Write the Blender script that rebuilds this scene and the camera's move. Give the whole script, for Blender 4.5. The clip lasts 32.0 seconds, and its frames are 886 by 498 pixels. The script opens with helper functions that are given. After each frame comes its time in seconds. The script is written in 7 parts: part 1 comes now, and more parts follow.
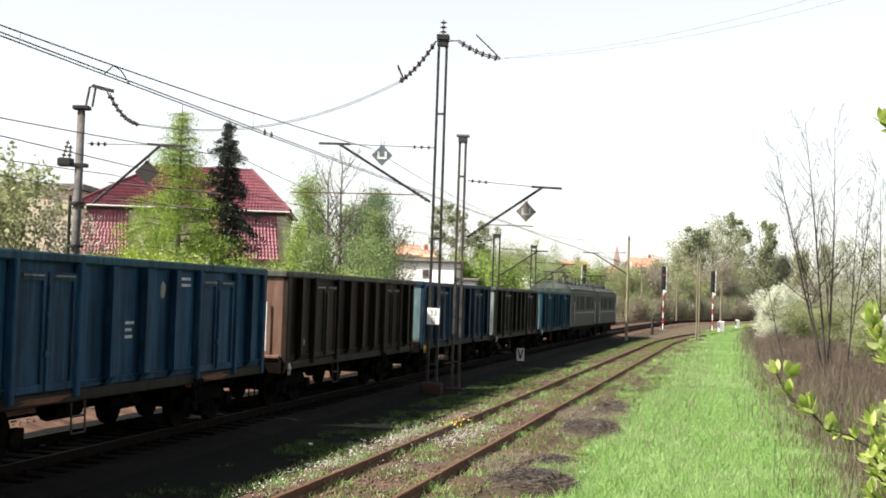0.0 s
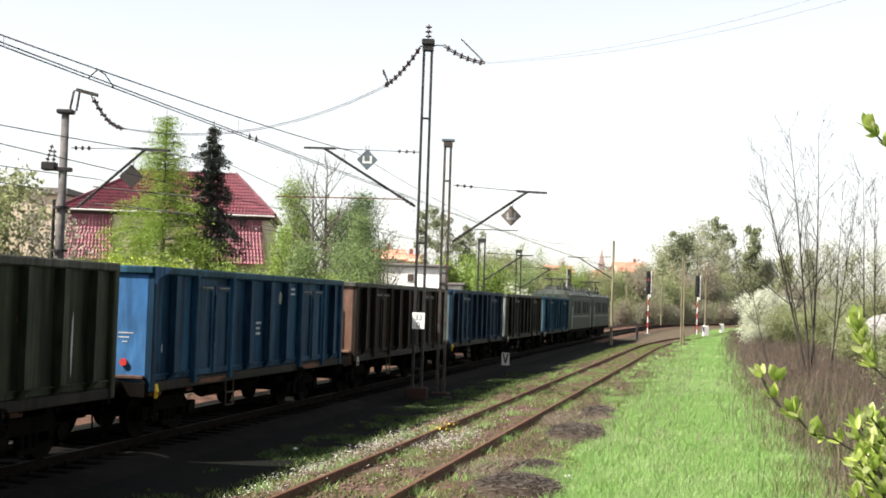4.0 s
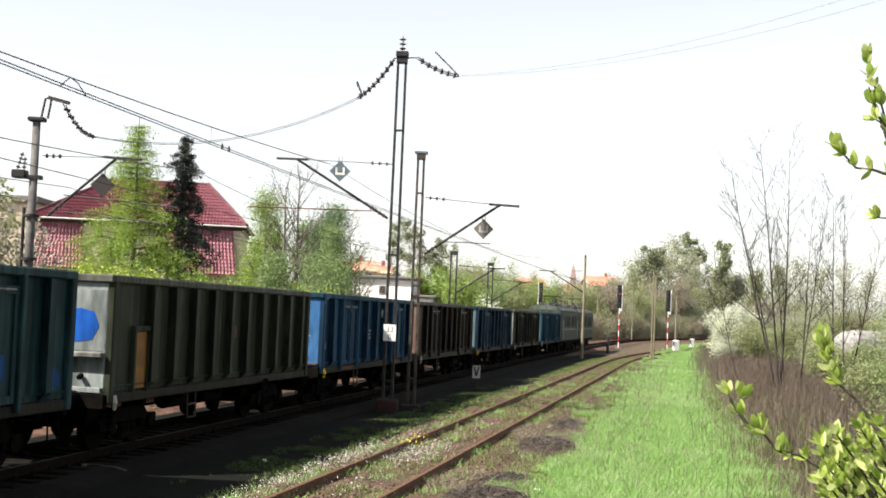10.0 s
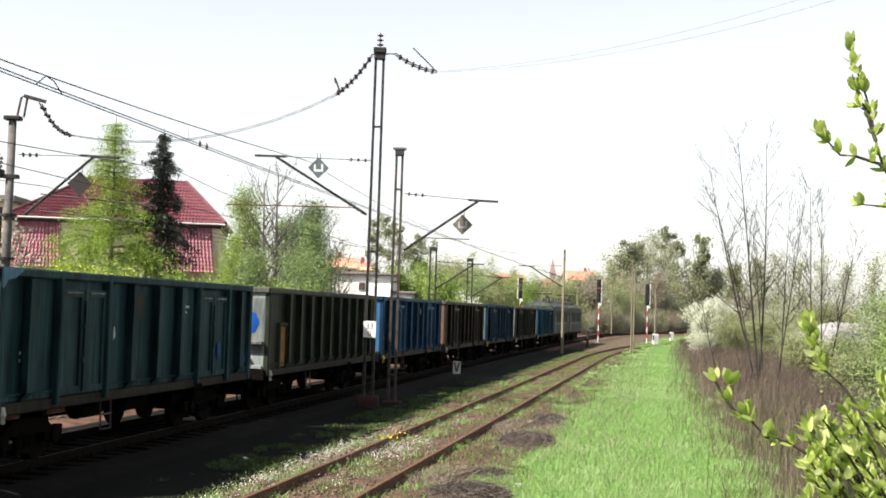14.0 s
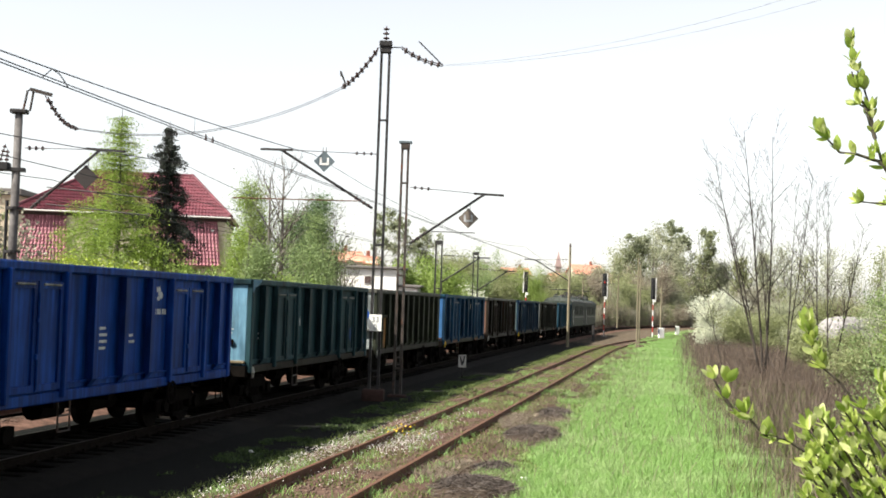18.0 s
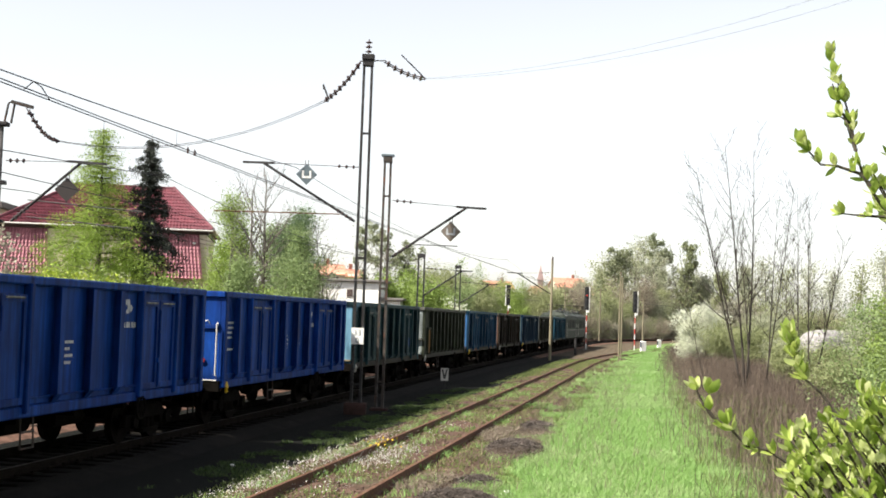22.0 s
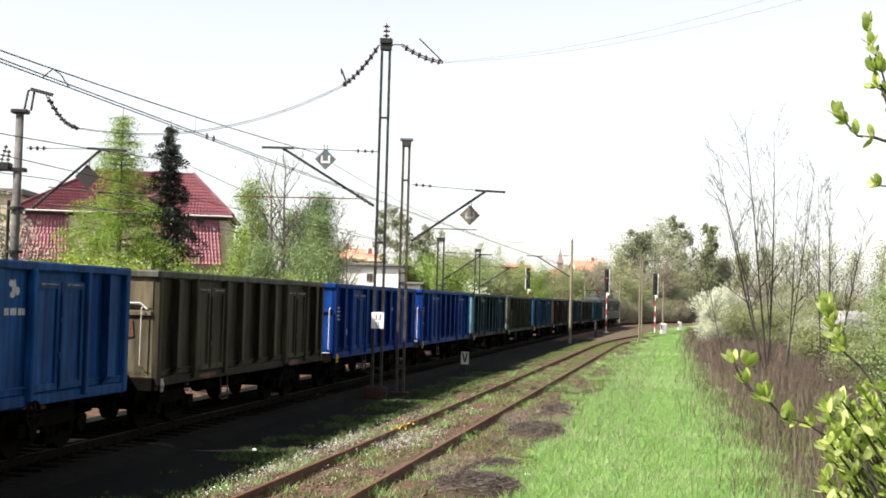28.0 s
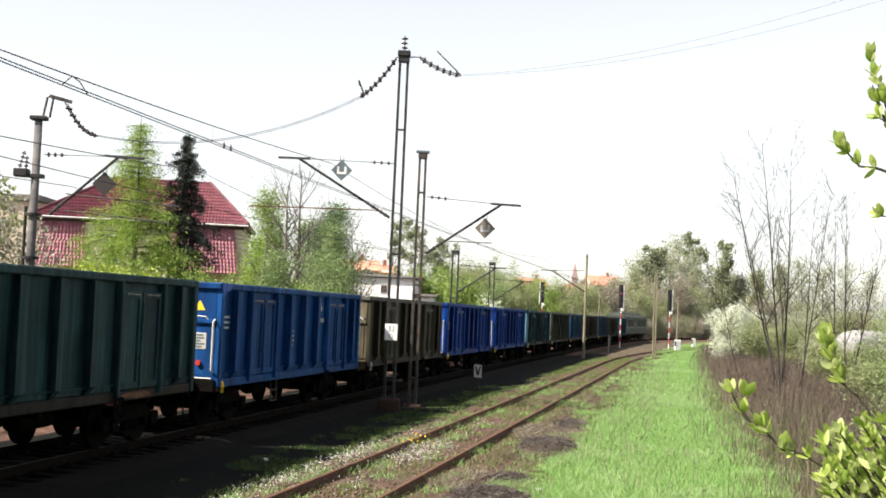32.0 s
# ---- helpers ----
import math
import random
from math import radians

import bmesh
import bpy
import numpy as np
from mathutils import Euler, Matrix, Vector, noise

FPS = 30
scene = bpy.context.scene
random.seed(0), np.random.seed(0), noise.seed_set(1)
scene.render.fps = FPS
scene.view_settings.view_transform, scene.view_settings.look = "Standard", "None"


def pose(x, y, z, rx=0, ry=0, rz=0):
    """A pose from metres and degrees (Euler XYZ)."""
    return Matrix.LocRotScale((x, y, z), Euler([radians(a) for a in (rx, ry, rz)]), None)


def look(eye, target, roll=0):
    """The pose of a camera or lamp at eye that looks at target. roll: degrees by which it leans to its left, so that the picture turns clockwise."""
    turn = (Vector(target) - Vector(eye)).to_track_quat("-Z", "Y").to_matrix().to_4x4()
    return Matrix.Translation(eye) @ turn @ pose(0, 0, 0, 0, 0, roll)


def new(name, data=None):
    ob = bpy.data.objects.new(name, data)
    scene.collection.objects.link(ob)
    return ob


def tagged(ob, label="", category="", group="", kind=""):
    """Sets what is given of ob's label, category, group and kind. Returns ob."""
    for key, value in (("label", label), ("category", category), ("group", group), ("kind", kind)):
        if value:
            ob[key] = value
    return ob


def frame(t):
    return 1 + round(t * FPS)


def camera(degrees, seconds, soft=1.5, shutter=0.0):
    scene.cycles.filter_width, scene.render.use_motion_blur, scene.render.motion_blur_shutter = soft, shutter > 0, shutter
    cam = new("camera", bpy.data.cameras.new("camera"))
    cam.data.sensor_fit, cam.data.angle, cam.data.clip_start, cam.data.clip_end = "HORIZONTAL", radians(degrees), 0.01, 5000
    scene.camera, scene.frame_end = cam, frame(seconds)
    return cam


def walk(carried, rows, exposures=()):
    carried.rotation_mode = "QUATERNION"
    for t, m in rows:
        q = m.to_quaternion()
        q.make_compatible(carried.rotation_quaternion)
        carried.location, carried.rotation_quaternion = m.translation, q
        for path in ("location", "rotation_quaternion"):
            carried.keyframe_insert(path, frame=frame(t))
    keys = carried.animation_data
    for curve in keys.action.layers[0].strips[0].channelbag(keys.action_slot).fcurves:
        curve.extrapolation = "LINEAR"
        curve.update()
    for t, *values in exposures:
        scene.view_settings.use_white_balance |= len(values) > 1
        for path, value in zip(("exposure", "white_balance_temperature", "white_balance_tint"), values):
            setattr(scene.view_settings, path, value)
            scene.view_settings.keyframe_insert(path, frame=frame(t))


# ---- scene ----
LENS = 37.86
EYE = (0.0, 0.0, 2.825)
cam = camera(LENS, 32.0, soft=1.8)
PATH = [
    (0.0, pose(*EYE, 92.064, -1.931, -0.001)),
    (0.5, pose(*EYE, 91.880, -2.045, -0.102)),
    (1.0, pose(*EYE, 92.124, -2.055, -0.455)),
    (1.5, pose(*EYE, 92.157, -2.055, -0.385)),
    (2.0, pose(*EYE, 92.044, -1.877, -0.260)),
    (2.5, pose(*EYE, 92.331, -1.912, -0.429)),
    (4.5, pose(*EYE, 92.273, -1.904, -0.670)),
    (5.0, pose(*EYE, 92.343, -1.881, -0.529)),
    (5.5, pose(*EYE, 92.401, -1.862, -0.721)),
    (6.0, pose(*EYE, 92.299, -1.460, -0.795)),
    (6.5, pose(*EYE, 92.192, -1.330, -0.797)),
    (7.0, pose(*EYE, 91.702, -1.532, -0.910)),
    (7.5, pose(*EYE, 92.265, -1.452, -1.150)),
    (8.0, pose(*EYE, 93.090, -2.012, -1.723)),
    (8.5, pose(*EYE, 93.061, -2.178, -1.864)),
    (9.0, pose(*EYE, 92.842, -2.328, -1.530)),
    (9.5, pose(*EYE, 92.818, -2.245, -1.582)),
    (10.0, pose(*EYE, 92.879, -2.440, -1.925)),
    (10.5, pose(*EYE, 92.723, -2.330, -1.804)),
    (11.0, pose(*EYE, 92.416, -2.686, -1.979)),
    (11.5, pose(*EYE, 92.387, -2.426, -2.261)),
    (12.0, pose(*EYE, 92.637, -2.431, -2.642)),
    (12.5, pose(*EYE, 92.446, -2.428, -2.700)),
    (13.0, pose(*EYE, 92.511, -2.345, -2.638)),
    (13.5, pose(*EYE, 92.802, -2.154, -2.764)),
    (15.5, pose(*EYE, 92.332, -1.441, -2.582)),
    (16.0, pose(*EYE, 92.275, -1.577, -2.544)),
    (16.5, pose(*EYE, 91.880, -1.872, -2.811)),
    (17.0, pose(*EYE, 92.272, -2.133, -2.864)),
    (17.5, pose(*EYE, 92.179, -2.073, -2.439)),
    (18.0, pose(*EYE, 92.442, -1.982, -2.567)),
    (18.5, pose(*EYE, 92.446, -1.741, -2.893)),
    (19.0, pose(*EYE, 93.029, -1.689, -3.291)),
    (19.5, pose(*EYE, 93.394, -1.659, -3.390)),
    (20.0, pose(*EYE, 93.324, -1.833, -3.117)),
    (20.5, pose(*EYE, 93.021, -1.473, -3.514)),
    (21.0, pose(*EYE, 93.116, -1.477, -4.075)),
    (21.5, pose(*EYE, 93.119, -1.676, -3.654)),
    (22.0, pose(*EYE, 93.055, -1.995, -3.352)),
    (22.5, pose(*EYE, 92.799, -2.070, -3.564)),
    (23.0, pose(*EYE, 92.832, -2.188, -3.552)),
    (23.5, pose(*EYE, 92.187, -2.588, -2.820)),
    (24.0, pose(*EYE, 92.383, -2.873, -3.539)),
    (24.5, pose(*EYE, 90.985, -3.213, -2.482)),
    (26.5, pose(*EYE, 91.420, -1.850, -2.339)),
    (27.0, pose(*EYE, 91.434, -2.204, -1.967)),
    (27.5, pose(*EYE, 91.965, -1.703, -2.068)),
    (28.0, pose(*EYE, 92.309, -1.583, -2.470)),
    (28.5, pose(*EYE, 92.608, -1.898, -1.939)),
    (29.0, pose(*EYE, 92.478, -1.941, -1.272)),
    (29.5, pose(*EYE, 92.645, -1.766, -1.824)),
    (30.0, pose(*EYE, 92.725, -1.828, -1.577)),
    (30.5, pose(*EYE, 92.701, -2.620, -1.379)),
    (31.0, pose(*EYE, 92.675, -3.006, -1.752)),
    (31.5, pose(*EYE, 92.817, -2.371, -2.069)),
    (32.0, pose(*EYE, 92.847, -2.531, -1.858)),
]
walk(cam, PATH, [(0.0, 1.26, 6700, 10), (32.0, 1.26, 6700, 10)])
# ---- light ----
SUN_DIR = Vector((-0.92, -0.39, 1.07)).normalized()
world = bpy.data.worlds.new("world")
scene.world = world
world.use_nodes = True
wn = world.node_tree.nodes
sky = wn.new("ShaderNodeTexSky")
sky.sky_type, sky.sun_disc = "NISHITA", False
sky.sun_elevation = math.asin(SUN_DIR.z)
sky.sun_rotation = math.atan2(SUN_DIR.x, SUN_DIR.y)
sky.air_density, sky.dust_density, sky.ozone_density = 1.0, 1.0, 1.0
haze = wn.new("ShaderNodeHueSaturation")  # thin white haze takes most of the blue out of the sky
haze.inputs["Saturation"].default_value = 0.30
world.node_tree.links.new(sky.outputs[0], haze.inputs["Color"])
world.node_tree.links.new(haze.outputs[0], wn["Background"].inputs[0])
wn["Background"].inputs[1].default_value = 0.0945
sun = new("sun", bpy.data.lights.new("sun", "SUN"))
sun.data.energy, sun.data.angle, sun.data.color = 5.2, radians(0.6), (1.0, 0.95, 0.86)
sun.matrix_world = look((-60, -30, 70), Vector((-60, -30, 70)) - SUN_DIR * 10)


# ---- materials ----
def nodes_of(mat):
    mat.use_nodes = True
    return mat.node_tree.nodes, mat.node_tree.links


def surface(name, low, high, scale=4.0, rough=0.7, metal=0.0, bump=0.2, spots=None, spot_scale=1.5, spot_cut=0.55, spot_soft=0.12,
            stretch=(1, 1, 1), vary=0.0, fine=9.0, spec=0.4):
    """A surface whose colour runs between low and high by a coarse and a fine noise, with spots of another colour and fine relief."""
    mat = bpy.data.materials.new(name)
    n, l = nodes_of(mat)
    bs = n["Principled BSDF"]
    bs.inputs["Roughness"].default_value, bs.inputs["Metallic"].default_value = rough, metal
    bs.inputs["Specular IOR Level"].default_value = spec
    co, mp = n.new("ShaderNodeTexCoord"), n.new("ShaderNodeMapping")
    mp.inputs["Scale"].default_value = stretch
    l.new(co.outputs["Object"], mp.inputs[0])
    own, shift = n.new("ShaderNodeObjectInfo"), n.new("ShaderNodeVectorMath")  # each piece gets its own stretch of the pattern
    shift.operation = "SCALE"
    shift.inputs[0].default_value = (61.0, 43.0, 29.0)
    l.new(own.outputs["Random"], shift.inputs["Scale"])
    l.new(shift.outputs[0], mp.inputs["Location"])
    a, b = n.new("ShaderNodeTexNoise"), n.new("ShaderNodeTexNoise")
    for tex, sc, det in ((a, scale, 5), (b, scale * fine, 3)):
        tex.inputs["Scale"].default_value, tex.inputs["Detail"].default_value = sc, det
        l.new(mp.outputs[0], tex.inputs["Vector"])
    mix = n.new("ShaderNodeMath")
    mix.operation = "MULTIPLY_ADD"
    l.new(b.outputs["Fac"], mix.inputs[0])
    mix.inputs[1].default_value = 0.5
    half = n.new("ShaderNodeMath")
    half.operation = "MULTIPLY_ADD"
    l.new(a.outputs["Fac"], half.inputs[0])
    half.inputs[1].default_value, half.inputs[2].default_value = 0.9, -0.2
    l.new(half.outputs[0], mix.inputs[2])
    ramp = n.new("ShaderNodeValToRGB")
    ramp.color_ramp.elements[0].position, ramp.color_ramp.elements[1].position = 0.3, 0.72
    ramp.color_ramp.elements[0].color, ramp.color_ramp.elements[1].color = (*low, 1), (*high, 1)
    l.new(mix.outputs[0], ramp.inputs[0])
    out = ramp.outputs[0]
    if spots:
        s = n.new("ShaderNodeTexNoise")
        s.inputs["Scale"].default_value, s.inputs["Detail"].default_value, s.inputs["Roughness"].default_value = spot_scale, 6, 0.65
        l.new(mp.outputs[0], s.inputs["Vector"])
        r2 = n.new("ShaderNodeValToRGB")
        r2.color_ramp.elements[0].position, r2.color_ramp.elements[1].position = spot_cut, spot_cut + spot_soft
        l.new(s.outputs["Fac"], r2.inputs[0])
        m2 = n.new("ShaderNodeMixRGB")
        m2.inputs[2].default_value = (*spots, 1)
        l.new(r2.outputs[0], m2.inputs[0])
        l.new(out, m2.inputs[1])
        out = m2.outputs[0]
    if vary:
        info, hsv = n.new("ShaderNodeObjectInfo"), n.new("ShaderNodeHueSaturation")
        geo, add = n.new("ShaderNodeNewGeometry"), n.new("ShaderNodeMath")
        add.operation = "ADD"
        l.new(info.outputs["Random"], add.inputs[0])
        l.new(geo.outputs["Random Per Island"], add.inputs[1])
        mr = n.new("ShaderNodeMapRange")
        mr.inputs[2].default_value, mr.inputs[3].default_value, mr.inputs[4].default_value = 2.0, 1 - vary, 1 + vary
        l.new(add.outputs[0], mr.inputs[0])
        l.new(mr.outputs[0], hsv.inputs["Value"])
        l.new(out, hsv.inputs["Color"])
        out = hsv.outputs[0]
    l.new(out, bs.inputs["Base Color"])
    if bump:
        bm_ = n.new("ShaderNodeBump")
        bm_.inputs["Strength"].default_value, bm_.inputs["Distance"].default_value = bump, 0.03
        l.new(mix.outputs[0], bm_.inputs["Height"])
        l.new(bm_.outputs[0], bs.inputs["Normal"])
    return mat


def leafy(name, low, high, through_=0.35):
    """Thin leaves: colour varies leaf by leaf, and some light passes through."""
    mat = bpy.data.materials.new(name)
    n, l = nodes_of(mat)
    bs, out = n["Principled BSDF"], n["Material Output"]
    geo, ramp = n.new("ShaderNodeNewGeometry"), n.new("ShaderNodeValToRGB")
    ramp.color_ramp.elements[0].color, ramp.color_ramp.elements[1].color = (*low, 1), (*high, 1)
    l.new(geo.outputs["Random Per Island"], ramp.inputs[0])
    l.new(ramp.outputs[0], bs.inputs["Base Color"])
    bs.inputs["Roughness"].default_value = 0.55
    bs.inputs["Specular IOR Level"].default_value = 0.25
    tr, mx = n.new("ShaderNodeBsdfTranslucent"), n.new("ShaderNodeMixShader")
    l.new(ramp.outputs[0], tr.inputs[0])
    mx.inputs[0].default_value = through_
    l.new(bs.outputs[0], mx.inputs[1])
    l.new(tr.outputs[0], mx.inputs[2])
    l.new(mx.outputs[0], out.inputs[0])
    return mat


def glow(name, color, strength):
    mat = bpy.data.materials.new(name)
    n, l = nodes_of(mat)
    bs = n["Principled BSDF"]
    bs.inputs["Base Color"].default_value = (*color, 1)
    bs.inputs["Emission Color"].default_value = (*color, 1)
    bs.inputs["Emission Strength"].default_value = strength
    return mat


def plain(name, color, rough=0.5, metal=0.0):
    return surface(name, [c * 0.82 for c in color], [min(1, c * 1.12) for c in color], 6.0, rough, metal, 0.05)


MAT = {
    "scrub_soil": surface("scrub_soil", (0.035, 0.027, 0.021), (0.08, 0.06, 0.047), 0.8, 0.95, 0, 0.6, spec=0.08),
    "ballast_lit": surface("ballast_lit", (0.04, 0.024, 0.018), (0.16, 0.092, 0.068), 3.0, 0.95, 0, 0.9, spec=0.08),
    # near-black bed: the train's shadow put into the stone colour
    "ballast_shaded": surface("ballast_shaded", (0.004, 0.0038, 0.0035), (0.012, 0.0105, 0.0092), 3.0, 0.95, 0, 0.9, spec=0.08),
    "ballast": surface("ballast", (0.042, 0.027, 0.020), (0.125, 0.080, 0.062), 3.0, 0.95, 0, 0.9, (0.05, 0.06, 0.03), 0.4, 0.55, 0.1, spec=0.08),
    "stone": surface("stone", (0.05, 0.034, 0.027), (0.17, 0.118, 0.094), 5.0, 0.9, 0, 0.4, vary=0.5, spec=0.08),
    "rail": surface("rail", (0.07, 0.032, 0.018), (0.16, 0.075, 0.042), 6.0, 0.75, 0.3, 0.3),
    # rails and sleepers below the train, dark copies carrying its painted shade
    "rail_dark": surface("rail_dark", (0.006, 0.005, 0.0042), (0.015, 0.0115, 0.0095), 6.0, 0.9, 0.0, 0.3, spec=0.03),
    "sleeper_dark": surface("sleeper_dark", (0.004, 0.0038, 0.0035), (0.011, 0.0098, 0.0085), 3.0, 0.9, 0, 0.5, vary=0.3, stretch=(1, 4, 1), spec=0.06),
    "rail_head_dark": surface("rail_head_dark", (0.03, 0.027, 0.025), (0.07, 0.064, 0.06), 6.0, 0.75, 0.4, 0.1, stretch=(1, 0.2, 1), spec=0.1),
    "rail_head": surface("rail_head", (0.10, 0.09, 0.085), (0.25, 0.24, 0.23), 6.0, 0.5, 0.8, 0.1, stretch=(1, 0.2, 1)),
    "sleeper": surface("sleeper", (0.05, 0.038, 0.03), (0.14, 0.10, 0.08), 3.0, 0.9, 0, 0.5, vary=0.3, stretch=(1, 4, 1), spec=0.08),
    "foot_red": surface("foot_red", (0.022, 0.014, 0.012), (0.058, 0.034, 0.030), 3.0, 0.9, 0, 0.5, spec=0.08),
    "concrete": surface("concrete", (0.10, 0.095, 0.085), (0.21, 0.20, 0.18), 2.0, 0.9, 0, 0.4),
    "mast": surface("mast", (0.014, 0.014, 0.016), (0.04, 0.038, 0.038), 4.0, 0.65, 0.4, 0.2, (0.11, 0.05, 0.03), 2.0, 0.62),
    "mast_old": surface("mast_old", (0.026, 0.022, 0.020), (0.075, 0.062, 0.054), 3.0, 0.7, 0.2, 0.2, (0.12, 0.05, 0.03), 2.0, 0.55),
    "wire": plain("wire", (0.022, 0.021, 0.021), 0.7),
    "insulator": plain("insulator", (0.07, 0.05, 0.05), 0.25),
    "white": plain("white", (0.78, 0.78, 0.76), 0.6),
    "black": plain("black", (0.02, 0.02, 0.022), 0.6),
    "red": plain("red", (0.45, 0.03, 0.025), 0.5),
    "sign_grey": plain("sign_grey", (0.11, 0.14, 0.16), 0.5),
    "sign_rust": plain("sign_rust", (0.20, 0.165, 0.14), 0.7),
    "sign_dark": plain("sign_dark", (0.03, 0.024, 0.023), 0.7),
    "board_grey": plain("board_grey", (0.45, 0.44, 0.41), 0.7),
    "lamp_red": glow("lamp_red", (0.7, 0.05, 0.04), 0.25),
    "lens_dark": plain("lens_dark", (0.03, 0.03, 0.035), 0.15),
    # running gear near black: the shade beneath the wagons put into its colour
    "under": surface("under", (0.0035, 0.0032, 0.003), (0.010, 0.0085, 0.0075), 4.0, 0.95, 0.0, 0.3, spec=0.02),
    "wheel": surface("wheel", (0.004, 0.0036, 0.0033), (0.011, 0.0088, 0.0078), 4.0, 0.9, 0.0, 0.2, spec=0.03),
    "cab_glass": surface("cab_glass", (0.008, 0.008, 0.009), (0.016, 0.017, 0.018), 4.0, 0.6, 0, 0.0, spec=0.05),
    "pole_wood": surface("pole_wood", (0.13, 0.115, 0.08), (0.26, 0.23, 0.16), 4.0, 0.9, 0, 0.4, (0.07, 0.06, 0.05), 2.0, 0.58, stretch=(1, 1, 0.2), spec=0.1),
    "yellow": plain("yellow", (0.75, 0.50, 0.03), 0.5),
    "handrail": plain("handrail", (0.5, 0.49, 0.46), 0.5),
    "mark": surface("mark", (0.28, 0.30, 0.33), (0.55, 0.56, 0.58), 9.0, 0.7, 0, 0, stretch=(1, 1, 1)),
    "orange": surface("orange", (0.15, 0.07, 0.015), (0.30, 0.145, 0.035), 3.0, 0.7, 0, 0.2),
}


def ground_material():
    """The train's shade painted black, brown earth, turf and bramble soil, blended by the mesh's own zones with ragged
    edges.
    """
    mat = bpy.data.materials.new("ground")
    n, l = nodes_of(mat)
    bs = n["Principled BSDF"]
    bs.inputs["Roughness"].default_value, bs.inputs["Specular IOR Level"].default_value = 0.95, 0.05
    att, sep, co = n.new("ShaderNodeAttribute"), n.new("ShaderNodeSeparateColor"), n.new("ShaderNodeTexCoord")
    att.attribute_name = "zone"
    l.new(att.outputs["Color"], sep.inputs[0])
    tex = [n.new("ShaderNodeTexNoise") for _ in range(3)]
    for t, sc in zip(tex, (0.7, 3.5, 22.0)):
        t.inputs["Scale"].default_value, t.inputs["Detail"].default_value = sc, 5
        l.new(co.outputs["Object"], t.inputs["Vector"])

    def tone(low, high, src):
        r = n.new("ShaderNodeValToRGB")
        r.color_ramp.elements[0].position, r.color_ramp.elements[1].position = 0.32, 0.68
        r.color_ramp.elements[0].color, r.color_ramp.elements[1].color = (*low, 1), (*high, 1)
        l.new(src.outputs["Fac"], r.inputs[0])
        return r.outputs[0]

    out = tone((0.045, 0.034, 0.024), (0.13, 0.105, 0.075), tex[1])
    # the first, near-black tone is the train's shadow put into the earth
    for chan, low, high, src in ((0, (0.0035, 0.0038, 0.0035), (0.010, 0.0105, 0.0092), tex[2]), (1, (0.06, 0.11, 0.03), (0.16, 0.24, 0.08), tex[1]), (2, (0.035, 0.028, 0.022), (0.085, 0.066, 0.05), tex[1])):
        add, ramp, mix = n.new("ShaderNodeMath"), n.new("ShaderNodeValToRGB"), n.new("ShaderNodeMixRGB")
        add.operation = "MULTIPLY_ADD"
        l.new(tex[1].outputs["Fac"], add.inputs[0])
        add.inputs[1].default_value = 0.9
        l.new(sep.outputs[chan], add.inputs[2])
        ramp.color_ramp.elements[0].position, ramp.color_ramp.elements[1].position = 0.85, 1.05
        ramp.color_ramp.elements[1].position = 1.0
        l.new(add.outputs[0], ramp.inputs[0])
        l.new(ramp.outputs[0], mix.inputs[0])
        l.new(out, mix.inputs[1])
        l.new(tone(low, high, src), mix.inputs[2])
        out = mix.outputs[0]
    l.new(out, bs.inputs["Base Color"])
    bp = n.new("ShaderNodeBump")
    bp.inputs["Strength"].default_value, bp.inputs["Distance"].default_value = 0.7, 0.04
    l.new(tex[2].outputs["Fac"], bp.inputs["Height"])
    l.new(bp.outputs[0], bs.inputs["Normal"])
    return mat


MAT["ground"] = ground_material()


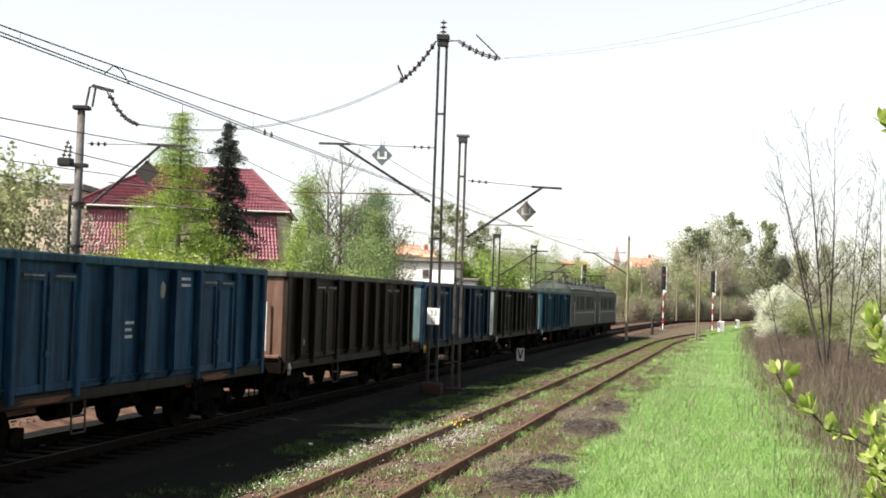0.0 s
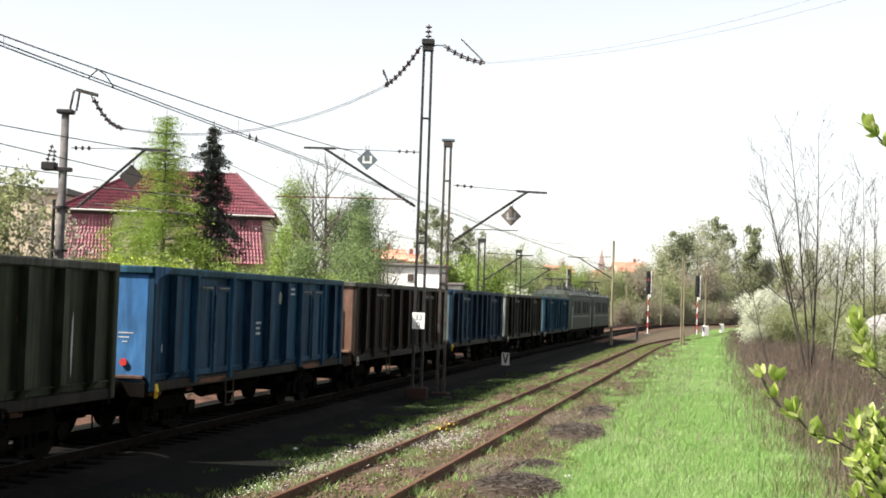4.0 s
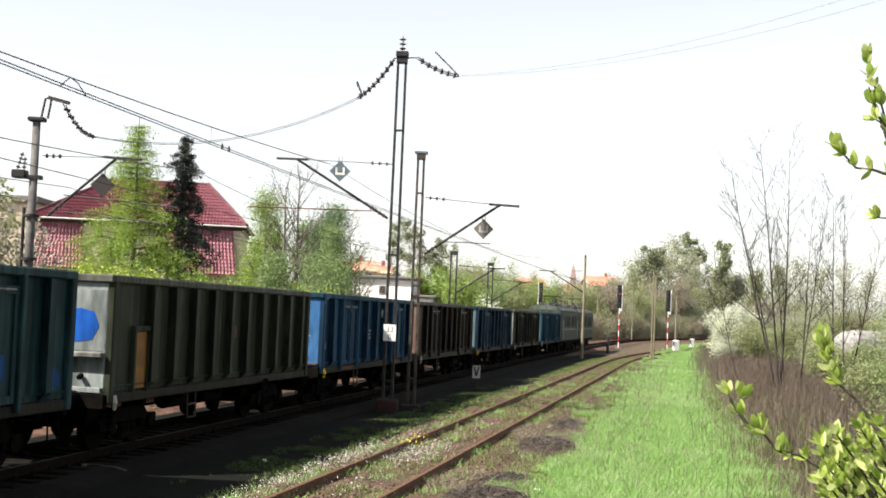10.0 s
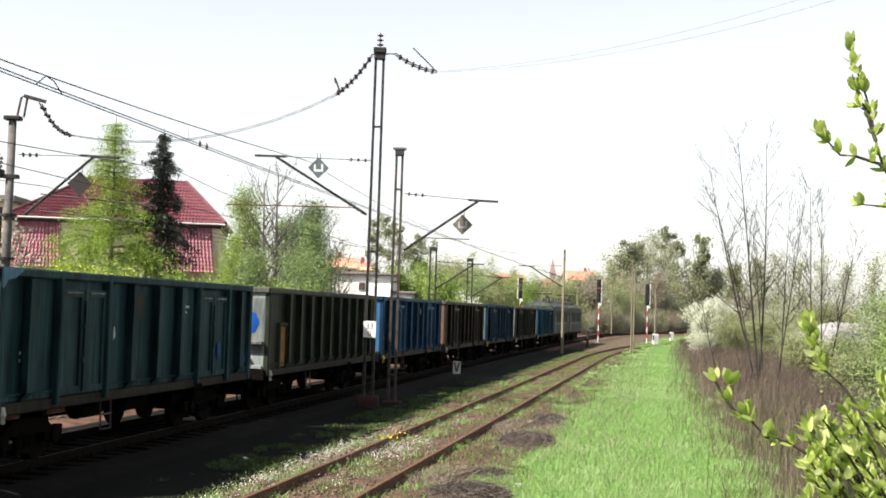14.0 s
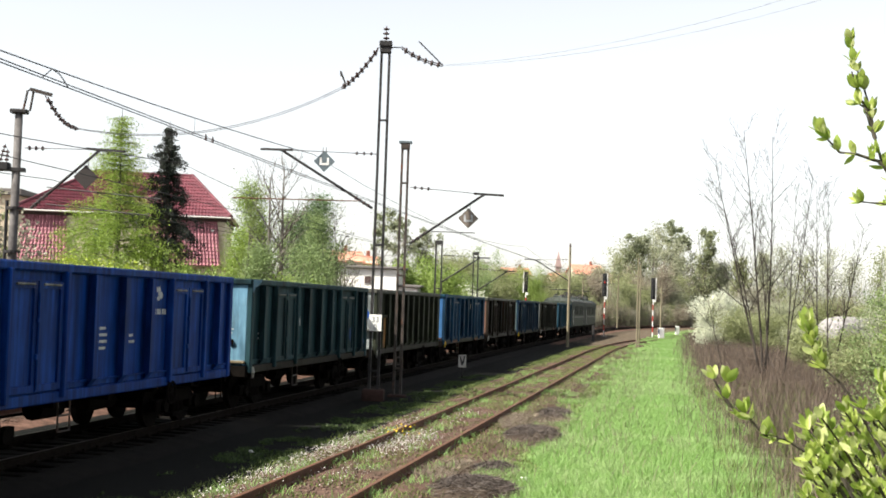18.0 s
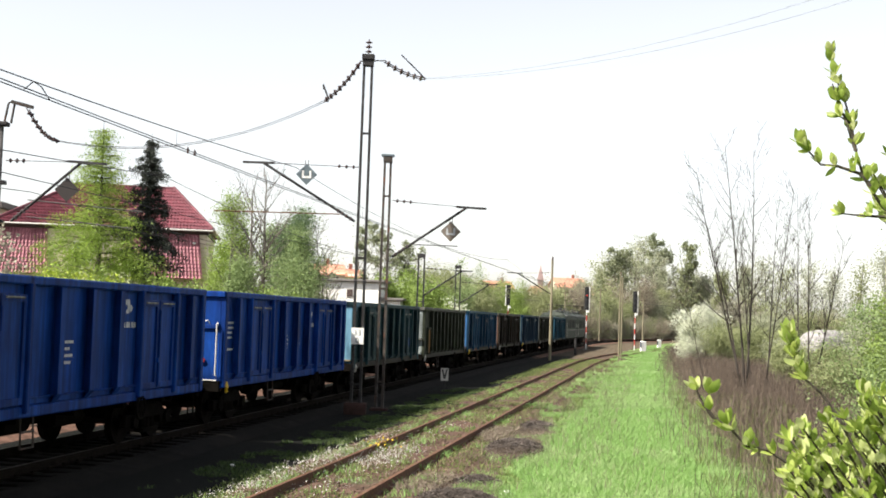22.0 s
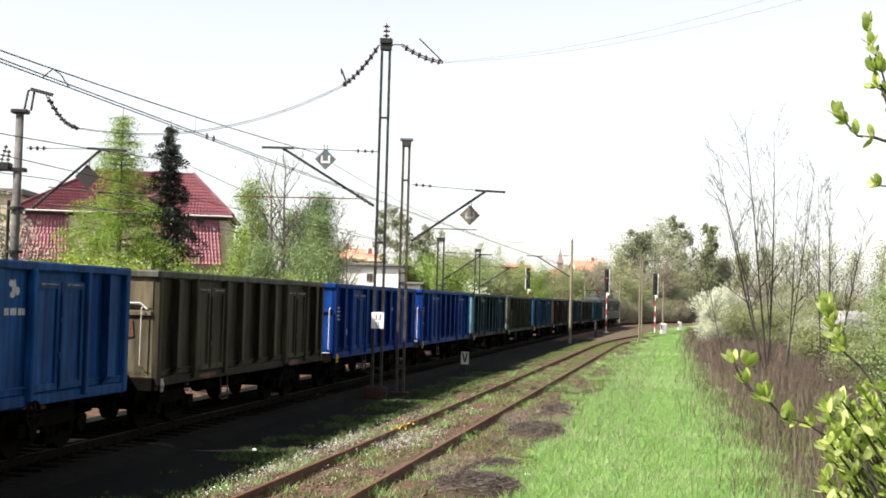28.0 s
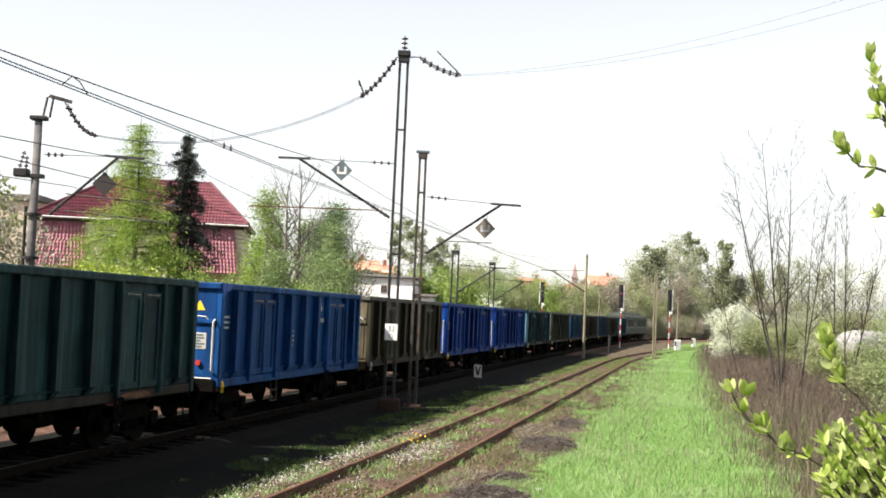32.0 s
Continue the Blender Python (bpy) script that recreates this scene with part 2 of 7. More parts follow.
# ---- mesh helpers ----
class Shape:
    """Collects vertices and faces of one mesh."""

    def __init__(self):
        self.v, self.f = [], []

    def add(self, verts, faces):
        k = len(self.v)
        self.v += [tuple(p) for p in verts]
        self.f += [tuple(i + k for i in q) for q in faces]
        return self

    def box(self, a, b, m=None):
        (x, y, z), (X, Y, Z) = a, b
        vs = [(x, y, z), (X, y, z), (X, Y, z), (x, Y, z), (x, y, Z), (X, y, Z), (X, Y, Z), (x, Y, Z)]
        if m:
            vs = [m @ Vector(p) for p in vs]
        return self.add(vs, [(0, 3, 2, 1), (4, 5, 6, 7), (0, 1, 5, 4), (1, 2, 6, 5), (2, 3, 7, 6), (3, 0, 4, 7)])

    def block(self, a, b, c=0.012):
        """A box with chamfered edges."""
        x, y, z = [(p + q) / 2 for p, q in zip(a, b)]
        hx, hy, hz = [abs(q - p) / 2 for p, q in zip(a, b)]
        c = min(c, hx * 0.45, hy * 0.45, hz * 0.45)
        vs, idx = [], {}
        for sx in (-1, 1):
            for sy in (-1, 1):
                for sz in (-1, 1):
                    for ax in range(3):
                        p = [hx - c, hy - c, hz - c]
                        p[ax] += c
                        idx[sx, sy, sz, ax] = len(vs)
                        vs.append((x + sx * p[0], y + sy * p[1], z + sz * p[2]))
        fs = []
        for s in (-1, 1):
            for ax, order in ((0, lambda u, w: (s, u, w)), (1, lambda u, w: (u, s, w)), (2, lambda u, w: (u, w, s))):
                q = [idx[(*order(u, w), ax)] for u, w in ((-1, -1), (1, -1), (1, 1), (-1, 1))]
                fs.append(q if (s == 1) == (ax != 1) else q[::-1])
        for s in (-1, 1):
            for w in (-1, 1):
                for ax1, ax2, order in ((1, 2, lambda u: (u, s, w)), (0, 2, lambda u: (s, u, w)), (0, 1, lambda u: (s, w, u))):
                    fs.append([idx[(*order(-1), ax1)], idx[(*order(1), ax1)], idx[(*order(1), ax2)], idx[(*order(-1), ax2)]])
        for sx in (-1, 1):
            for sy in (-1, 1):
                for sz in (-1, 1):
                    fs.append([idx[sx, sy, sz, 0], idx[sx, sy, sz, 1], idx[sx, sy, sz, 2]])
        return self.add(vs, fs)

    def tube(self, pts, r, n=6, caps=True):
        """A round bar along points; r is one radius or one for each point."""
        pts = [Vector(p) for p in pts]
        rs = r if isinstance(r, (list, tuple)) else [r] * len(pts)
        vs, fs = [], []
        for i, p in enumerate(pts):
            d = (pts[min(i + 1, len(pts) - 1)] - pts[max(i - 1, 0)]).normalized()
            s = d.cross(Vector((0, 0, 1)) if abs(d.z) < 0.95 else Vector((1, 0, 0))).normalized()
            t = s.cross(d)
            for j in range(n):
                a = 2 * math.pi * j / n
                vs.append(p + (s * math.cos(a) + t * math.sin(a)) * rs[i])
        for i in range(len(pts) - 1):
            for j in range(n):
                k = (j + 1) % n
                fs.append((i * n + j, i * n + k, (i + 1) * n + k, (i + 1) * n + j))
        if caps:
            fs += [tuple(range(n))[::-1], tuple((len(pts) - 1) * n + j for j in range(n))]
        return self.add(vs, fs)

    def beam(self, a, b, w, h):
        """A square bar from a to b."""
        a, b = Vector(a), Vector(b)
        d = (b - a).normalized()
        s = d.cross(Vector((0, 0, 1)) if abs(d.z) < 0.95 else Vector((1, 0, 0))).normalized()
        t = s.cross(d)
        vs = [p + s * (u * w / 2) + t * (q * h / 2) for p in (a, b) for u, q in ((-1, -1), (1, -1), (1, 1), (-1, 1))]
        return self.add(vs, [(0, 3, 2, 1), (4, 5, 6, 7), (0, 1, 5, 4), (1, 2, 6, 5), (2, 3, 7, 6), (3, 0, 4, 7)])

    def sweep(self, section, line):
        """An open or closed section (right, up) carried along a line of (x, y, z, heading)."""
        n = len(section)
        vs = [(x + u * math.cos(h), y - u * math.sin(h), z + w) for x, y, z, h in line for u, w in section]
        fs = [(i * n + j, (i + 1) * n + j, (i + 1) * n + (j + 1) % n, i * n + (j + 1) % n) for i in range(len(line) - 1) for j in range(n)]
        return self.add(vs, fs + [tuple(range(n)), tuple((len(line) - 1) * n + j for j in range(n))[::-1]])

    def disc_y(self, c, r, t, n=20, inner=0.0):
        """A wheel-like disc or ring round the x axis."""
        vs, fs = [], []
        for x in (-t / 2, t / 2):
            for j in range(n):
                a = 2 * math.pi * j / n
                vs.append((c[0] + x, c[1] + r * math.cos(a), c[2] + r * math.sin(a)))
                vs.append((c[0] + x, c[1] + inner * math.cos(a), c[2] + inner * math.sin(a)))
        for j in range(n):
            k = (j + 1) % n
            o = 2 * n
            fs += [(2 * j, 2 * k, o + 2 * k, o + 2 * j), (2 * j, 2 * j + 1, 2 * k + 1, 2 * k), (o + 2 * j, o + 2 * k, o + 2 * k + 1, o + 2 * j + 1)]
            if inner:
                fs.append((2 * j + 1, o + 2 * j + 1, o + 2 * k + 1, 2 * k + 1))
        return self.add(vs, fs)

    def mesh(self, name, mat, smooth=False):
        me = bpy.data.meshes.new(name)
        me.from_pydata(self.v, [], self.f)
        me.materials.append(mat)
        if smooth:
            me.shade_smooth()
        return me


def part(name, shape, mat, parent, label="", at=None, smooth=False):
    ob = new(name, shape if isinstance(shape, bpy.types.Mesh) else shape.mesh(name, MAT[mat] if isinstance(mat, str) else mat, smooth))
    ob.parent = parent
    if at:
        ob.matrix_basis = at
    if label:
        tagged(ob, label)
    return ob


def thing(name, label, category, group="", at=None, kind=""):
    ob = new(name)
    ob.empty_display_size = 0.3
    if at:
        ob.matrix_basis = at
    return tagged(ob, label, category, group, kind)


def structure(name, shape, mat, label, category, kind="structure", smooth=False):
    return tagged(new(name, shape.mesh(name, MAT[mat] if isinstance(mat, str) else mat, smooth)), label, category, kind=kind)


# ---- the plan: the main track runs straight, then in a wide right-hand bend ----
X0, TH, S1, K1, S2, K2 = -11.619, 0.2088, 17.187, 0.0002503, 188.0, 0.0030


def line_at(s, off=0.0):
    """Place and heading on the main track's line, off metres to its right."""
    a, b = min(s, S1), min(max(s - S1, 0), S2 - S1)
    x, y = X0 + a * math.sin(TH), a * math.cos(TH)
    h = TH + K1 * b
    x, y = x + (math.cos(TH) - math.cos(h)) / K1, y + (math.sin(h) - math.sin(TH)) / K1
    if s > S2:
        g = h + K2 * (s - S2)
        x, y, h = x + (math.cos(h) - math.cos(g)) / K2, y + (math.sin(g) - math.sin(h)) / K2, g
    return x + off * math.cos(h), y - off * math.sin(h), h


SX, STH, SEND, SK = -5.516, 0.2259, 88.0, 0.0022


def siding_at(s, off=0.0):
    """The overgrown siding: straight, then a bend to the right."""
    a, b = min(s, SEND), max(s - SEND, 0)
    h = STH + SK * b
    x = SX + a * math.sin(STH) + (math.cos(STH) - math.cos(h)) / SK
    y = a * math.cos(STH) + (math.sin(h) - math.sin(STH)) / SK
    return x + off * math.cos(h), y - off * math.sin(h), h


def lateral(x, y):
    """Metres to the right of the main track, and the way along it."""
    s = 0.21 * x + 0.978 * y + 2.4
    for _ in range(3):
        px, py, h = line_at(s)
        s += (x - px) * math.sin(h) + (y - py) * math.cos(h)
    px, py, h = line_at(s)
    return (x - px) * math.cos(h) - (y - py) * math.sin(h), s


def ground_z(x, y):
    """The lie of the land: track beds, a shallow ditch, the grass bank on which the viewer stands."""
    d, s = lateral(x, y)
    z = -0.32
    z += 0.10 * math.exp(-((d - 6.2) / 1.9) ** 2)
    z += 0.16 * (1 / (1 + math.exp(max(-60.0, min(60.0, -(d - 8.9) * 2.0)))))
    r = math.hypot(x, y - 1)
    z += 1.35 / (1 + math.exp(min(60.0, (r - 9.5) * 0.75)))
    z += 0.05 * noise.noise((x * 0.11, y * 0.11, 0.0)) * (d > 3.5)
    return z


def top_z(x, y):
    """Ground or track bed, whichever is higher."""
    z = ground_z(x, y)
    d, s = lateral(x, y)
    if abs(d) < 1.6 or abs(d + 4.6) < 1.6:
        return max(z, -0.2)
    q = (x - SX) * math.sin(STH) + y * math.cos(STH)
    px, py, h = siding_at(max(q, 0))
    return max(z, -0.16) if abs((x - px) * math.cos(h) - (y - py) * math.sin(h)) < 1.6 else z


def line_many(s):
    """line_at for an array of s."""
    a, b, c = np.minimum(s, S1), np.clip(s - S1, 0, S2 - S1), np.maximum(s - S2, 0)
    h = TH + K1 * b
    x = X0 + a * math.sin(TH) + (math.cos(TH) - np.cos(h)) / K1
    y = a * math.cos(TH) + (np.sin(h) - math.sin(TH)) / K1
    g = h + K2 * c
    return x + (np.cos(h) - np.cos(g)) / K2, y + (np.sin(g) - np.sin(h)) / K2, g


def top_many(x, y):
    """top_z for arrays of places."""
    s = 0.21 * x + 0.978 * y + 2.4
    for _ in range(3):
        px, py, h = line_many(s)
        s = s + (x - px) * np.sin(h) + (y - py) * np.cos(h)
    px, py, h = line_many(s)
    d = (x - px) * np.cos(h) - (y - py) * np.sin(h)
    z = -0.32 + 0.10 * np.exp(-((d - 6.2) / 1.9) ** 2) + 0.16 / (1 + np.exp(np.clip(-(d - 8.9) * 2.0, -60, 60)))
    z += 1.35 / (1 + np.exp(np.minimum(60.0, (np.hypot(x, y - 1) - 9.5) * 0.75)))
    z += 0.05 * (d > 3.5) * np.array([noise.noise((u * 0.11, w * 0.11, 0.0)) for u, w in zip(x.tolist(), y.tolist())])
    z = np.where((np.abs(d) < 1.6) | (np.abs(d + 4.6) < 1.6), np.maximum(z, -0.2), z)
    q = np.maximum((x - SX) * math.sin(STH) + y * math.cos(STH), 0)
    b = np.maximum(q - SEND, 0)
    h = STH + SK * b
    px = SX + np.minimum(q, SEND) * math.sin(STH) + (math.cos(STH) - np.cos(h)) / SK
    py = np.minimum(q, SEND) * math.cos(STH) + (np.sin(h) - math.sin(STH)) / SK
    return np.where(np.abs((x - px) * np.cos(h) - (y - py) * np.sin(h)) < 1.6, np.maximum(z, -0.16), z)


# ---- ground and tracks ----
def build_ground():
    xs = sorted({*[-1400, -700, -350, -200, -130, -90, -70, -55], *[-45 + 1.5 * i for i in range(27)], *[-4.5 + 0.6 * i for i in range(50)],
                 *[26 + 2.0 * i for i in range(18)], 70, 90, 130, 200, 350, 700, 1400})
    ys = sorted({*[-1400, -700, -300, -120, -60, -30, -15, -8], *[-4 + 0.8 * i for i in range(90)], *[68 + 2.0 * i for i in range(40)],
                 *[150 + 5 * i for i in range(21)], 280, 330, 420, 600, 1000, 2500})
    sh, n = Shape(), len(xs)
    sh.v = [(x, y, ground_z(x, y)) for y in ys for x in xs]
    sh.f = [(j * n + i, j * n + i + 1, (j + 1) * n + i + 1, (j + 1) * n + i) for j in range(len(ys) - 1) for i in range(n - 1)]
    ob = structure("ground", sh, "ground", "rough earth with painted train shade, grass and scrub beside the railway", "ground", smooth=True)
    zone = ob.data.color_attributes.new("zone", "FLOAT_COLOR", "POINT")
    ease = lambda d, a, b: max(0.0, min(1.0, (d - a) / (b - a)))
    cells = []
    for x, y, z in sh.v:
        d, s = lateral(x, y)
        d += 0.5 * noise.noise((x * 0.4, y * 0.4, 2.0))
        # first zone: painted shade along the train, weakening far ahead
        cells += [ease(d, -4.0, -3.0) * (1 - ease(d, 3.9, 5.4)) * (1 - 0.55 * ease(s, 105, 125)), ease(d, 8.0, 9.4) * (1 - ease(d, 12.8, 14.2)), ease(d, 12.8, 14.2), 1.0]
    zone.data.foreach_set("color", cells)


RAIL_SECTION = [(-0.070, -0.160), (0.070, -0.160), (0.070, -0.148), (0.012, -0.130), (0.010, -0.045), (0.035, -0.035), (0.035, -0.004),
                (0.028, 0.0), (-0.028, 0.0), (-0.035, -0.004), (-0.035, -0.035), (-0.010, -0.045), (-0.012, -0.130), (-0.070, -0.148)]


def railway(name, label, at, s0, s1, parts_to, shiny, cover=-0.2, stone="ballast", tone=""):
    """A bed of ballast, sleepers and two rails along the line at()."""
    top = thing(name, label, "railway track", kind="structure")
    steps = [s0 + i * 2.0 for i in range(int((s1 - s0) / 2) + 1)]
    bed = Shape()
    us = [-2.3, -1.9, -1.5, -1.2, -0.9, -0.6, -0.3, 0.0, 0.3, 0.6, 0.9, 1.2, 1.5, 1.9, 2.3]
    fine = [s0 + i * 0.5 for i in range(int(min(s1 - s0, 140) / 0.5))] + [s0 + 140 + i * 4.0 for i in range(int(max(s1 - s0 - 140, 0) / 4) + 1)]
    for s in fine:
        for u in us:
            x, y, _ = at(s, u)
            lift = -0.42 if abs(u) > 2.2 else (-0.30 if abs(u) > 1.7 else cover)
            bed.v.append((x, y, lift + 0.035 * noise.noise((x * 2.2, y * 2.2, 5.0)) + 0.02 * noise.noise((x * 0.7, y * 0.7, 9.0))))
    k = len(us)
    bed.f = [(i * k + j, i * k + j + 1, (i + 1) * k + j + 1, (i + 1) * k + j) for i in range(len(fine) - 1) for j in range(k - 1)]
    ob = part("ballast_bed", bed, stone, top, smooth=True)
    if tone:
        # past the train's painted shade the bed is sunlit rusty stone
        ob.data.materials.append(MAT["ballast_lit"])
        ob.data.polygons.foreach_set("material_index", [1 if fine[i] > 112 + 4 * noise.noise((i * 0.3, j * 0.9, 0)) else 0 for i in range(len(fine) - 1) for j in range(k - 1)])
    for side in (-0.7535, 0.7535):
        rail, head = Shape(), Shape()
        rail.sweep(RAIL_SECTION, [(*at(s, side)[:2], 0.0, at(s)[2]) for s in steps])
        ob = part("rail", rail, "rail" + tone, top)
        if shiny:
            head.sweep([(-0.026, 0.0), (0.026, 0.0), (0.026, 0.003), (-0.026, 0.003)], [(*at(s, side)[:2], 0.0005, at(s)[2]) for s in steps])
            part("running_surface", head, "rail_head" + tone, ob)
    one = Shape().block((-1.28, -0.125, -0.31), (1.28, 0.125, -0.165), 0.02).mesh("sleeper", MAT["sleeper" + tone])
    clip = Shape()
    for x in (-0.7535, 0.7535):
        clip.block((x - 0.17, -0.08, -0.166), (x + 0.17, 0.08, -0.148), 0.006)
        for u in (-0.115, 0.115):
            clip.tube([(x + u, 0, -0.15), (x + u, 0, -0.105)], 0.022, 6)
    plate = clip.mesh("fastening", MAT["rail" + tone])
    s, far, farp = s0, Shape(), []
    while s < s1:
        x, y, h = at(s)
        m = pose(x, y, random.uniform(-0.012, 0.008), 0, 0, -math.degrees(h) + random.uniform(-1, 1))
        if s < parts_to:
            part("fastening", plate, None, part("sleeper", one, None, top, at=m))
        else:
            far.box((-1.28, -0.125, -0.31), (1.28, 0.125, -0.165), m)
        s += 0.62
    if far.v:
        tagged(part("far_sleepers", far, "sleeper" + tone, top), kind="stuff")
    return top


# ---- the goods wagons ----
PAINT = {}


def paint(name, low, high, rust=(0.10, 0.045, 0.025), cut=0.6, rough=0.6):
    """Weathered paint: streaked downwards with grime, chalky where rain runs, spotted with rust."""
    mat = PAINT[name] = surface("paint_" + name, low, high, 0.9, rough, 0.0, 0.12, rust, 1.1, cut, 0.14, stretch=(1, 2.0, 0.3), fine=6, spec=0.1)
    n, l = nodes_of(mat)
    base = n["Principled BSDF"].inputs["Base Color"]
    src = base.links[0].from_socket
    co = n["Texture Coordinate"]
    for scale, stretch, ends, tones in ((2.2, (1, 3.0, 0.16), (0.36, 0.60), (0.42, 1.0)), (5.0, (1, 4.0, 0.10), (0.52, 0.74), (1.0, 1.55)), (1.3, (1, 1, 1), (0.35, 0.70), (0.78, 1.15))):
        mp, tex, ramp, mul = n.new("ShaderNodeMapping"), n.new("ShaderNodeTexNoise"), n.new("ShaderNodeMapRange"), n.new("ShaderNodeVectorMath")
        mp.inputs["Scale"].default_value = stretch
        l.new(co.outputs["Object"], mp.inputs[0])
        l.new(n["Vector Math"].outputs[0], mp.inputs["Location"])
        tex.inputs["Scale"].default_value, tex.inputs["Detail"].default_value, tex.inputs["Roughness"].default_value = scale, 6, 0.6
        l.new(mp.outputs[0], tex.inputs["Vector"])
        l.new(tex.outputs["Fac"], ramp.inputs[0])
        ramp.inputs[1].default_value, ramp.inputs[2].default_value, ramp.inputs[3].default_value, ramp.inputs[4].default_value = *ends, *tones
        mul.operation = "SCALE"
        l.new(src, mul.inputs[0])
        l.new(ramp.outputs[0], mul.inputs["Scale"])
        src = mul.outputs[0]
    l.new(src, base)


paint("blue_worn", (0.009, 0.038, 0.084), (0.024, 0.080, 0.150), (0.05, 0.045, 0.04), 0.64)
paint("teal_blue", (0.011, 0.048, 0.078), (0.026, 0.088, 0.135), (0.05, 0.04, 0.035), 0.64)
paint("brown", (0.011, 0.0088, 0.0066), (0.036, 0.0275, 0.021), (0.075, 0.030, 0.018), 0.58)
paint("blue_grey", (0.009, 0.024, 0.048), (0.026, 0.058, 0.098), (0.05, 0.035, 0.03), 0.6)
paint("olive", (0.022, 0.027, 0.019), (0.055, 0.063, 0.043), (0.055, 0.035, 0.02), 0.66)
paint("petrol", (0.009, 0.029, 0.037), (0.027, 0.070, 0.084), (0.035, 0.035, 0.028), 0.62)
paint("royal", (0.002, 0.026, 0.165), (0.005, 0.056, 0.29), (0.008, 0.03, 0.12), 0.68, 0.6)
paint("blue_new", (0.004, 0.042, 0.165), (0.010, 0.080, 0.265), (0.015, 0.035, 0.09), 0.68, 0.6)
paint("tan", (0.028, 0.025, 0.015), (0.072, 0.064, 0.042), (0.055, 0.036, 0.022), 0.6)
# reddish and pale end paints: side hues lightened by painted sunlight and fading
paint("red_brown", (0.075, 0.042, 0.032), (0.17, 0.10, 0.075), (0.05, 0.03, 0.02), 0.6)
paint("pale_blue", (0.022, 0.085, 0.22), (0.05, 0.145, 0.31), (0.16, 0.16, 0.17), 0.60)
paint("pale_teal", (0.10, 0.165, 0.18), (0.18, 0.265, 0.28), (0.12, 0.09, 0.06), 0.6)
paint("fresh_blue", (0.012, 0.09, 0.42), (0.022, 0.13, 0.55), (0.02, 0.06, 0.3), 0.72, 0.45)
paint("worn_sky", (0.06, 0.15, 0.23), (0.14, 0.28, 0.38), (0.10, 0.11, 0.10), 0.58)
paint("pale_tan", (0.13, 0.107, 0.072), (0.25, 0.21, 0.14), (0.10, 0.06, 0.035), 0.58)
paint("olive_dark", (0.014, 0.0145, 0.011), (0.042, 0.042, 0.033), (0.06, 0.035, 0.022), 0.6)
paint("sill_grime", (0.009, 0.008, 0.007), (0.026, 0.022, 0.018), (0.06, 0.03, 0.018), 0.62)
paint("rim_dark", (0.05, 0.052, 0.044), (0.12, 0.122, 0.105), cut=0.66)
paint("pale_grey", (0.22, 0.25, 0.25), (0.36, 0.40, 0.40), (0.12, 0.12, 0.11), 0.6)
paint("rim_grey", (0.15, 0.15, 0.14), (0.30, 0.30, 0.28), cut=0.66)
paint("loco_green", (0.034, 0.044, 0.037), (0.064, 0.078, 0.064), (0.035, 0.03, 0.024), 0.62, 0.6)
paint("loco_roof", (0.055, 0.066, 0.058), (0.11, 0.125, 0.11), (0.05, 0.04, 0.03), 0.6)
MAT["rust_bright"] = surface("rust_bright", (0.06, 0.026, 0.014), (0.17, 0.07, 0.035), 3.0, 0.85, 0, 0.3)
HALF, TOPZ, SILL = 1.48, 3.28, 1.02
YF = 6.28


def rib_shape(depth=0.18, lip=0.125):
    """A pressed stiffener: a web on the side wall, its crown turned out into a lip, with a slanting foot."""
    z0, z1, e = SILL + 0.13, TOPZ - 0.155, 0.014
    # (along the wall, out from it): foot flange, web, crown with its lip, back web
    sec = [(-0.055, 0.0), (-0.055, 0.010), (0.0, 0.012), (0.0, depth - e), (-lip, depth - e), (-lip, depth - 0.003), (-lip + 0.008, depth), (0.07, depth), (0.08, depth - 0.012), (0.085, 0.012), (0.12, 0.010), (0.12, 0.0)]
    n = len(sec)
    vs = [(x * f, y, z) for z, f in ((z0, 0.3), (z0 + 0.15, 1.0), (z1, 1.0)) for y, x in sec]
    fs = [(i * n + j, i * n + j + 1, (i + 1) * n + j + 1, (i + 1) * n + j) for i in (0, 1) for j in range(n - 1)]
    return Shape().add(vs, fs + [(2, 3, 7, 8, 9), (3, 4, 5, 6, 7)])


WAGON_MESH = {}


def shared(key, build, mat):
    if (key, mat.name) not in WAGON_MESH:
        WAGON_MESH[key, mat.name] = build().mesh(key, mat)
    return WAGON_MESH[key, mat.name]


def wheelset(parent, y, z=0.46, r=0.46):
    def make():
        sh = Shape().tube([(-0.98, 0, 0), (0.98, 0, 0)], 0.075, 10)
        for x in (-0.75, 0.75):
            sh.disc_y((x, 0, 0), r, 0.11, 24).disc_y((x - math.copysign(0.07, x), 0, 0), r + 0.03, 0.03, 24).disc_y((x, 0, 0), 0.16, 0.2, 12)
            for k in range(4):
                a = k * math.pi / 2
                sh.box((x - 0.065, -0.05 + 0.27 * math.cos(a), -0.05 + 0.27 * math.sin(a)), (x + 0.065, 0.05 + 0.27 * math.cos(a), 0.05 + 0.27 * math.sin(a)))
        return sh
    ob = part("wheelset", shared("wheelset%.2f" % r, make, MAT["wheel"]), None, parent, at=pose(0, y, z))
    WHEELS.append((ob, y, z, r))
    return ob


WHEELS = []


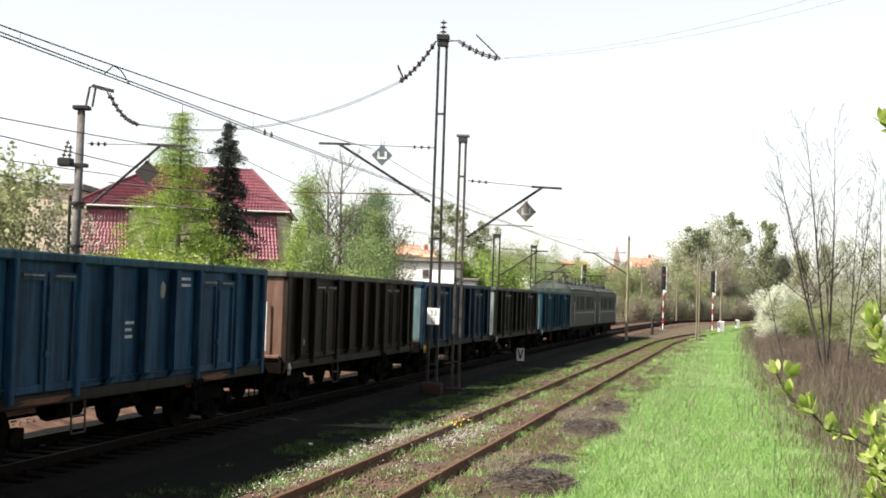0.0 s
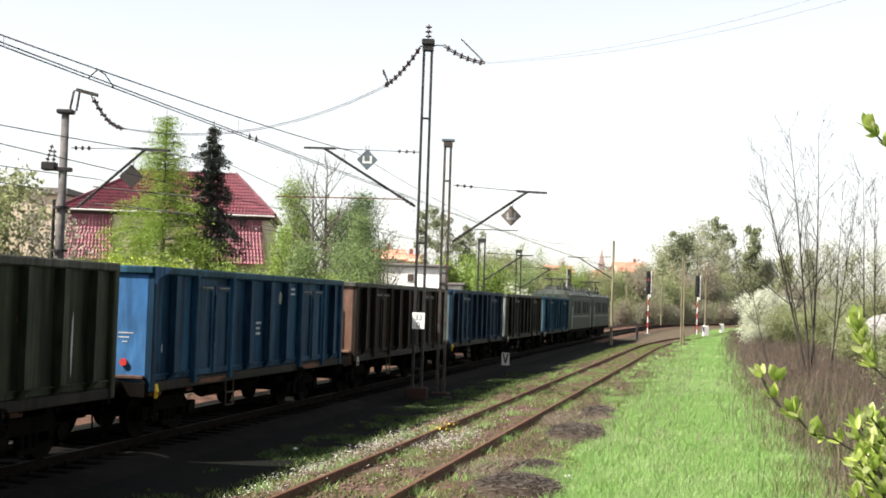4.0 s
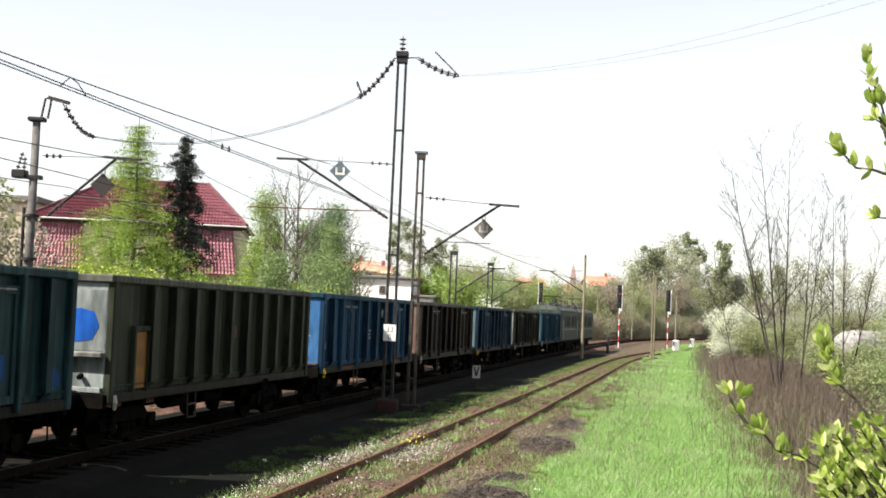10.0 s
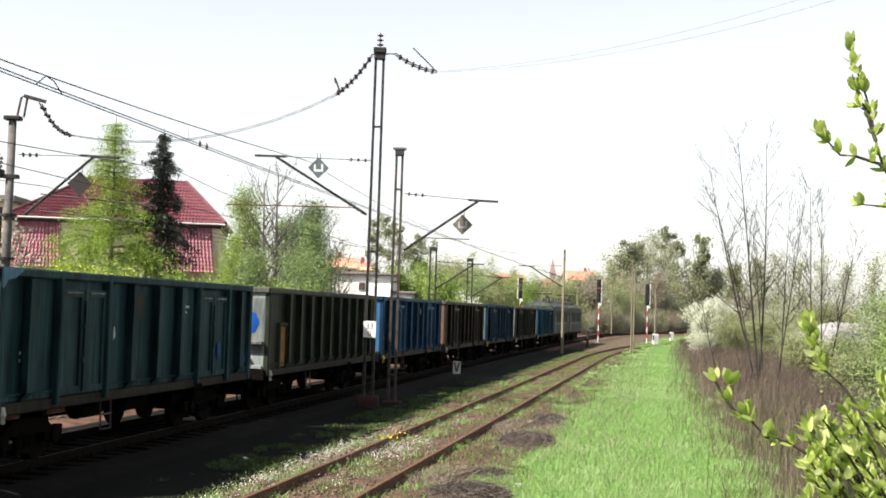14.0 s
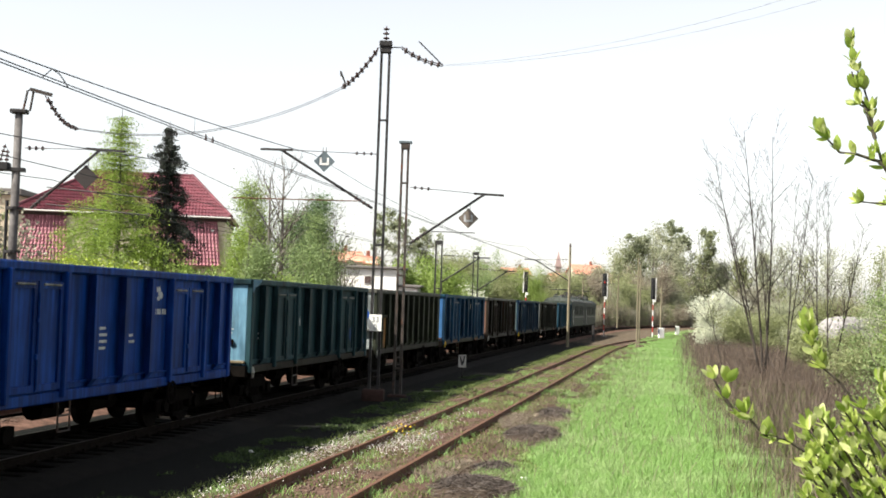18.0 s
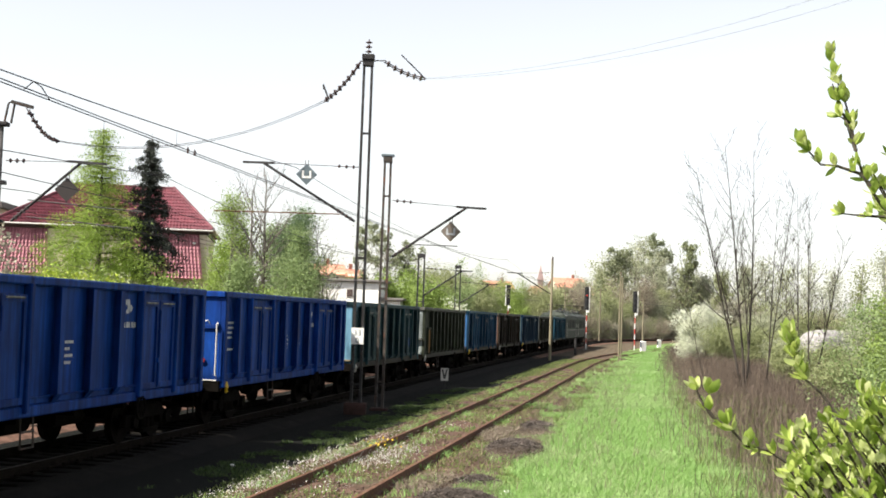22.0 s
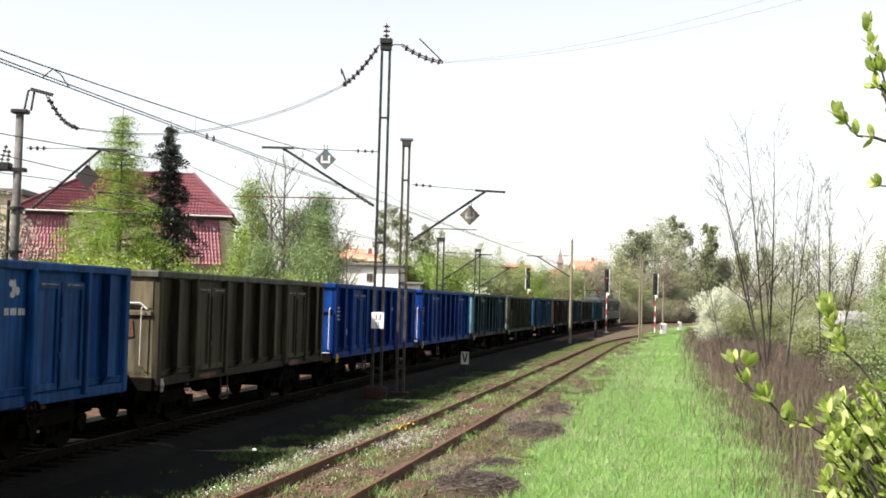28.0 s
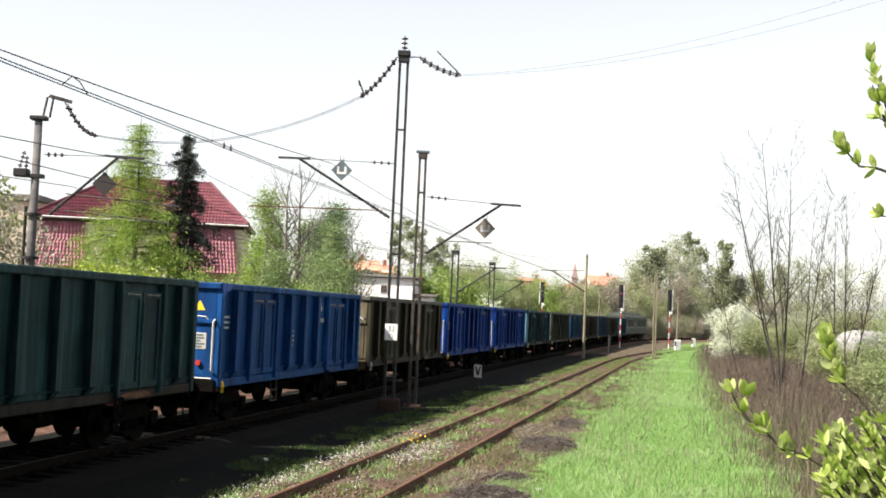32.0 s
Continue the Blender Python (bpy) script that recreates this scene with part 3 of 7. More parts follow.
def bogie(parent, y):
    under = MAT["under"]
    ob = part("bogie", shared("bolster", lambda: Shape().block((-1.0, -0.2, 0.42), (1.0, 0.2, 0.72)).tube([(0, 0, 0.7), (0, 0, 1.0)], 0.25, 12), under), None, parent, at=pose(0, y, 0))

    def side_frame():
        sh = Shape().block((-0.07, -1.28, 0.36), (0.07, -0.62, 0.60)).block((-0.07, 0.62, 0.36), (0.07, 1.28, 0.60))
        sh.add([(-0.08, -0.95, 0.52), (0.08, -0.95, 0.52), (0.08, 0.95, 0.52), (-0.08, 0.95, 0.52), (-0.08, -0.6, 0.78), (0.08, -0.6, 0.78), (0.08, 0.6, 0.78), (-0.08, 0.6, 0.78)],
               [(0, 3, 2, 1), (4, 5, 6, 7), (0, 1, 5, 4), (1, 2, 6, 5), (2, 3, 7, 6), (3, 0, 4, 7)])
        return sh.block((-0.1, -0.42, 0.20), (0.1, 0.42, 0.29))
    for x in (-1.02, 1.02):
        part("side_frame", shared("side_frame", side_frame, under), None, ob, at=pose(x, 0, 0))
        for u in (-0.22, 0, 0.22):
            part("spring", shared("spring", lambda: Shape().tube([(0, 0, 0.28), (0, 0, 0.34), (0, 0, 0.40), (0, 0, 0.46), (0, 0, 0.56)], [0.085, 0.075, 0.088, 0.075, 0.085], 8), under), None, ob, at=pose(x, u, 0))
        for u in (-0.9, 0.9):
            part("axle_box", shared("axle_box", lambda: Shape().tube([(-0.14, 0, 0.46), (0.14, 0, 0.46)], 0.14, 10), under), None, ob, at=pose(x, u, 0))
    for u in (-0.9, 0.9):
        wheelset(ob, u)
    return ob


def buffer_shape(sign, x):
    sh = Shape()
    if True:
        sh.tube([(x, sign * (YF + 0.0), 1.06), (x, sign * (YF + 0.36), 1.06)], [0.13, 0.11], 12)
        sh.tube([(x, sign * (YF + 0.36), 1.06), (x, sign * (YF + 0.58), 1.06)], 0.075, 10)
        sh.tube([(x, sign * (YF + 0.56), 1.06), (x, sign * (YF + 0.61), 1.06)], [0.23, 0.20], 16)
    return sh


def goods_wagon(name, label, side, end, rim, kind="doors", markings=(), extra=""):
    """An open coal wagon with its front towards +y; the wall that is seen is on +x."""
    w = thing(name, label, "freight wagon", "wagons of the coal train")
    p = PAINT[side]
    body = Shape().block((-HALF, -YF, SILL + 0.14), (HALF, YF, SILL + 0.24))
    part("floor", body, p, w)
    walls = lambda x: Shape().block((x - 0.03, -YF + 0.03, SILL + 0.02), (x + 0.03, YF - 0.03, TOPZ - 0.05), 0.01)
    for x in (-HALF + 0.06, HALF - 0.06):
        part("side_wall", shared("side_wall%+.1f" % x, lambda: walls(x), p), None, w)
    part("inner_dirt", Shape().box((-HALF + 0.12, -YF + 0.1, SILL + 0.245), (HALF - 0.12, YF - 0.1, SILL + 0.27)), "ballast", w)
    for x in (-1, 1):
        rim_sh = Shape()
        a, b = sorted((x * (HALF - 0.10), x * (HALF + 0.07)))
        rim_sh.block((a, -YF - 0.02, TOPZ - 0.15), (b, YF + 0.02, TOPZ), 0.025)
        part("top_rim", rim_sh, PAINT[rim], w)
        sill = Shape()
        a, b = sorted((x * (HALF - 0.08), x * (HALF + 0.04)))
        sill.block((a, -YF, SILL - 0.06), (b, YF, SILL + 0.13), 0.02)
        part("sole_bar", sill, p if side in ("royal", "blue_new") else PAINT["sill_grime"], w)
        lip = Shape()
        a, b = sorted((x * (HALF - 0.035), x * (HALF + 0.035)))
        lip.block((a, -YF + 0.2, SILL + 0.235), (b, YF - 0.2, SILL + 0.265), 0.006)
        part("wall_lip", lip, p, w)
    # stiffeners and doors, measured back from the front
    ribs = [0.97, 4.95, 6.2, 7.5, 11.62] if kind == "doors" else [0.9 + 1.105 * i for i in range(10)]
    rib = shared("rib" + kind, rib_shape if kind == "doors" else (lambda: rib_shape(0.19, 0.11)), p)
    for x in (-1, 1):
        base = pose(x * (HALF - 0.03), 0, 0) if x > 0 else pose(-HALF + 0.03, 0, 0, 0, 0, 180)
        for q in ribs:
            part("stiffener", rib, None, w, at=base @ pose(0, (YF - q) * x, 0))
        post = shared("corner_post", lambda: Shape().block((-0.07, -0.09, SILL - 0.05), (0.07, 0.09, TOPZ - 0.1), 0.02), p)
        for y in (-YF + 0.09, YF - 0.09):
            part("corner_post", post, None, w, at=pose(x * (HALF + 0.0), y, 0))
    if kind == "doors":
        def leaf():
            return Shape().block((0.0, -0.44, SILL + 0.16), (0.05, 0.44, TOPZ - 0.30), 0.012)

        def leaf_frame():
            ring, zs = [], (SILL + 0.165, SILL + 0.28, TOPZ - 0.43, TOPZ - 0.305)
            for x in (0.051, 0.088):
                ring += [(x, -0.435, zs[0]), (x, 0.435, zs[0]), (x, 0.435, zs[3]), (x, -0.435, zs[3]), (x, -0.33, zs[1]), (x, 0.33, zs[1]), (x, 0.33, zs[2]), (x, -0.33, zs[2])]
            fs = []
            for k in range(4):
                n = (k + 1) % 4
                fs += [(8 + k, 8 + n, 12 + n, 12 + k), (k, n, 8 + n, 8 + k), (4 + n, 4 + k, 12 + k, 12 + n), (k, 4 + k, 4 + n, n)]
            return Shape().add(ring, fs)
        jamb = lambda: Shape().block((0, -0.06, SILL + 0.02), (0.15, 0.06, TOPZ - 0.12), 0.02)
        for x in (1, -1):
            base = pose(x * (HALF - 0.03), 0, 0, 0, 0, 0 if x > 0 else 180)
            for mid in (2.83, 9.58):
                for u in (-0.46, 0.46):
                    d = part("door", shared("door", leaf, p), None, w, at=base @ pose(0, (YF - mid) * x + u, 0))
                    part("door_frame", shared("door_frame", leaf_frame, p), None, d)
                    if x > 0:
                        part("hinge_bar", shared("hinge_bar", lambda: Shape().tube([(0.10, -0.3, TOPZ - 0.36), (0.10, 0.3, TOPZ - 0.36)], 0.02, 6), PAINT["rim_grey"]), None, d)
                for u in (-0.98, 0.98):
                    part("door_post", shared("door_post", jamb, p), None, w, at=base @ pose(0, (YF - mid) * x + u, 0))
                if x > 0:
                    part("door_latch", shared("door_latch", lambda: Shape().tube([(0.11, 0, SILL + 0.2), (0.11, 0, TOPZ - 0.5)], 0.022, 6).block((0.07, -0.07, 1.7), (0.13, 0.07, 1.8)).block((0.07, -0.05, 2.3), (0.13, 0.05, 2.38)), p), None, w, at=base @ pose(0, YF - mid, 0))
    # ends
    for sgn in (-1, 1):
        e = Shape()
        a, b = sorted((sgn * (YF - 0.06), sgn * YF))
        e.block((-HALF + 0.06, a, SILL), (HALF - 0.06, b, TOPZ - 0.05), 0.01)
        # the end paint holds the sun that the side paint lacks
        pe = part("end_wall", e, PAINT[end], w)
        for z in ((2.42,) if extra in ("warning", "bars", "tan_end") else (1.2,)):
            a, b = sorted((sgn * YF, sgn * (YF + 0.05)))
            part("end_beam", Shape().block((-HALF + 0.1, a, z - 0.05), (HALF - 0.1, b, z + 0.05), 0.02), PAINT[end], pe)
        a, b = sorted((sgn * (YF - 0.1), sgn * (YF + 0.06)))
        part("end_rim", Shape().block((-HALF - 0.05, a, TOPZ - 0.15), (HALF + 0.05, b, TOPZ), 0.025), PAINT[rim], w)
        a, b = sorted((sgn * (YF - 0.1), sgn * (YF + 0.05)))
        part("headstock", Shape().block((-HALF + 0.02, a, SILL - 0.16), (HALF - 0.02, b, SILL + 0.12), 0.02), "under", w)
        for bx in (-0.875, 0.875):
            part("buffer", shared("buffer%d%d" % (sgn, bx > 0), lambda: buffer_shape(sgn, bx), MAT["under"]), None, w)
        part("coupling", shared("coupling%d" % sgn, lambda: Shape().block((-0.06, sgn * YF - 0.02, 0.92), (0.06, sgn * YF + 0.02, 1.08)).tube([(0, sgn * YF, 1.0), (0, sgn * (YF + 0.3), 0.97), (0, sgn * (YF + 0.62), 0.98)], 0.035, 6).tube([(0.35, sgn * YF, 0.9), (0.33, sgn * (YF + 0.25), 0.62), (0.2, sgn * (YF + 0.6), 0.66)], 0.025, 6), MAT["under"]), None, w)
        for x in (-1, 1) if extra in ("tan_end", "") else ():
            part("grab_rail", shared("grab_rail%d%d" % (x, sgn), lambda: Shape().tube([(x * (HALF - 0.28), sgn * (YF + 0.01), 1.35), (x * (HALF - 0.28), sgn * (YF + 0.10), 1.38), (x * (HALF - 0.28), sgn * (YF + 0.10), 2.52), (x * (HALF - 0.28), sgn * (YF + 0.01), 2.55)], 0.013, 6), MAT["handrail"]), None, w)
        for x in (-1, 1):
            part("step", shared("step%d%d" % (x, sgn), lambda: Shape().tube([(x * (HALF - 0.1), sgn * (YF - 0.15), SILL), (x * (HALF - 0.08), sgn * (YF - 0.15), 0.48), (x * (HALF - 0.08), sgn * (YF - 0.5), 0.48), (x * (HALF - 0.1), sgn * (YF - 0.5), SILL)], 0.02, 6), MAT["under"]), None, w)
    # running gear and under-frame
    fr = Shape().block((-0.35, -YF + 0.1, SILL - 0.28), (-0.15, YF - 0.1, SILL + 0.12)).block((0.15, -YF + 0.1, SILL - 0.28), (0.35, YF - 0.1, SILL + 0.12))
    for y in (-4.3, -2.2, 0, 2.2, 4.3):
        fr.block((-HALF + 0.1, y - 0.08, SILL - 0.18), (HALF - 0.1, y + 0.08, SILL + 0.12))
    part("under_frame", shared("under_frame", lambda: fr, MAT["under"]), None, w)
    part("brake_cylinder", shared("brake_cylinder", lambda: Shape().tube([(0.55, -1.4, 0.72), (0.55, -0.5, 0.72)], 0.2, 12).tube([(0.6, 0.5, 0.7), (0.6, 1.7, 0.7)], 0.17, 12).tube([(0.2, -3, 0.6), (0.2, 3, 0.6)], 0.03, 6), MAT["under"]), None, w)
    hw = Shape().disc_y((HALF + 0.10, 2.55, 0.83), 0.24, 0.04, 24, 0.20)
    for k in range(4):
        a = k * math.pi / 4
        hw.beam((HALF + 0.10, 2.55 - 0.21 * math.cos(a), 0.83 - 0.21 * math.sin(a)), (HALF + 0.10, 2.55 + 0.21 * math.cos(a), 0.83 + 0.21 * math.sin(a)), 0.025, 0.025)
    hw.tube([(0.7, 2.55, 0.83), (HALF + 0.1, 2.55, 0.83)], 0.025, 6)
    part("brake_wheel", shared("brake_wheel", lambda: hw, MAT["under"]), None, w)
    part("foot_step", shared("foot_step", lambda: Shape().tube([(HALF - 0.02, -2.3, SILL), (HALF, -2.3, 0.45), (HALF, -1.85, 0.45), (HALF - 0.02, -1.85, SILL)], 0.022, 6).tube([(HALF, -2.3, 0.72), (HALF, -1.85, 0.72)], 0.02, 6), MAT["mast_old"]), None, w)
    for y in (-4.3, 4.3):
        bogie(w, y)
    # lettering panels, not legible: short bars
    for y, z, wd, n in markings:
        bars = Shape()
        for i in range(n):
            bars.box((HALF - 0.028, y - wd / 2, z - i * 0.12), (HALF - 0.024, y + wd / 2 * random.uniform(0.1, 1.0), z - i * 0.12 + 0.05))
        part("lettering", bars, "mark", w, "faded white lettering")
    return w


def end_extra(w, kind):
    """What marks the rear end walls that face the viewer."""
    y = -YF - 0.004
    if kind == "patch":
        part("fresh_paint", Shape().add([(0.55, y - 0.008, 2.18), (0.85, y - 0.008, 2.05), (1.16, y - 0.008, 2.1), (1.28, y - 0.008, 2.35), (1.18, y - 0.008, 2.6), (0.9, y - 0.008, 2.66), (0.6, y - 0.008, 2.6)], [(0, 1, 2, 3, 4, 5, 6)]), PAINT["fresh_blue"], w, "fresh blue paint over the grey end wall")
        part("end_patch", Shape().block((0.45, y - 0.002, 1.9), (1.40, y + 0.012, 3.0), 0.01), PAINT["pale_grey"], w)
        part("end_shelf", Shape().block((0.4, y - 0.16, 1.78), (1.42, y + 0.01, 1.88), 0.02), PAINT["rim_grey"], w)
        part("hook", Shape().tube([(1.0, y - 0.02, 1.45), (1.0, y - 0.12, 1.42)], 0.05, 8), "under", w)
    if kind == "warning":
        tri = [(0.90, 2.66), (1.16, 2.66), (1.03, 2.88)]
        part("warning_triangle", Shape().add([(u, y - 0.002, z) for u, z in tri] + [(u, y + 0.02, z) for u, z in tri], [(0, 1, 2), (3, 5, 4), (0, 3, 4, 1), (1, 4, 5, 2), (2, 5, 3, 0)]), "yellow", w, "yellow warning triangle")
        part("long_handle", Shape().tube([(1.40, y - 0.01, 1.30), (1.40, y - 0.10, 1.34), (1.40, y - 0.10, 2.42), (1.40, y - 0.01, 2.46)], 0.024, 6), "handrail", w)
        pl = part("data_plate", Shape().block((0.86, y - 0.006, 1.80), (1.22, y + 0.02, 2.16), 0.01), "board_grey", w, "white plate with dark bars")
        for i in range(5):
            part("lettering", Shape().box((0.89, y - 0.012, 2.10 - i * 0.065), (0.89 + random.uniform(0.15, 0.29), y - 0.008, 2.13 - i * 0.065)), "sign_grey", pl)
        part("tail_reflector", Shape().tube([(1.06, y - 0.05, 1.5), (1.06, y + 0.02, 1.5)], 0.06, 14), "red", w)
        part("step_rail", Shape().tube([(0.7, y - 0.05, 2.54), (1.2, y - 0.05, 2.52), (1.28, y - 0.02, 2.42)], 0.016, 6), "handrail", w)
        part("low_rail", Shape().tube([(0.85, y - 0.03, 1.16), (1.38, y - 0.03, 1.16)], 0.02, 6), "handrail", w)
    if kind == "reflector":
        part("tail_reflector", Shape().tube([(1.0, y - 0.05, 1.5), (1.0, y + 0.02, 1.5)], 0.07, 14), "red", w)
    if kind == "bars":
        part("long_handle", Shape().tube([(1.36, y - 0.01, 1.22), (1.36, y - 0.09, 1.26), (1.36, y - 0.09, 2.48), (1.36, y - 0.01, 2.52)], 0.019, 6), "handrail", w)
        part("low_rail", Shape().tube([(0.7, y - 0.05, 1.14), (1.38, y - 0.05, 1.14)], 0.016, 6), "handrail", w)
        part("cross_handle", Shape().tube([(0.55, y - 0.06, 2.56), (1.12, y - 0.06, 2.56), (1.16, y - 0.02, 2.5)], 0.016, 6), "handrail", w)
        part("tail_reflector", Shape().tube([(1.0, y - 0.05, 1.62), (1.0, y + 0.02, 1.62)], 0.065, 14), "red", w)
    if kind == "streak":
        part("long_handle", Shape().tube([(1.06, y - 0.07, 1.4), (1.06, y - 0.07, 2.55)], 0.022, 6), "handrail", w)
        part("rust_patch", Shape().add([(0.5, y - 0.006, 2.95), (0.9, y - 0.006, 2.9), (1.0, y - 0.006, 2.5), (0.8, y - 0.006, 1.5), (0.55, y - 0.006, 1.6)], [(0, 1, 2, 3, 4)]), "rust_bright", w, "flaking rust-red patch")
        part("shelf", Shape().block((0.3, y - 0.1, 1.22), (1.4, y, 1.3), 0.02), PAINT["red_brown"], w)
    if kind == "tan_end":
        part("upper_panel", Shape().block((0.3, y - 0.012, 2.52), (1.40, y + 0.01, 3.05), 0.01), PAINT["pale_tan"], w)
        part("rust_patch", Shape().add([(0.75, y - 0.016, 2.25), (0.98, y - 0.016, 2.3), (1.02, y - 0.016, 1.95), (0.78, y - 0.016, 1.9)], [(0, 1, 2, 3)]), "rust_bright", w, "orange rust patch")
        part("cross_handle", Shape().tube([(0.75, y - 0.05, 2.62), (1.15, y - 0.05, 2.62), (1.3, y - 0.05, 2.5)], 0.02, 6), "handrail", w)
    if kind in ("worn_end", "reflector", "warning"):
        torn = PAINT["worn_sky"] if kind == "worn_end" else (PAINT["pale_blue"] if kind == "reflector" else PAINT["fresh_blue"])
        part("corner_gusset", Shape().add([(HALF + 0.074, y - 0.02, TOPZ - 0.01), (HALF + 0.074, y + 0.75, TOPZ - 0.01), (HALF + 0.074, y + 0.42, TOPZ - 0.17), (HALF + 0.074, y + 0.2, TOPZ - 0.2), (HALF + 0.074, y + 0.06, TOPZ - 0.34), (HALF + 0.074, y - 0.02, TOPZ - 0.3)], [(0, 1, 2, 3, 4, 5)]), torn, w, "bare worn paint on the corner")
    if kind == "worn_end":
        part("tail_reflector", Shape().tube([(1.05, y - 0.05, 1.72), (1.05, y + 0.02, 1.72)], 0.07, 14), "under", w)
        part("lettering", Shape().box((0.80, y - 0.004, 2.02), (1.10, y - 0.001, 2.05)).box((0.84, y - 0.004, 1.93), (1.06, y - 0.001, 1.955)), "mark", w, "faded white lettering")
        part("shelf", Shape().block((0.3, y - 0.08, 1.2), (1.42, y, 1.27), 0.02), PAINT["pale_tan"], w)
    hook = "yellow" if kind in ("reflector", "bars", "warning") else "board_grey"
    part("towing_hook", Shape().tube([(HALF + 0.05, y + 0.22, 1.10), (HALF + 0.09, y + 0.20, 0.98), (HALF + 0.07, y + 0.23, 0.88), (HALF + 0.04, y + 0.30, 0.86)], [0.05, 0.05, 0.04, 0.03], 7), hook, w, "painted towing hook" if hook == "yellow" else "bare steel towing hook")
    if kind == "reflector":
        part("lettering", Shape().box((0.86, y - 0.004, 2.03), (1.16, y - 0.001, 2.05)).box((0.86, y - 0.004, 1.95), (1.08, y - 0.001, 1.97)).box((0.95, y - 0.004, 1.87), (1.05, y - 0.001, 1.89)), "mark", w, "faded white lettering")
        part("shelf", Shape().block((0.3, y - 0.08, 1.2), (1.42, y, 1.27), 0.02), PAINT["red_brown"], w)
        part("low_panel", Shape().block((0.5, y - 0.03, 0.98), (1.42, y, 1.18), 0.01), PAINT["pale_tan"], w)


def side_wear(w, k, side):
    """Smears of paint, rust and chalk on the walls that are seen, wagon by wagon."""
    X = HALF - 0.026

    def blot(name, y, z, ry, rz, mat, lab, x=X, seed=0):
        rnd = random.Random(seed + k * 31)
        vs = [(x, y + math.cos(a) * ry * rnd.uniform(0.6, 1.15), z + math.sin(a) * rz * rnd.uniform(0.6, 1.15)) for a in (i * 0.524 for i in range(12))]
        part(name, Shape().add(vs, [tuple(range(12))]), mat, w, lab)
    sill = HALF + 0.043
    rnd = random.Random(k)
    for mid in (2.83, 9.58):
        if k in (2, 5, 10, 12):
            blot("rust_stain", YF - mid + rnd.uniform(-0.2, 0.2), SILL + 0.03, rnd.uniform(0.5, 0.9), 0.07, "rust_bright", "rust-brown stain", sill, int(mid))
    if k == 5:
        blot("primer_spot", 0.55, 2.75, 0.14, 0.16, PAINT["rim_grey"], "pale primer spot", HALF - 0.03 + 0.192)
        blot("rust_stain", -YF + 0.5, 1.3, 0.16, 0.2, PAINT["blue_grey"], "worn corner")
        blot("chalk_mark", -YF + 0.62, 1.75, 0.03, 0.09, "mark", "white chalk mark")
    if k == 6:
        blot("chalk_streak", YF - 1.45, 2.0, 0.035, 0.55, "mark", "white streak of spilt paint")
        blot("rust_stain", 3.2, 2.35, 0.14, 0.12, "rust_bright", "faint rust smear")
        blot("rust_stain", 0.5, 2.2, 0.12, 0.14, "rust_bright", "faint rust smear", seed=2)
    if k == 7:
        blot("paint_blot", 5.6, 1.5, 0.22, 0.2, PAINT["blue_new"], "blue paint blot", HALF + 0.075)
        blot("paint_blot", 3.9, 1.75, 0.16, 0.25, PAINT["blue_new"], "blue paint blot", HALF - 0.03 + 0.09, 3)
        blot("primer_spot", -0.6, 2.75, 0.16, 0.3, PAINT["tan"], "dull primer spot", seed=4)
        blot("chalk_mark", -2.0, 2.2, 0.05, 0.14, "mark", "white chalk mark", HALF - 0.03 + 0.09)
    if k in (8, 9, 11):
        em = Shape()
        for u, z, ry, rz in ((2.0, 2.86, 0.07, 0.13), (2.11, 2.80, 0.08, 0.07), (1.90, 2.92, 0.06, 0.06), (1.96, 2.74, 0.09, 0.05)):
            em.add([(X, u + math.cos(i * 0.785) * ry, z + math.sin(i * 0.785) * rz) for i in range(8)], [tuple(range(8))])
        part("emblem", em, "mark", w, "white painted emblem")
        word = Shape()
        for i, wd in enumerate((0.10, 0.07, 0.11, 0.06, 0.10, 0.09)):
            word.box((X - 0.001, 1.66 + i * 0.125, 2.42), (X + 0.003, 1.66 + i * 0.125 + wd, 2.53))
        part("lettering", word, "mark", w, "row of white painted bars")
    if k in (1, 3, 4, 9):
        blot("chalk_mark", rnd.uniform(-5, -4), rnd.uniform(1.5, 2.2), 0.08, 0.12, "mark", "white chalk mark")


WAGONS = [
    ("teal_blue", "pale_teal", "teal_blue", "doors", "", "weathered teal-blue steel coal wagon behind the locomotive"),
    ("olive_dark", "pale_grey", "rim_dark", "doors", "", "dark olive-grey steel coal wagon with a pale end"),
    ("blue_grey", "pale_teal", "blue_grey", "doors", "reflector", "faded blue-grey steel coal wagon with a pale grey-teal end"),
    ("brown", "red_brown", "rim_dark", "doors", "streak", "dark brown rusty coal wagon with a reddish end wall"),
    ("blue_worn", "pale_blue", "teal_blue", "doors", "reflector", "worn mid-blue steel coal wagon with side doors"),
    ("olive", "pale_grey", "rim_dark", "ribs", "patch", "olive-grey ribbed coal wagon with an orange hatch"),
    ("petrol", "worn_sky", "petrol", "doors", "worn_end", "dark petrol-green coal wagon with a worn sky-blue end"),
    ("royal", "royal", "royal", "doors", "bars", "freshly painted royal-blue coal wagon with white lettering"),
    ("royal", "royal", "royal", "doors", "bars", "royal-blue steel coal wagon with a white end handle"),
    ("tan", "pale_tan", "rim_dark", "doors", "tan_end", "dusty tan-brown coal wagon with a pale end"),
    ("blue_new", "blue_new", "blue_new", "doors", "warning", "blue coal wagon with yellow warning triangle and end plate"),
    ("petrol", "petrol", "petrol", "doors", "", "dark petrol-green coal wagon with worn side doors"),
]
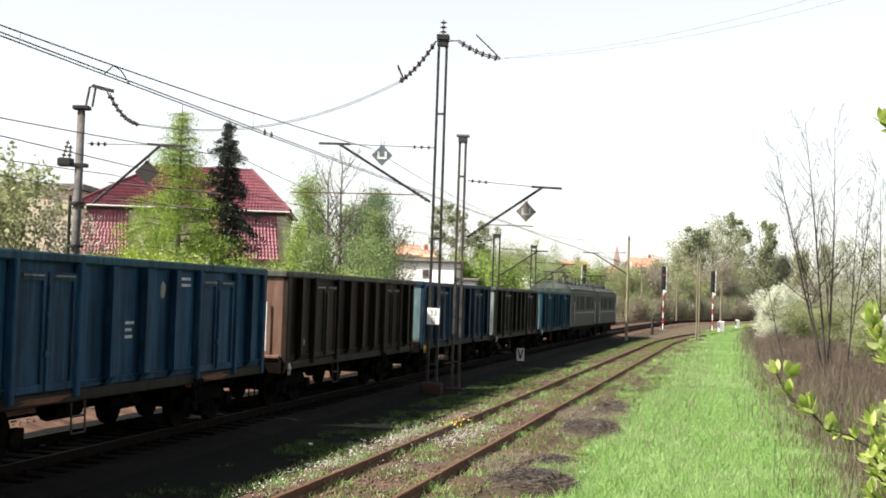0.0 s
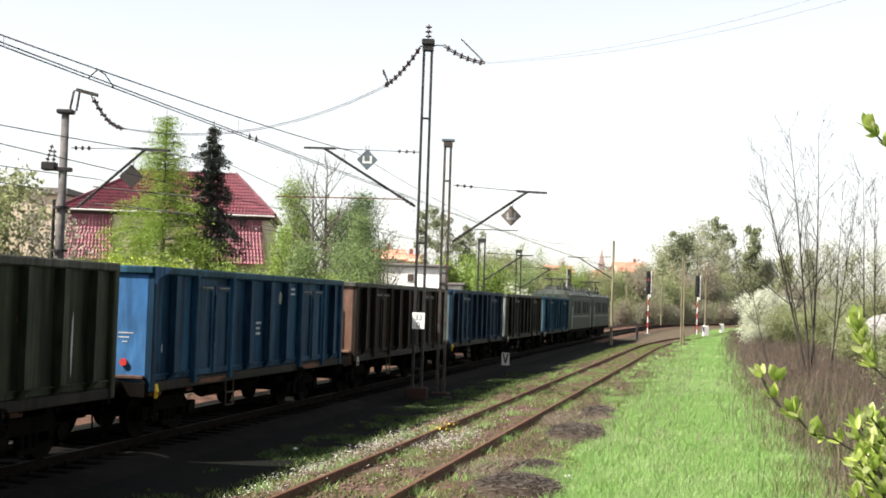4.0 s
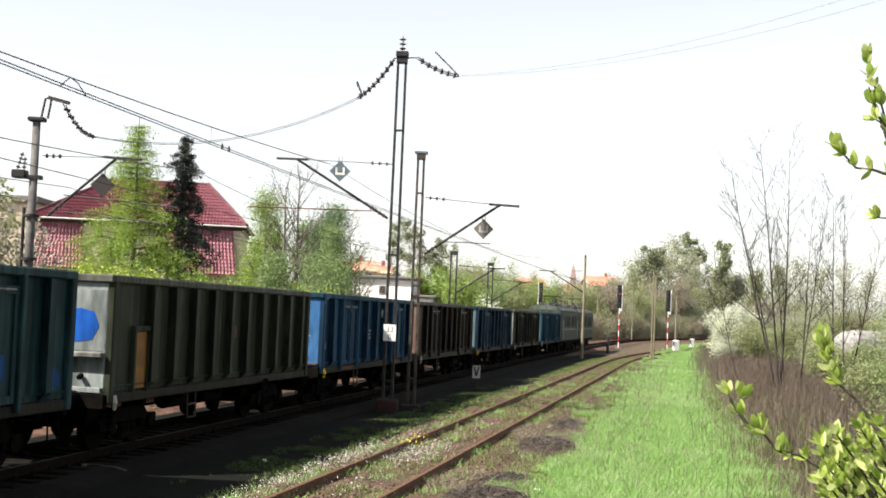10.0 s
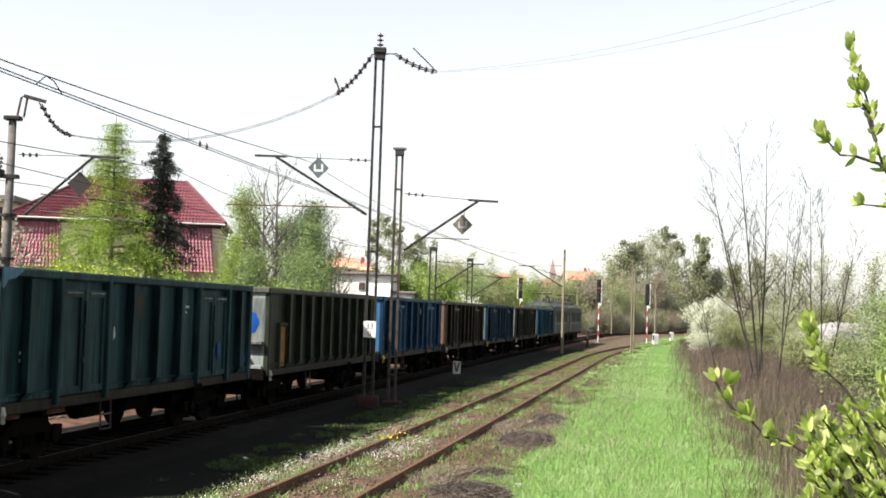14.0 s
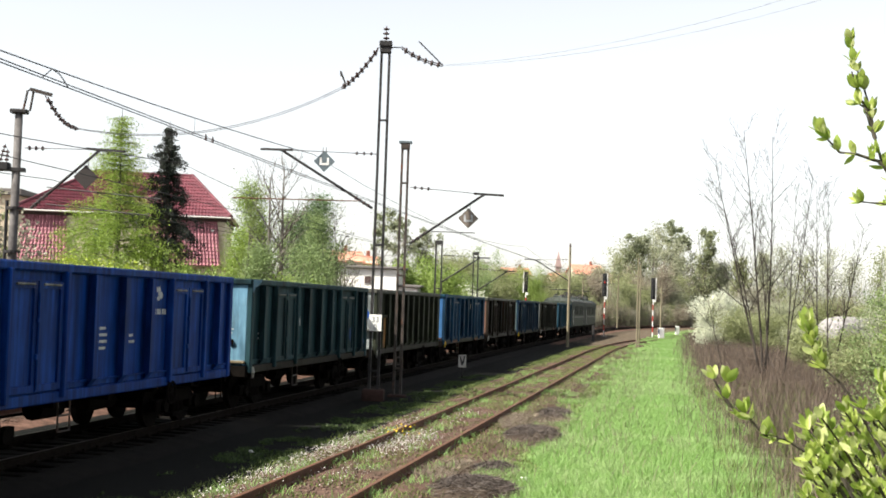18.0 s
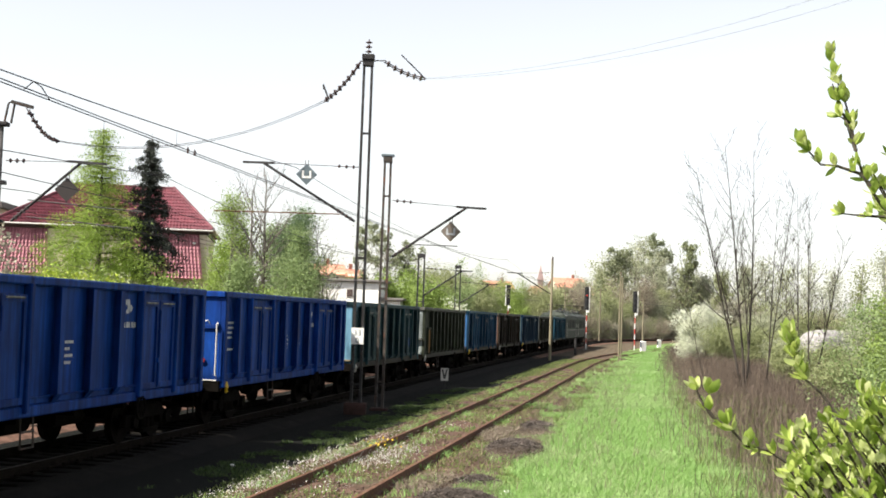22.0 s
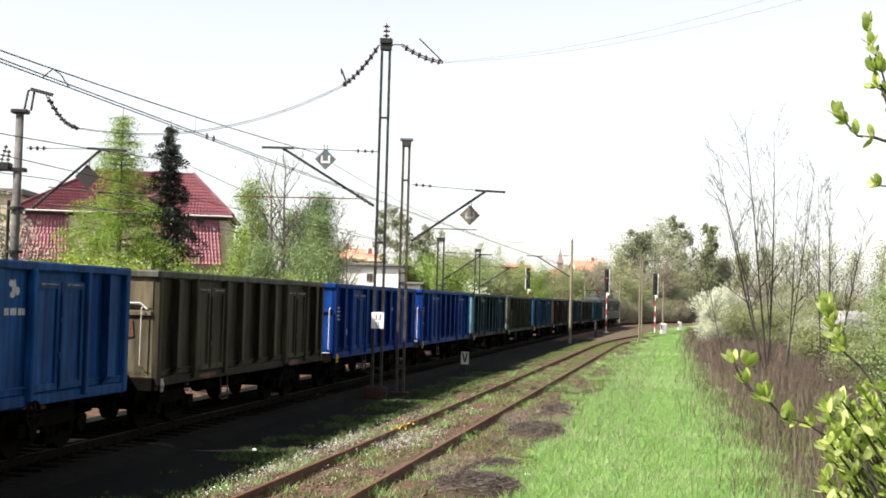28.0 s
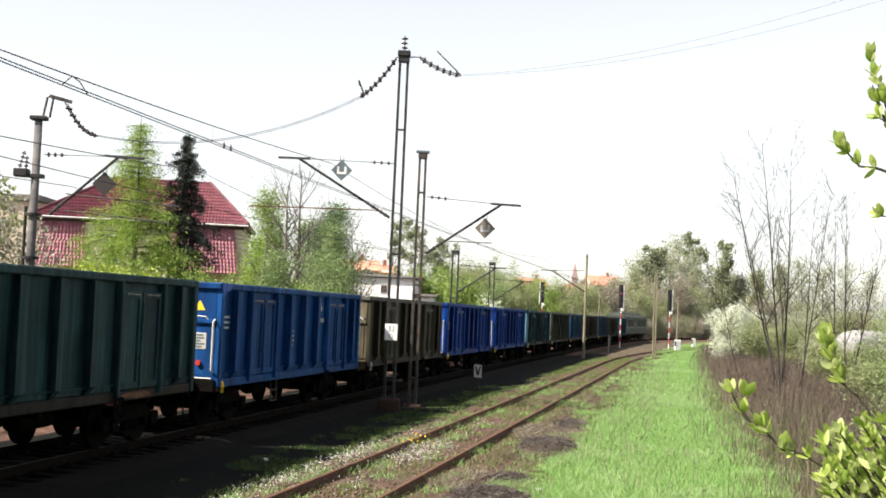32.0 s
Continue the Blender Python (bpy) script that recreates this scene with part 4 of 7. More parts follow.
LETTERS = {5: [(2.0, 2.95, 0.5, 2), (-0.3, 2.15, 0.4, 3)], 7: [(1.9, 2.7, 0.4, 2), (-5.3, 1.9, 0.3, 2)], 8: [(-5.6, 2.5, 0.8, 4), (-0.6, 2.15, 0.35, 4), (0.7, 2.0, 0.3, 2), (-5.5, 1.85, 0.8, 1)],
           9: [(-5.6, 2.5, 0.8, 4), (-0.6, 2.15, 0.35, 4)], 11: [(-5.8, 2.5, 0.7, 3), (-0.6, 2.15, 0.35, 4)]}
TRAIN = []


def build_train():
    for k, (side, end, rim, kind, extra, label) in enumerate(WAGONS, 1):
        w = goods_wagon("coal_wagon", label, side, end, rim, kind, LETTERS.get(k, ()), extra)
        end_extra(w, extra)
        side_wear(w, k, side)
        if kind == "ribs":
            y0 = -YF + 1.34
            part("hatch", Shape().block((HALF - 0.03, y0 - 0.28, SILL + 0.16), (HALF + 0.03, y0 + 0.28, 2.25), 0.02), "orange", w, "ochre hatch of bare wood")
            part("hatch_frame", Shape().block((HALF - 0.03, y0 - 0.36, SILL + 0.1), (HALF + 0.08, y0 - 0.28, 2.36)).block((HALF - 0.03, y0 + 0.28, SILL + 0.1), (HALF + 0.08, y0 + 0.36, 2.36)).block((HALF - 0.03, y0 - 0.3, 2.26), (HALF + 0.09, y0 + 0.3, 2.36)), PAINT[side], w)
        TRAIN.append((w, -14.04 * k - YF))


def loco_section(label, front):
    """Half of a double electric locomotive; front: +1 where its cab leads, -1 where it trails."""
    lo = thing("electric_locomotive", label, "locomotive", "halves of the locomotive")
    g, r = PAINT["loco_green"], PAINT["loco_roof"]
    hw, y0, y1 = 1.48, -7.4, 7.4
    sh = Shape()
    prof = [(-hw, 1.05), (hw, 1.05), (hw, 3.35), (hw - 0.12, 3.55), (-hw + 0.12, 3.55), (-hw, 3.35)]
    n = len(prof)
    vs = []
    for y, k in ((y0 + 0.0, 0.0), (y0 + 0.35, 1.0), (y1 - 0.35, 1.0), (y1, 0.0)):
        vs += [(x * (0.96 + 0.04 * k), y, z) for x, z in prof]
    fs = [tuple(range(n))[::-1], tuple(3 * n + i for i in range(n))]
    fs += [(i * n + j, i * n + (j + 1) % n, (i + 1) * n + (j + 1) % n, (i + 1) * n + j) for i in range(3) for j in range(n)]
    part("body", sh.add(vs, fs), g, lo)
    roof = Shape()
    rp = [(-hw + 0.12, 3.552), (hw - 0.12, 3.552), (hw - 0.45, 3.82), (0.4, 3.9), (-0.4, 3.9), (-hw + 0.45, 3.82)]
    roof.add([(x, y, z) for y in (y0 + 0.4, y1 - 0.4) for x, z in rp], [(0, 1, 2, 3, 4, 5)[::-1], tuple(range(6, 12))] + [(j, (j + 1) % 6, 6 + (j + 1) % 6, 6 + j) for j in range(6)])
    part("roof", roof, r, lo)
    for y in (-5.0, -3.6, -2.2, 0.4, 2.4, 4.6):
        part("roof_box", Shape().block((-0.7, y - 0.4, 3.85), (0.7, y + 0.4, 4.08), 0.05), r, lo)
    for x in (-0.3, 0.3):
        for y in (-1.2, 1.4):
            part("roof_insulator", Shape().tube([(x, y, 3.88), (x, y, 4.0), (x, y, 4.25)], [0.07, 0.09, 0.05], 8), "insulator", lo)
    for y in (-6.2, -4.2, -2.9, -0.4, 0.9, 3.2, 5.4):
        part("roof_post", Shape().tube([(0.55, y, 3.82), (0.55, y, 4.02), (0.5, y + 0.12, 4.42)], [0.09, 0.07, 0.035], 7), "mast", lo)
    part("busbar", Shape().tube([(0.5, -6.1, 4.40), (0.5, -2.8, 4.46), (0.5, 1.0, 4.40), (0.5, 5.5, 4.42)], 0.03, 5), "mast", lo)
    py = 3.9 * front
    pan = Shape()
    for x in (-0.55, 0.55):
        pan.tube([(x, py - 0.9, 4.1), (x * 0.9, py + 0.8, 4.35), (x * 0.75, py - 0.5, 4.95 if front > 0 else 4.7)], 0.045, 6)
    pan.tube([(-0.95, py - 0.5, 4.95 if front > 0 else 4.7), (0.95, py - 0.5, 4.95 if front > 0 else 4.7)], 0.05, 6).block((-0.6, py - 1.0, 4.0), (0.6, py + 0.9, 4.12))
    part("pantograph", pan, "mast", lo)
    for y in (-5.6, 5.6):
        part("roof_horn", Shape().tube([(0.2, y, 3.86), (0.2, y + 0.1, 4.05), (0.2, y + 0.75, 4.12)], [0.05, 0.06, 0.11], 8), "mast", lo)
        part("roof_lead", Shape().tube([(-0.75, y, 3.8), (-0.6, y * 0.8, 4.2), (-0.6, y * 0.35, 4.22)], 0.03, 5), "mast", lo)
    part("roof_grille", Shape().block((0.72, -5.6, 3.60), (1.05, 5.6, 3.78), 0.03), "under", lo)
    part("rain_gutter", Shape().block((hw - 0.14, y0 + 0.4, 3.52), (hw + 0.02, y1 - 0.4, 3.58), 0.01), PAINT["rim_grey"], lo)
    for x in (-1, 1):
        for y in (-4.3, -2.5, -1.2, 1.2, 2.5, 4.3):
            wf = part("window", Shape().block((x * hw - 0.03, y - 0.46, 2.22), (x * hw + 0.03, y + 0.46, 3.08), 0.02), "cab_glass", lo)
            part("window_frame", Shape().box((x * hw - 0.035, y - 0.50, 2.18), (x * hw + 0.035, y + 0.50, 2.22)).box((x * hw - 0.035, y - 0.50, 3.08), (x * hw + 0.035, y + 0.50, 3.12)), g, wf)
        for y in (-6.1, 6.1):
            part("cab_door", Shape().block((x * hw - 0.03, y - 0.33, 1.25), (x * hw + 0.025, y + 0.33, 3.15), 0.02), g, lo)
            part("handrail", Shape().tube([(x * (hw + 0.06), y - 0.42, 1.2), (x * (hw + 0.06), y - 0.42, 2.7)], 0.02, 6), "handrail", lo)
        part("side_stripe", Shape().box((x * hw - 0.008, y0 + 0.4, 1.92), (x * hw + 0.008, y1 - 0.4, 2.02)), PAINT["rim_grey"], lo)
        part("solebar", Shape().block((x * (hw - 0.1) - 0.05, y0 + 0.2, 0.82), (x * (hw - 0.1) + 0.05, y1 - 0.2, 1.06)), "under", lo)
        part("battery_box", Shape().block((x * 1.0 - 0.32, -1.6, 0.35), (x * 1.0 + 0.32, 1.6, 1.0), 0.04), "under", lo)
    yf = y1 * front
    for x in (-0.62, 0.62):
        part("windscreen", Shape().block((x - 0.48, yf - 0.03, 2.35), (x + 0.48, yf + 0.03, 3.1), 0.02), "black", lo)
        part("headlight", Shape().tube([(x * 1.6, yf - 0.02 * front, 1.6), (x * 1.6, yf + 0.08 * front, 1.6)], 0.13, 12), "handrail", lo)
    for sgn in (-1, 1):
        part("buffer_beam", Shape().block((-1.35, sgn * 7.4 - 0.08, 0.8), (1.35, sgn * 7.4 + 0.08, 1.1)), "under", lo)
    for y in (-4.3, 4.3):
        b = part("bogie", Shape().block((-1.12, -2.0, 0.45), (-0.95, 2.0, 0.78), 0.04).block((0.95, -2.0, 0.45), (1.12, 2.0, 0.78), 0.04).block((-1, -0.3, 0.4), (1, 0.3, 0.9)).block((-1.14, -1.85, 0.3), (-0.92, -1.2, 0.6)).block((0.92, -1.85, 0.3), (1.14, -1.2, 0.6)).block((-1.14, 1.2, 0.3), (-0.92, 1.85, 0.6)).block((0.92, 1.2, 0.3), (1.14, 1.85, 0.6)), "under", lo, at=pose(0, y, 0))
        for u in (-1.5, 1.5):
            wheelset(b, u, 0.62, 0.62)
    return lo


def train_s(t):
    return 99.96 + 1.6808 * t + 0.0419 * t * t


# ---- masts, wires, signs ----
def batten_mast(name, label, x, y, top, gap, z0=-0.3, turn=0.0, old=False, step=3.1):
    """Two upright steel channels joined by battens and lacing, on a concrete foot."""
    m = thing(name, label, "catenary mast", at=pose(x, y, 0, 0, 0, turn))
    mt = "mast_old" if old else "mast"
    for u in (-1, 1):
        c = Shape()
        for zz, k in ((z0, 1.0),):
            b, t = u * gap, u * gap * 0.86
            c.add([(b - 0.042, -0.10, zz), (b + 0.042, -0.10, zz), (b + 0.042, 0.10, zz), (b - 0.042, 0.10, zz), (t - 0.036, -0.075, top), (t + 0.036, -0.075, top), (t + 0.036, 0.075, top), (t - 0.036, 0.075, top)],
                  [(0, 3, 2, 1), (4, 5, 6, 7), (0, 1, 5, 4), (1, 2, 6, 5), (2, 3, 7, 6), (3, 0, 4, 7)])
        part("channel", c, mt, m)
    z, i = 0.6, 0
    while z < top - 0.6:
        w = gap * (1 - 0.14 * z / top)
        part("lacing_plate", Shape().block((-w, -0.092, z), (w, -0.080, z + 0.07), 0.004), mt, m)
        z += step
    for z in (top - 0.1,):
        w = gap * (1 - 0.14 * z / top) + 0.05
        part("batten", Shape().block((-w, -0.12, z - 0.12), (w, 0.12, z + 0.12)), mt, m)
    part("foundation", Shape().block((-gap - 0.2, -0.32, -0.75), (gap + 0.2, 0.32, z0 + 0.06 if old else z0 + 0.5), 0.04), "foot_red", m)
    return m


def insulator_string(shape, a, b, n=5, r=0.07):
    a, b = Vector(a), Vector(b)
    shape.tube([a, b], 0.016, 5)
    for i in range(n):
        p = a.lerp(b, (i + 0.7) / (n + 0.4))
        d = (b - a).normalized()
        shape.tube([p - d * 0.03, p, p + d * 0.045], [r * 0.5, r, r * 0.35], 8)


def insulator_arc(a, b, drop, n, r):
    """A hanging string of discs between two points, bowed down by drop."""
    a, b, sh = Vector(a), Vector(b), Shape()
    pts = [a.lerp(b, i / 6) - Vector((0, 0, 4 * drop * (i / 6) * (1 - i / 6))) for i in range(7)]
    sh.tube(pts, 0.02, 5)
    for i in range(n):
        u = (i + 0.7) / (n + 0.4) * 6
        j = min(int(u), 5)
        p, d = pts[j].lerp(pts[j + 1], u - j), (pts[j + 1] - pts[j]).normalized()
        sh.tube([p - d * 0.035, p, p + d * 0.05], [r * 0.55, r, r * 0.4], 8)
    return sh


def wire_shape(shape, a, b, sag, r=0.008, n=14):
    a, b = Vector(a), Vector(b)
    shape.tube([a.lerp(b, i / n) - Vector((0, 0, 4 * sag * (i / n) * (1 - i / n))) for i in range(n + 1)], r, 4, False)


def ray_at(rx, rz, y):
    """A place on the sight line of slopes rx and rz, y metres ahead."""
    return Vector((rx * y, y, EYE[2] + rz * y))


def diamond_sign(name, label, c, mat, size=0.34, bracket=True):
    s = thing(name, label, "railway sign", "section signs on the catenary", at=pose(*c))
    e = size
    plate = Shape().add([(0, 0, -e), (e, 0, 0), (0, 0, e), (-e, 0, 0), (0, 0.02, -e), (e, 0.02, 0), (0, 0.02, e), (-e, 0.02, 0)], [(0, 1, 2, 3), (7, 6, 5, 4), (0, 4, 5, 1), (1, 5, 6, 2), (2, 6, 7, 3), (3, 7, 4, 0)])
    part("plate", plate, mat, s)
    if mat != "sign_dark":
        u = Shape()
        u.box((-0.15, -0.008, -0.12), (0.15, -0.003, -0.05)).box((-0.15, -0.008, -0.05), (-0.085, -0.003, 0.12)).box((0.085, -0.008, -0.05), (0.15, -0.003, 0.12))
        part("mark", u, "white" if mat == "sign_grey" else "mark", s, "angular U mark")
    part("hanger", Shape().beam((-0.05, 0.03, 0), (-0.05, 0.03, e + 0.13), 0.04, 0.02).beam((0.05, 0.03, 0), (0.05, 0.03, e + 0.13), 0.04, 0.02), "mast_old", s)
    return s


def bracket_arm(name, label, foot, top, tip, tie, mat="mast"):
    """A slanting cantilever with a level head and a tie wire back to its mast."""
    a = thing(name, label, "catenary bracket", "catenary brackets")
    foot, top, tip, tie = map(Vector, (foot, top, tip, tie))
    part("strut", Shape().tube([foot, top], 0.043, 8), mat, a)
    back = top + (top - tip) * 0.55
    part("head_bar", Shape().beam(tip, back, 0.09, 0.07), mat, a)
    ins = Shape()
    d = (foot - top).normalized()
    insulator_string(ins, foot - d * 0.05, foot - d * 0.75, 4, 0.085)
    part("strut_insulator", ins, "insulator", a)
    t = Shape()
    dd = (top - tie).normalized()
    t.tube([tie + dd * 0.8, top], 0.012, 5)
    part("tie_wire", t, "wire", a)
    ti = Shape()
    insulator_string(ti, tie, tie + dd * 0.8, 3, 0.075)
    part("tie_insulator", ti, "insulator", a)
    return a


MAT["pole_grey"] = surface("pole_grey", (0.06, 0.056, 0.056), (0.14, 0.132, 0.13), 3.0, 0.85, 0, 0.3, (0.04, 0.036, 0.034), 1.5, 0.58)


def build_masts():
    Y1, Y2 = 41.3, 43.3
    # the tall feeder mast
    m = batten_mast("feeder_mast", "tall dark steel mast of two channels with a kilometre plate", -0.0066 * Y1, Y1, EYE[2] + 0.199 * Y1, 0.145, z0=-0.45, turn=-4, step=4.0)
    top = Vector((-0.0058 * Y1, Y1, EYE[2] + 0.199 * Y1))
    part("cap", Shape().block((-0.2, -0.16, top.z - 0.02), (0.2, 0.16, top.z + 0.16), 0.02), "mast", m)
    pin = Shape()
    insulator_string(pin, (0, 0, top.z + 0.15), (0, 0, top.z + 0.66), 3, 0.12)
    part("pin_insulator", pin, "insulator", m)
    sg = thing("kilometre_plate", "white enamel plate reading thirty-three over zero", "railway sign", at=pose(-0.0069 * Y1 - 0.0, Y1 - 0.16, EYE[2] - 0.0162 * Y1, 0, 0, -8))
    part("plate", Shape().block((-0.2, -0.012, -0.26), (0.2, 0.012, 0.26), 0.008), "white", sg)
    for txt, z, sz in (("33", 0.0, 0.25), ("0", -0.235, 0.25)):
        cu = bpy.data.curves.new("numerals", "FONT")
        cu.body, cu.size, cu.align_x, cu.extrude = txt, sz, "CENTER", 0.001
        cu.materials.append(MAT["sign_grey"])
        ob = new("numerals", cu)
        ob.parent, ob.matrix_basis = sg, pose(0, -0.016, z + 0.02, 90, 0, 0)
    # second mast
    x2 = 0.0069 * Y2
    m2 = batten_mast("catenary_mast", "rust-brown laced steel catenary mast on a concrete block", x2 + 0.2, Y2, EYE[2] + 0.124 * Y2, 0.115, turn=-4, old=True)
    part("cap", Shape().block((-0.22, -0.14, EYE[2] + 0.124 * Y2 - 0.02), (0.22, 0.14, EYE[2] + 0.124 * Y2 + 0.06)), "sign_grey", m2)
    # brackets over the main line and the siding
    a1f, a1t, a1e = ray_at(-0.0125, 0.0722, Y1), ray_at(-0.0847, 0.1150, Y1 + 0.6), ray_at(-0.1001, 0.1149, Y1 + 0.8)
    bracket_arm("bracket_arm", "dark tubular bracket over the running line", a1f, a1t, a1e, ray_at(-0.0109, 0.1144, Y1))
    a2f, a2t, a2e = ray_at(0.0171, 0.0458, Y2), ray_at(0.0743, 0.0864, Y2 - 0.8), ray_at(0.0893, 0.0860, Y2 - 1.0)
    bracket_arm("bracket_arm", "dark tubular bracket over the siding", a2f, a2t, a2e, ray_at(0.0163, 0.0897, Y2))
    rod = thing("registration_arm", "long rust-red steady bar of the overhead line", "catenary bracket")
    part("bar", Shape().tube([ray_at(-0.0241, 0.0774, Y1), ray_at(-0.1206, 0.0763, Y1 + 1.0)], 0.02, 6), "rail", rod)
    rod2 = thing("registration_arm", "short steady bar with its wire clamp", "catenary bracket")
    part("bar", Shape().tube([ray_at(0.0335, 0.0560, Y2), ray_at(0.0680, 0.0560, Y2)], 0.018, 6), "mast", rod2)
    diamond_sign("section_sign", "blue-grey diamond plate with a white angular mark", ray_at(-0.0510, 0.1072, Y1 - 0.1), "sign_grey")
    diamond_sign("section_sign", "faded rusty diamond plate with an ochre angular mark", ray_at(0.0622, 0.0672, Y2 - 0.6), "sign_rust")
    # pole beyond the train
    YL = 39.0
    lp = thing("concrete_pole", "grey round pole with a switch box behind the train", "catenary mast", at=pose(-0.2858 * YL, YL, 0))
    zt = EYE[2] + 0.1347 * YL
    part("shaft", Shape().tube([(0, 0, -0.4), (0, 0, zt)], [0.145, 0.115], 14), "pole_grey", lp, smooth=True)
    part("companion_post", Shape().tube([(-0.24, 0.05, -0.4), (-0.24, 0.05, zt - 2.6)], 0.05, 8), "mast", lp)
    part("cap", Shape().block((-0.24, -0.18, zt), (0.26, 0.18, zt + 0.13), 0.03), "mast", lp)
    br = Shape()
    brz = EYE[2] + 0.1526 * YL
    br.tube([(0.12, 0, zt + 0.1), (0.22, 0, brz), (0.34, 0, brz + 0.08)], 0.035, 6).tube([(0.32, 0, zt + 0.1), (0.40, 0, brz), (0.30, 0, brz + 0.05)], 0.035, 6).beam((0.3, 0, brz + 0.05), (0.95, 0, brz - 0.1), 0.1, 0.1)
    part("horn_bracket", br, "mast_old", lp)
    sw = Shape().block((-0.62, -0.2, EYE[2] + 0.0968 * YL - 0.25), (-0.2, 0.2, EYE[2] + 0.0968 * YL + 0.0), 0.03).block((-0.2, -0.15, EYE[2] + 0.0925 * YL - 0.1), (0.25, 0.15, EYE[2] + 0.0925 * YL + 0.02))
    part("switch_box", sw, "mast", lp)
    si = Shape()
    insulator_string(si, (-0.5, 0, EYE[2] + 0.0968 * YL), (-0.35, 0, EYE[2] + 0.0968 * YL + 0.55), 4, 0.08)
    insulator_string(si, (-0.3, 0, EYE[2] + 0.0968 * YL), (-0.28, 0, EYE[2] + 0.0968 * YL + 0.4), 3, 0.08)
    part("switch_insulator", si, "insulator", lp)
    for k in range(3):
        part("strap", Shape().tube([(0, 0, 5.2 - 1.3 * k), (0, 0, 5.28 - 1.3 * k)], 0.24, 12), "mast", lp)
    a0f, a0t, a0e = ray_at(-0.2736, 0.0624, YL - 0.2), ray_at(-0.2229, 0.1094, YL - 1.0), ray_at(-0.2040, 0.1087, YL - 1.2)
    bracket_arm("bracket_arm", "dark tubular bracket on the far side of the line", a0f, a0t, a0e, ray_at(-0.2800, 0.1085, YL))
    diamond_sign("section_sign", "dark rusty back of a diamond plate", ray_at(-0.2330, 0.0879, YL - 0.8), "sign_dark", 0.36)
    rod3 = thing("registration_arm", "steady bars of the far track's overhead line", "catenary bracket")
    part("bar", Shape().tube([ray_at(-0.262, 0.079, YL), ray_at(-0.175, 0.073, YL - 1)], 0.02, 6), "mast", rod3)
    part("bar", Shape().tube([ray_at(-0.262, 0.066, YL), ray_at(-0.182, 0.060, YL - 1)], 0.018, 6), "mast", rod3)
    # cross-span of the feeders between pole, mast and out of sight to the right
    fl = thing("feeder_line", "pair of thin feeder cables with insulator strings", "overhead wires")
    for dy in (-0.16, 0.16):
        lw = Shape()
        pa = ray_at(-0.0125, 0.1970, Y1) + Vector((0, dy, 0))
        pb = ray_at(-0.0400, 0.1646, Y1 + 0.1) + Vector((0, dy, 0))
        part("insulator_string", insulator_arc(pa, pb, 0.14, 8, 0.085), "insulator", fl)
        pc = ray_at(-0.2655, 0.1490, YL) + Vector((0, dy, 0))
        pd = ray_at(-0.2410, 0.1250, YL) + Vector((0, dy, 0))
        part("insulator_string", insulator_arc(pc, pd, 0.22, 7, 0.08), "insulator", fl)
        wire_shape(lw, pb, pd, 0.70, 0.009, 20)
        pe = ray_at(0.0055, 0.1985, Y1) + Vector((0, dy, 0))
        pf = ray_at(0.0382, 0.1859, Y1) + Vector((0, dy, 0))
        part("insulator_string", insulator_arc(pe, pf, 0.10, 6, 0.085), "insulator", fl)
        wire_shape(lw, pf + Vector((0, 0, dy * 0.25)), ray_at(0.52, 0.33, 30.0) + Vector((0, dy, dy * 1.5)), 0.75, 0.0032, 20)
        part("cable", lw, "wire", fl)
    part("horn_gap", Shape().tube([ray_at(-0.036, 0.166, Y1), ray_at(-0.041, 0.178, Y1), ray_at(-0.0402, 0.174, Y1)], 0.03, 5), "wire", fl)
    part("horn_gap", Shape().tube([ray_at(0.0382, 0.1859, Y1), ray_at(0.033, 0.191, Y1), ray_at(0.019, 0.204, Y1)], 0.022, 5), "wire", fl)
    part("top_link", Shape().tube([ray_at(-0.0125, 0.197, Y1), ray_at(-0.0095, 0.1985, Y1), ray_at(-0.0058, 0.1965, Y1), ray_at(0.0, 0.1985, Y1), ray_at(0.0055, 0.1985, Y1)], 0.02, 5), "wire", fl)
    # overhead line above the two running tracks
    for off, zc, zm, lab in ((0.0, 6.77, 7.60, "heavy twin contact wires and carrier wire above the train"), (-4.6, 6.10, 7.25, "contact wires above the far running track"), (-9.2, 5.90, 6.6, "thin wires of a third track far behind")):
        ol = thing("overhead_line", lab, "overhead wires", "overhead lines")
        sup = [-22.0, 43.5, 104.0, 165.0, 225.0, 285.0]
        for a, b in zip(sup, sup[1:]):
            n = 24
            car, pts = Shape(), []
            for i in range(n + 1):
                u = i / n
                x, y, h = line_at(a + (b - a) * u, off)
                pts.append((x, y, zm - 4 * (zm - zc - 0.08) * u * (1 - u)))
                if 0 < i < n and i % 4 == 0:
                    part("dropper", Shape().tube([(x, y, zc), pts[-1]], 0.004, 4, False), "wire", ol)
            part("carrier_wire", car.tube(pts, 0.013 if a < 0 else 0.011, 4, False), "wire", ol)
        if off == 0:
            for sc, big in ((33.4, 0), (33.9, 0), (25.2, 1)):
                x, y, h = line_at(sc, off)
                if big:
                    part("jumper_loop", Shape().tube([(x - 0.1, y - 0.55, zc), (x, y - 0.3, zc + 0.2), (x, y + 0.3, zc + 0.2), (x + 0.1, y + 0.55, zc)], 0.012, 5), "wire", ol)
                else:
                    part("wire_clamp", Shape().tube([(x, y, zc - 0.03), (x, y + 0.02, zc + 0.06), (x, y - 0.03, zc + 0.13)], [0.03, 0.038, 0.012], 6), "insulator", ol)
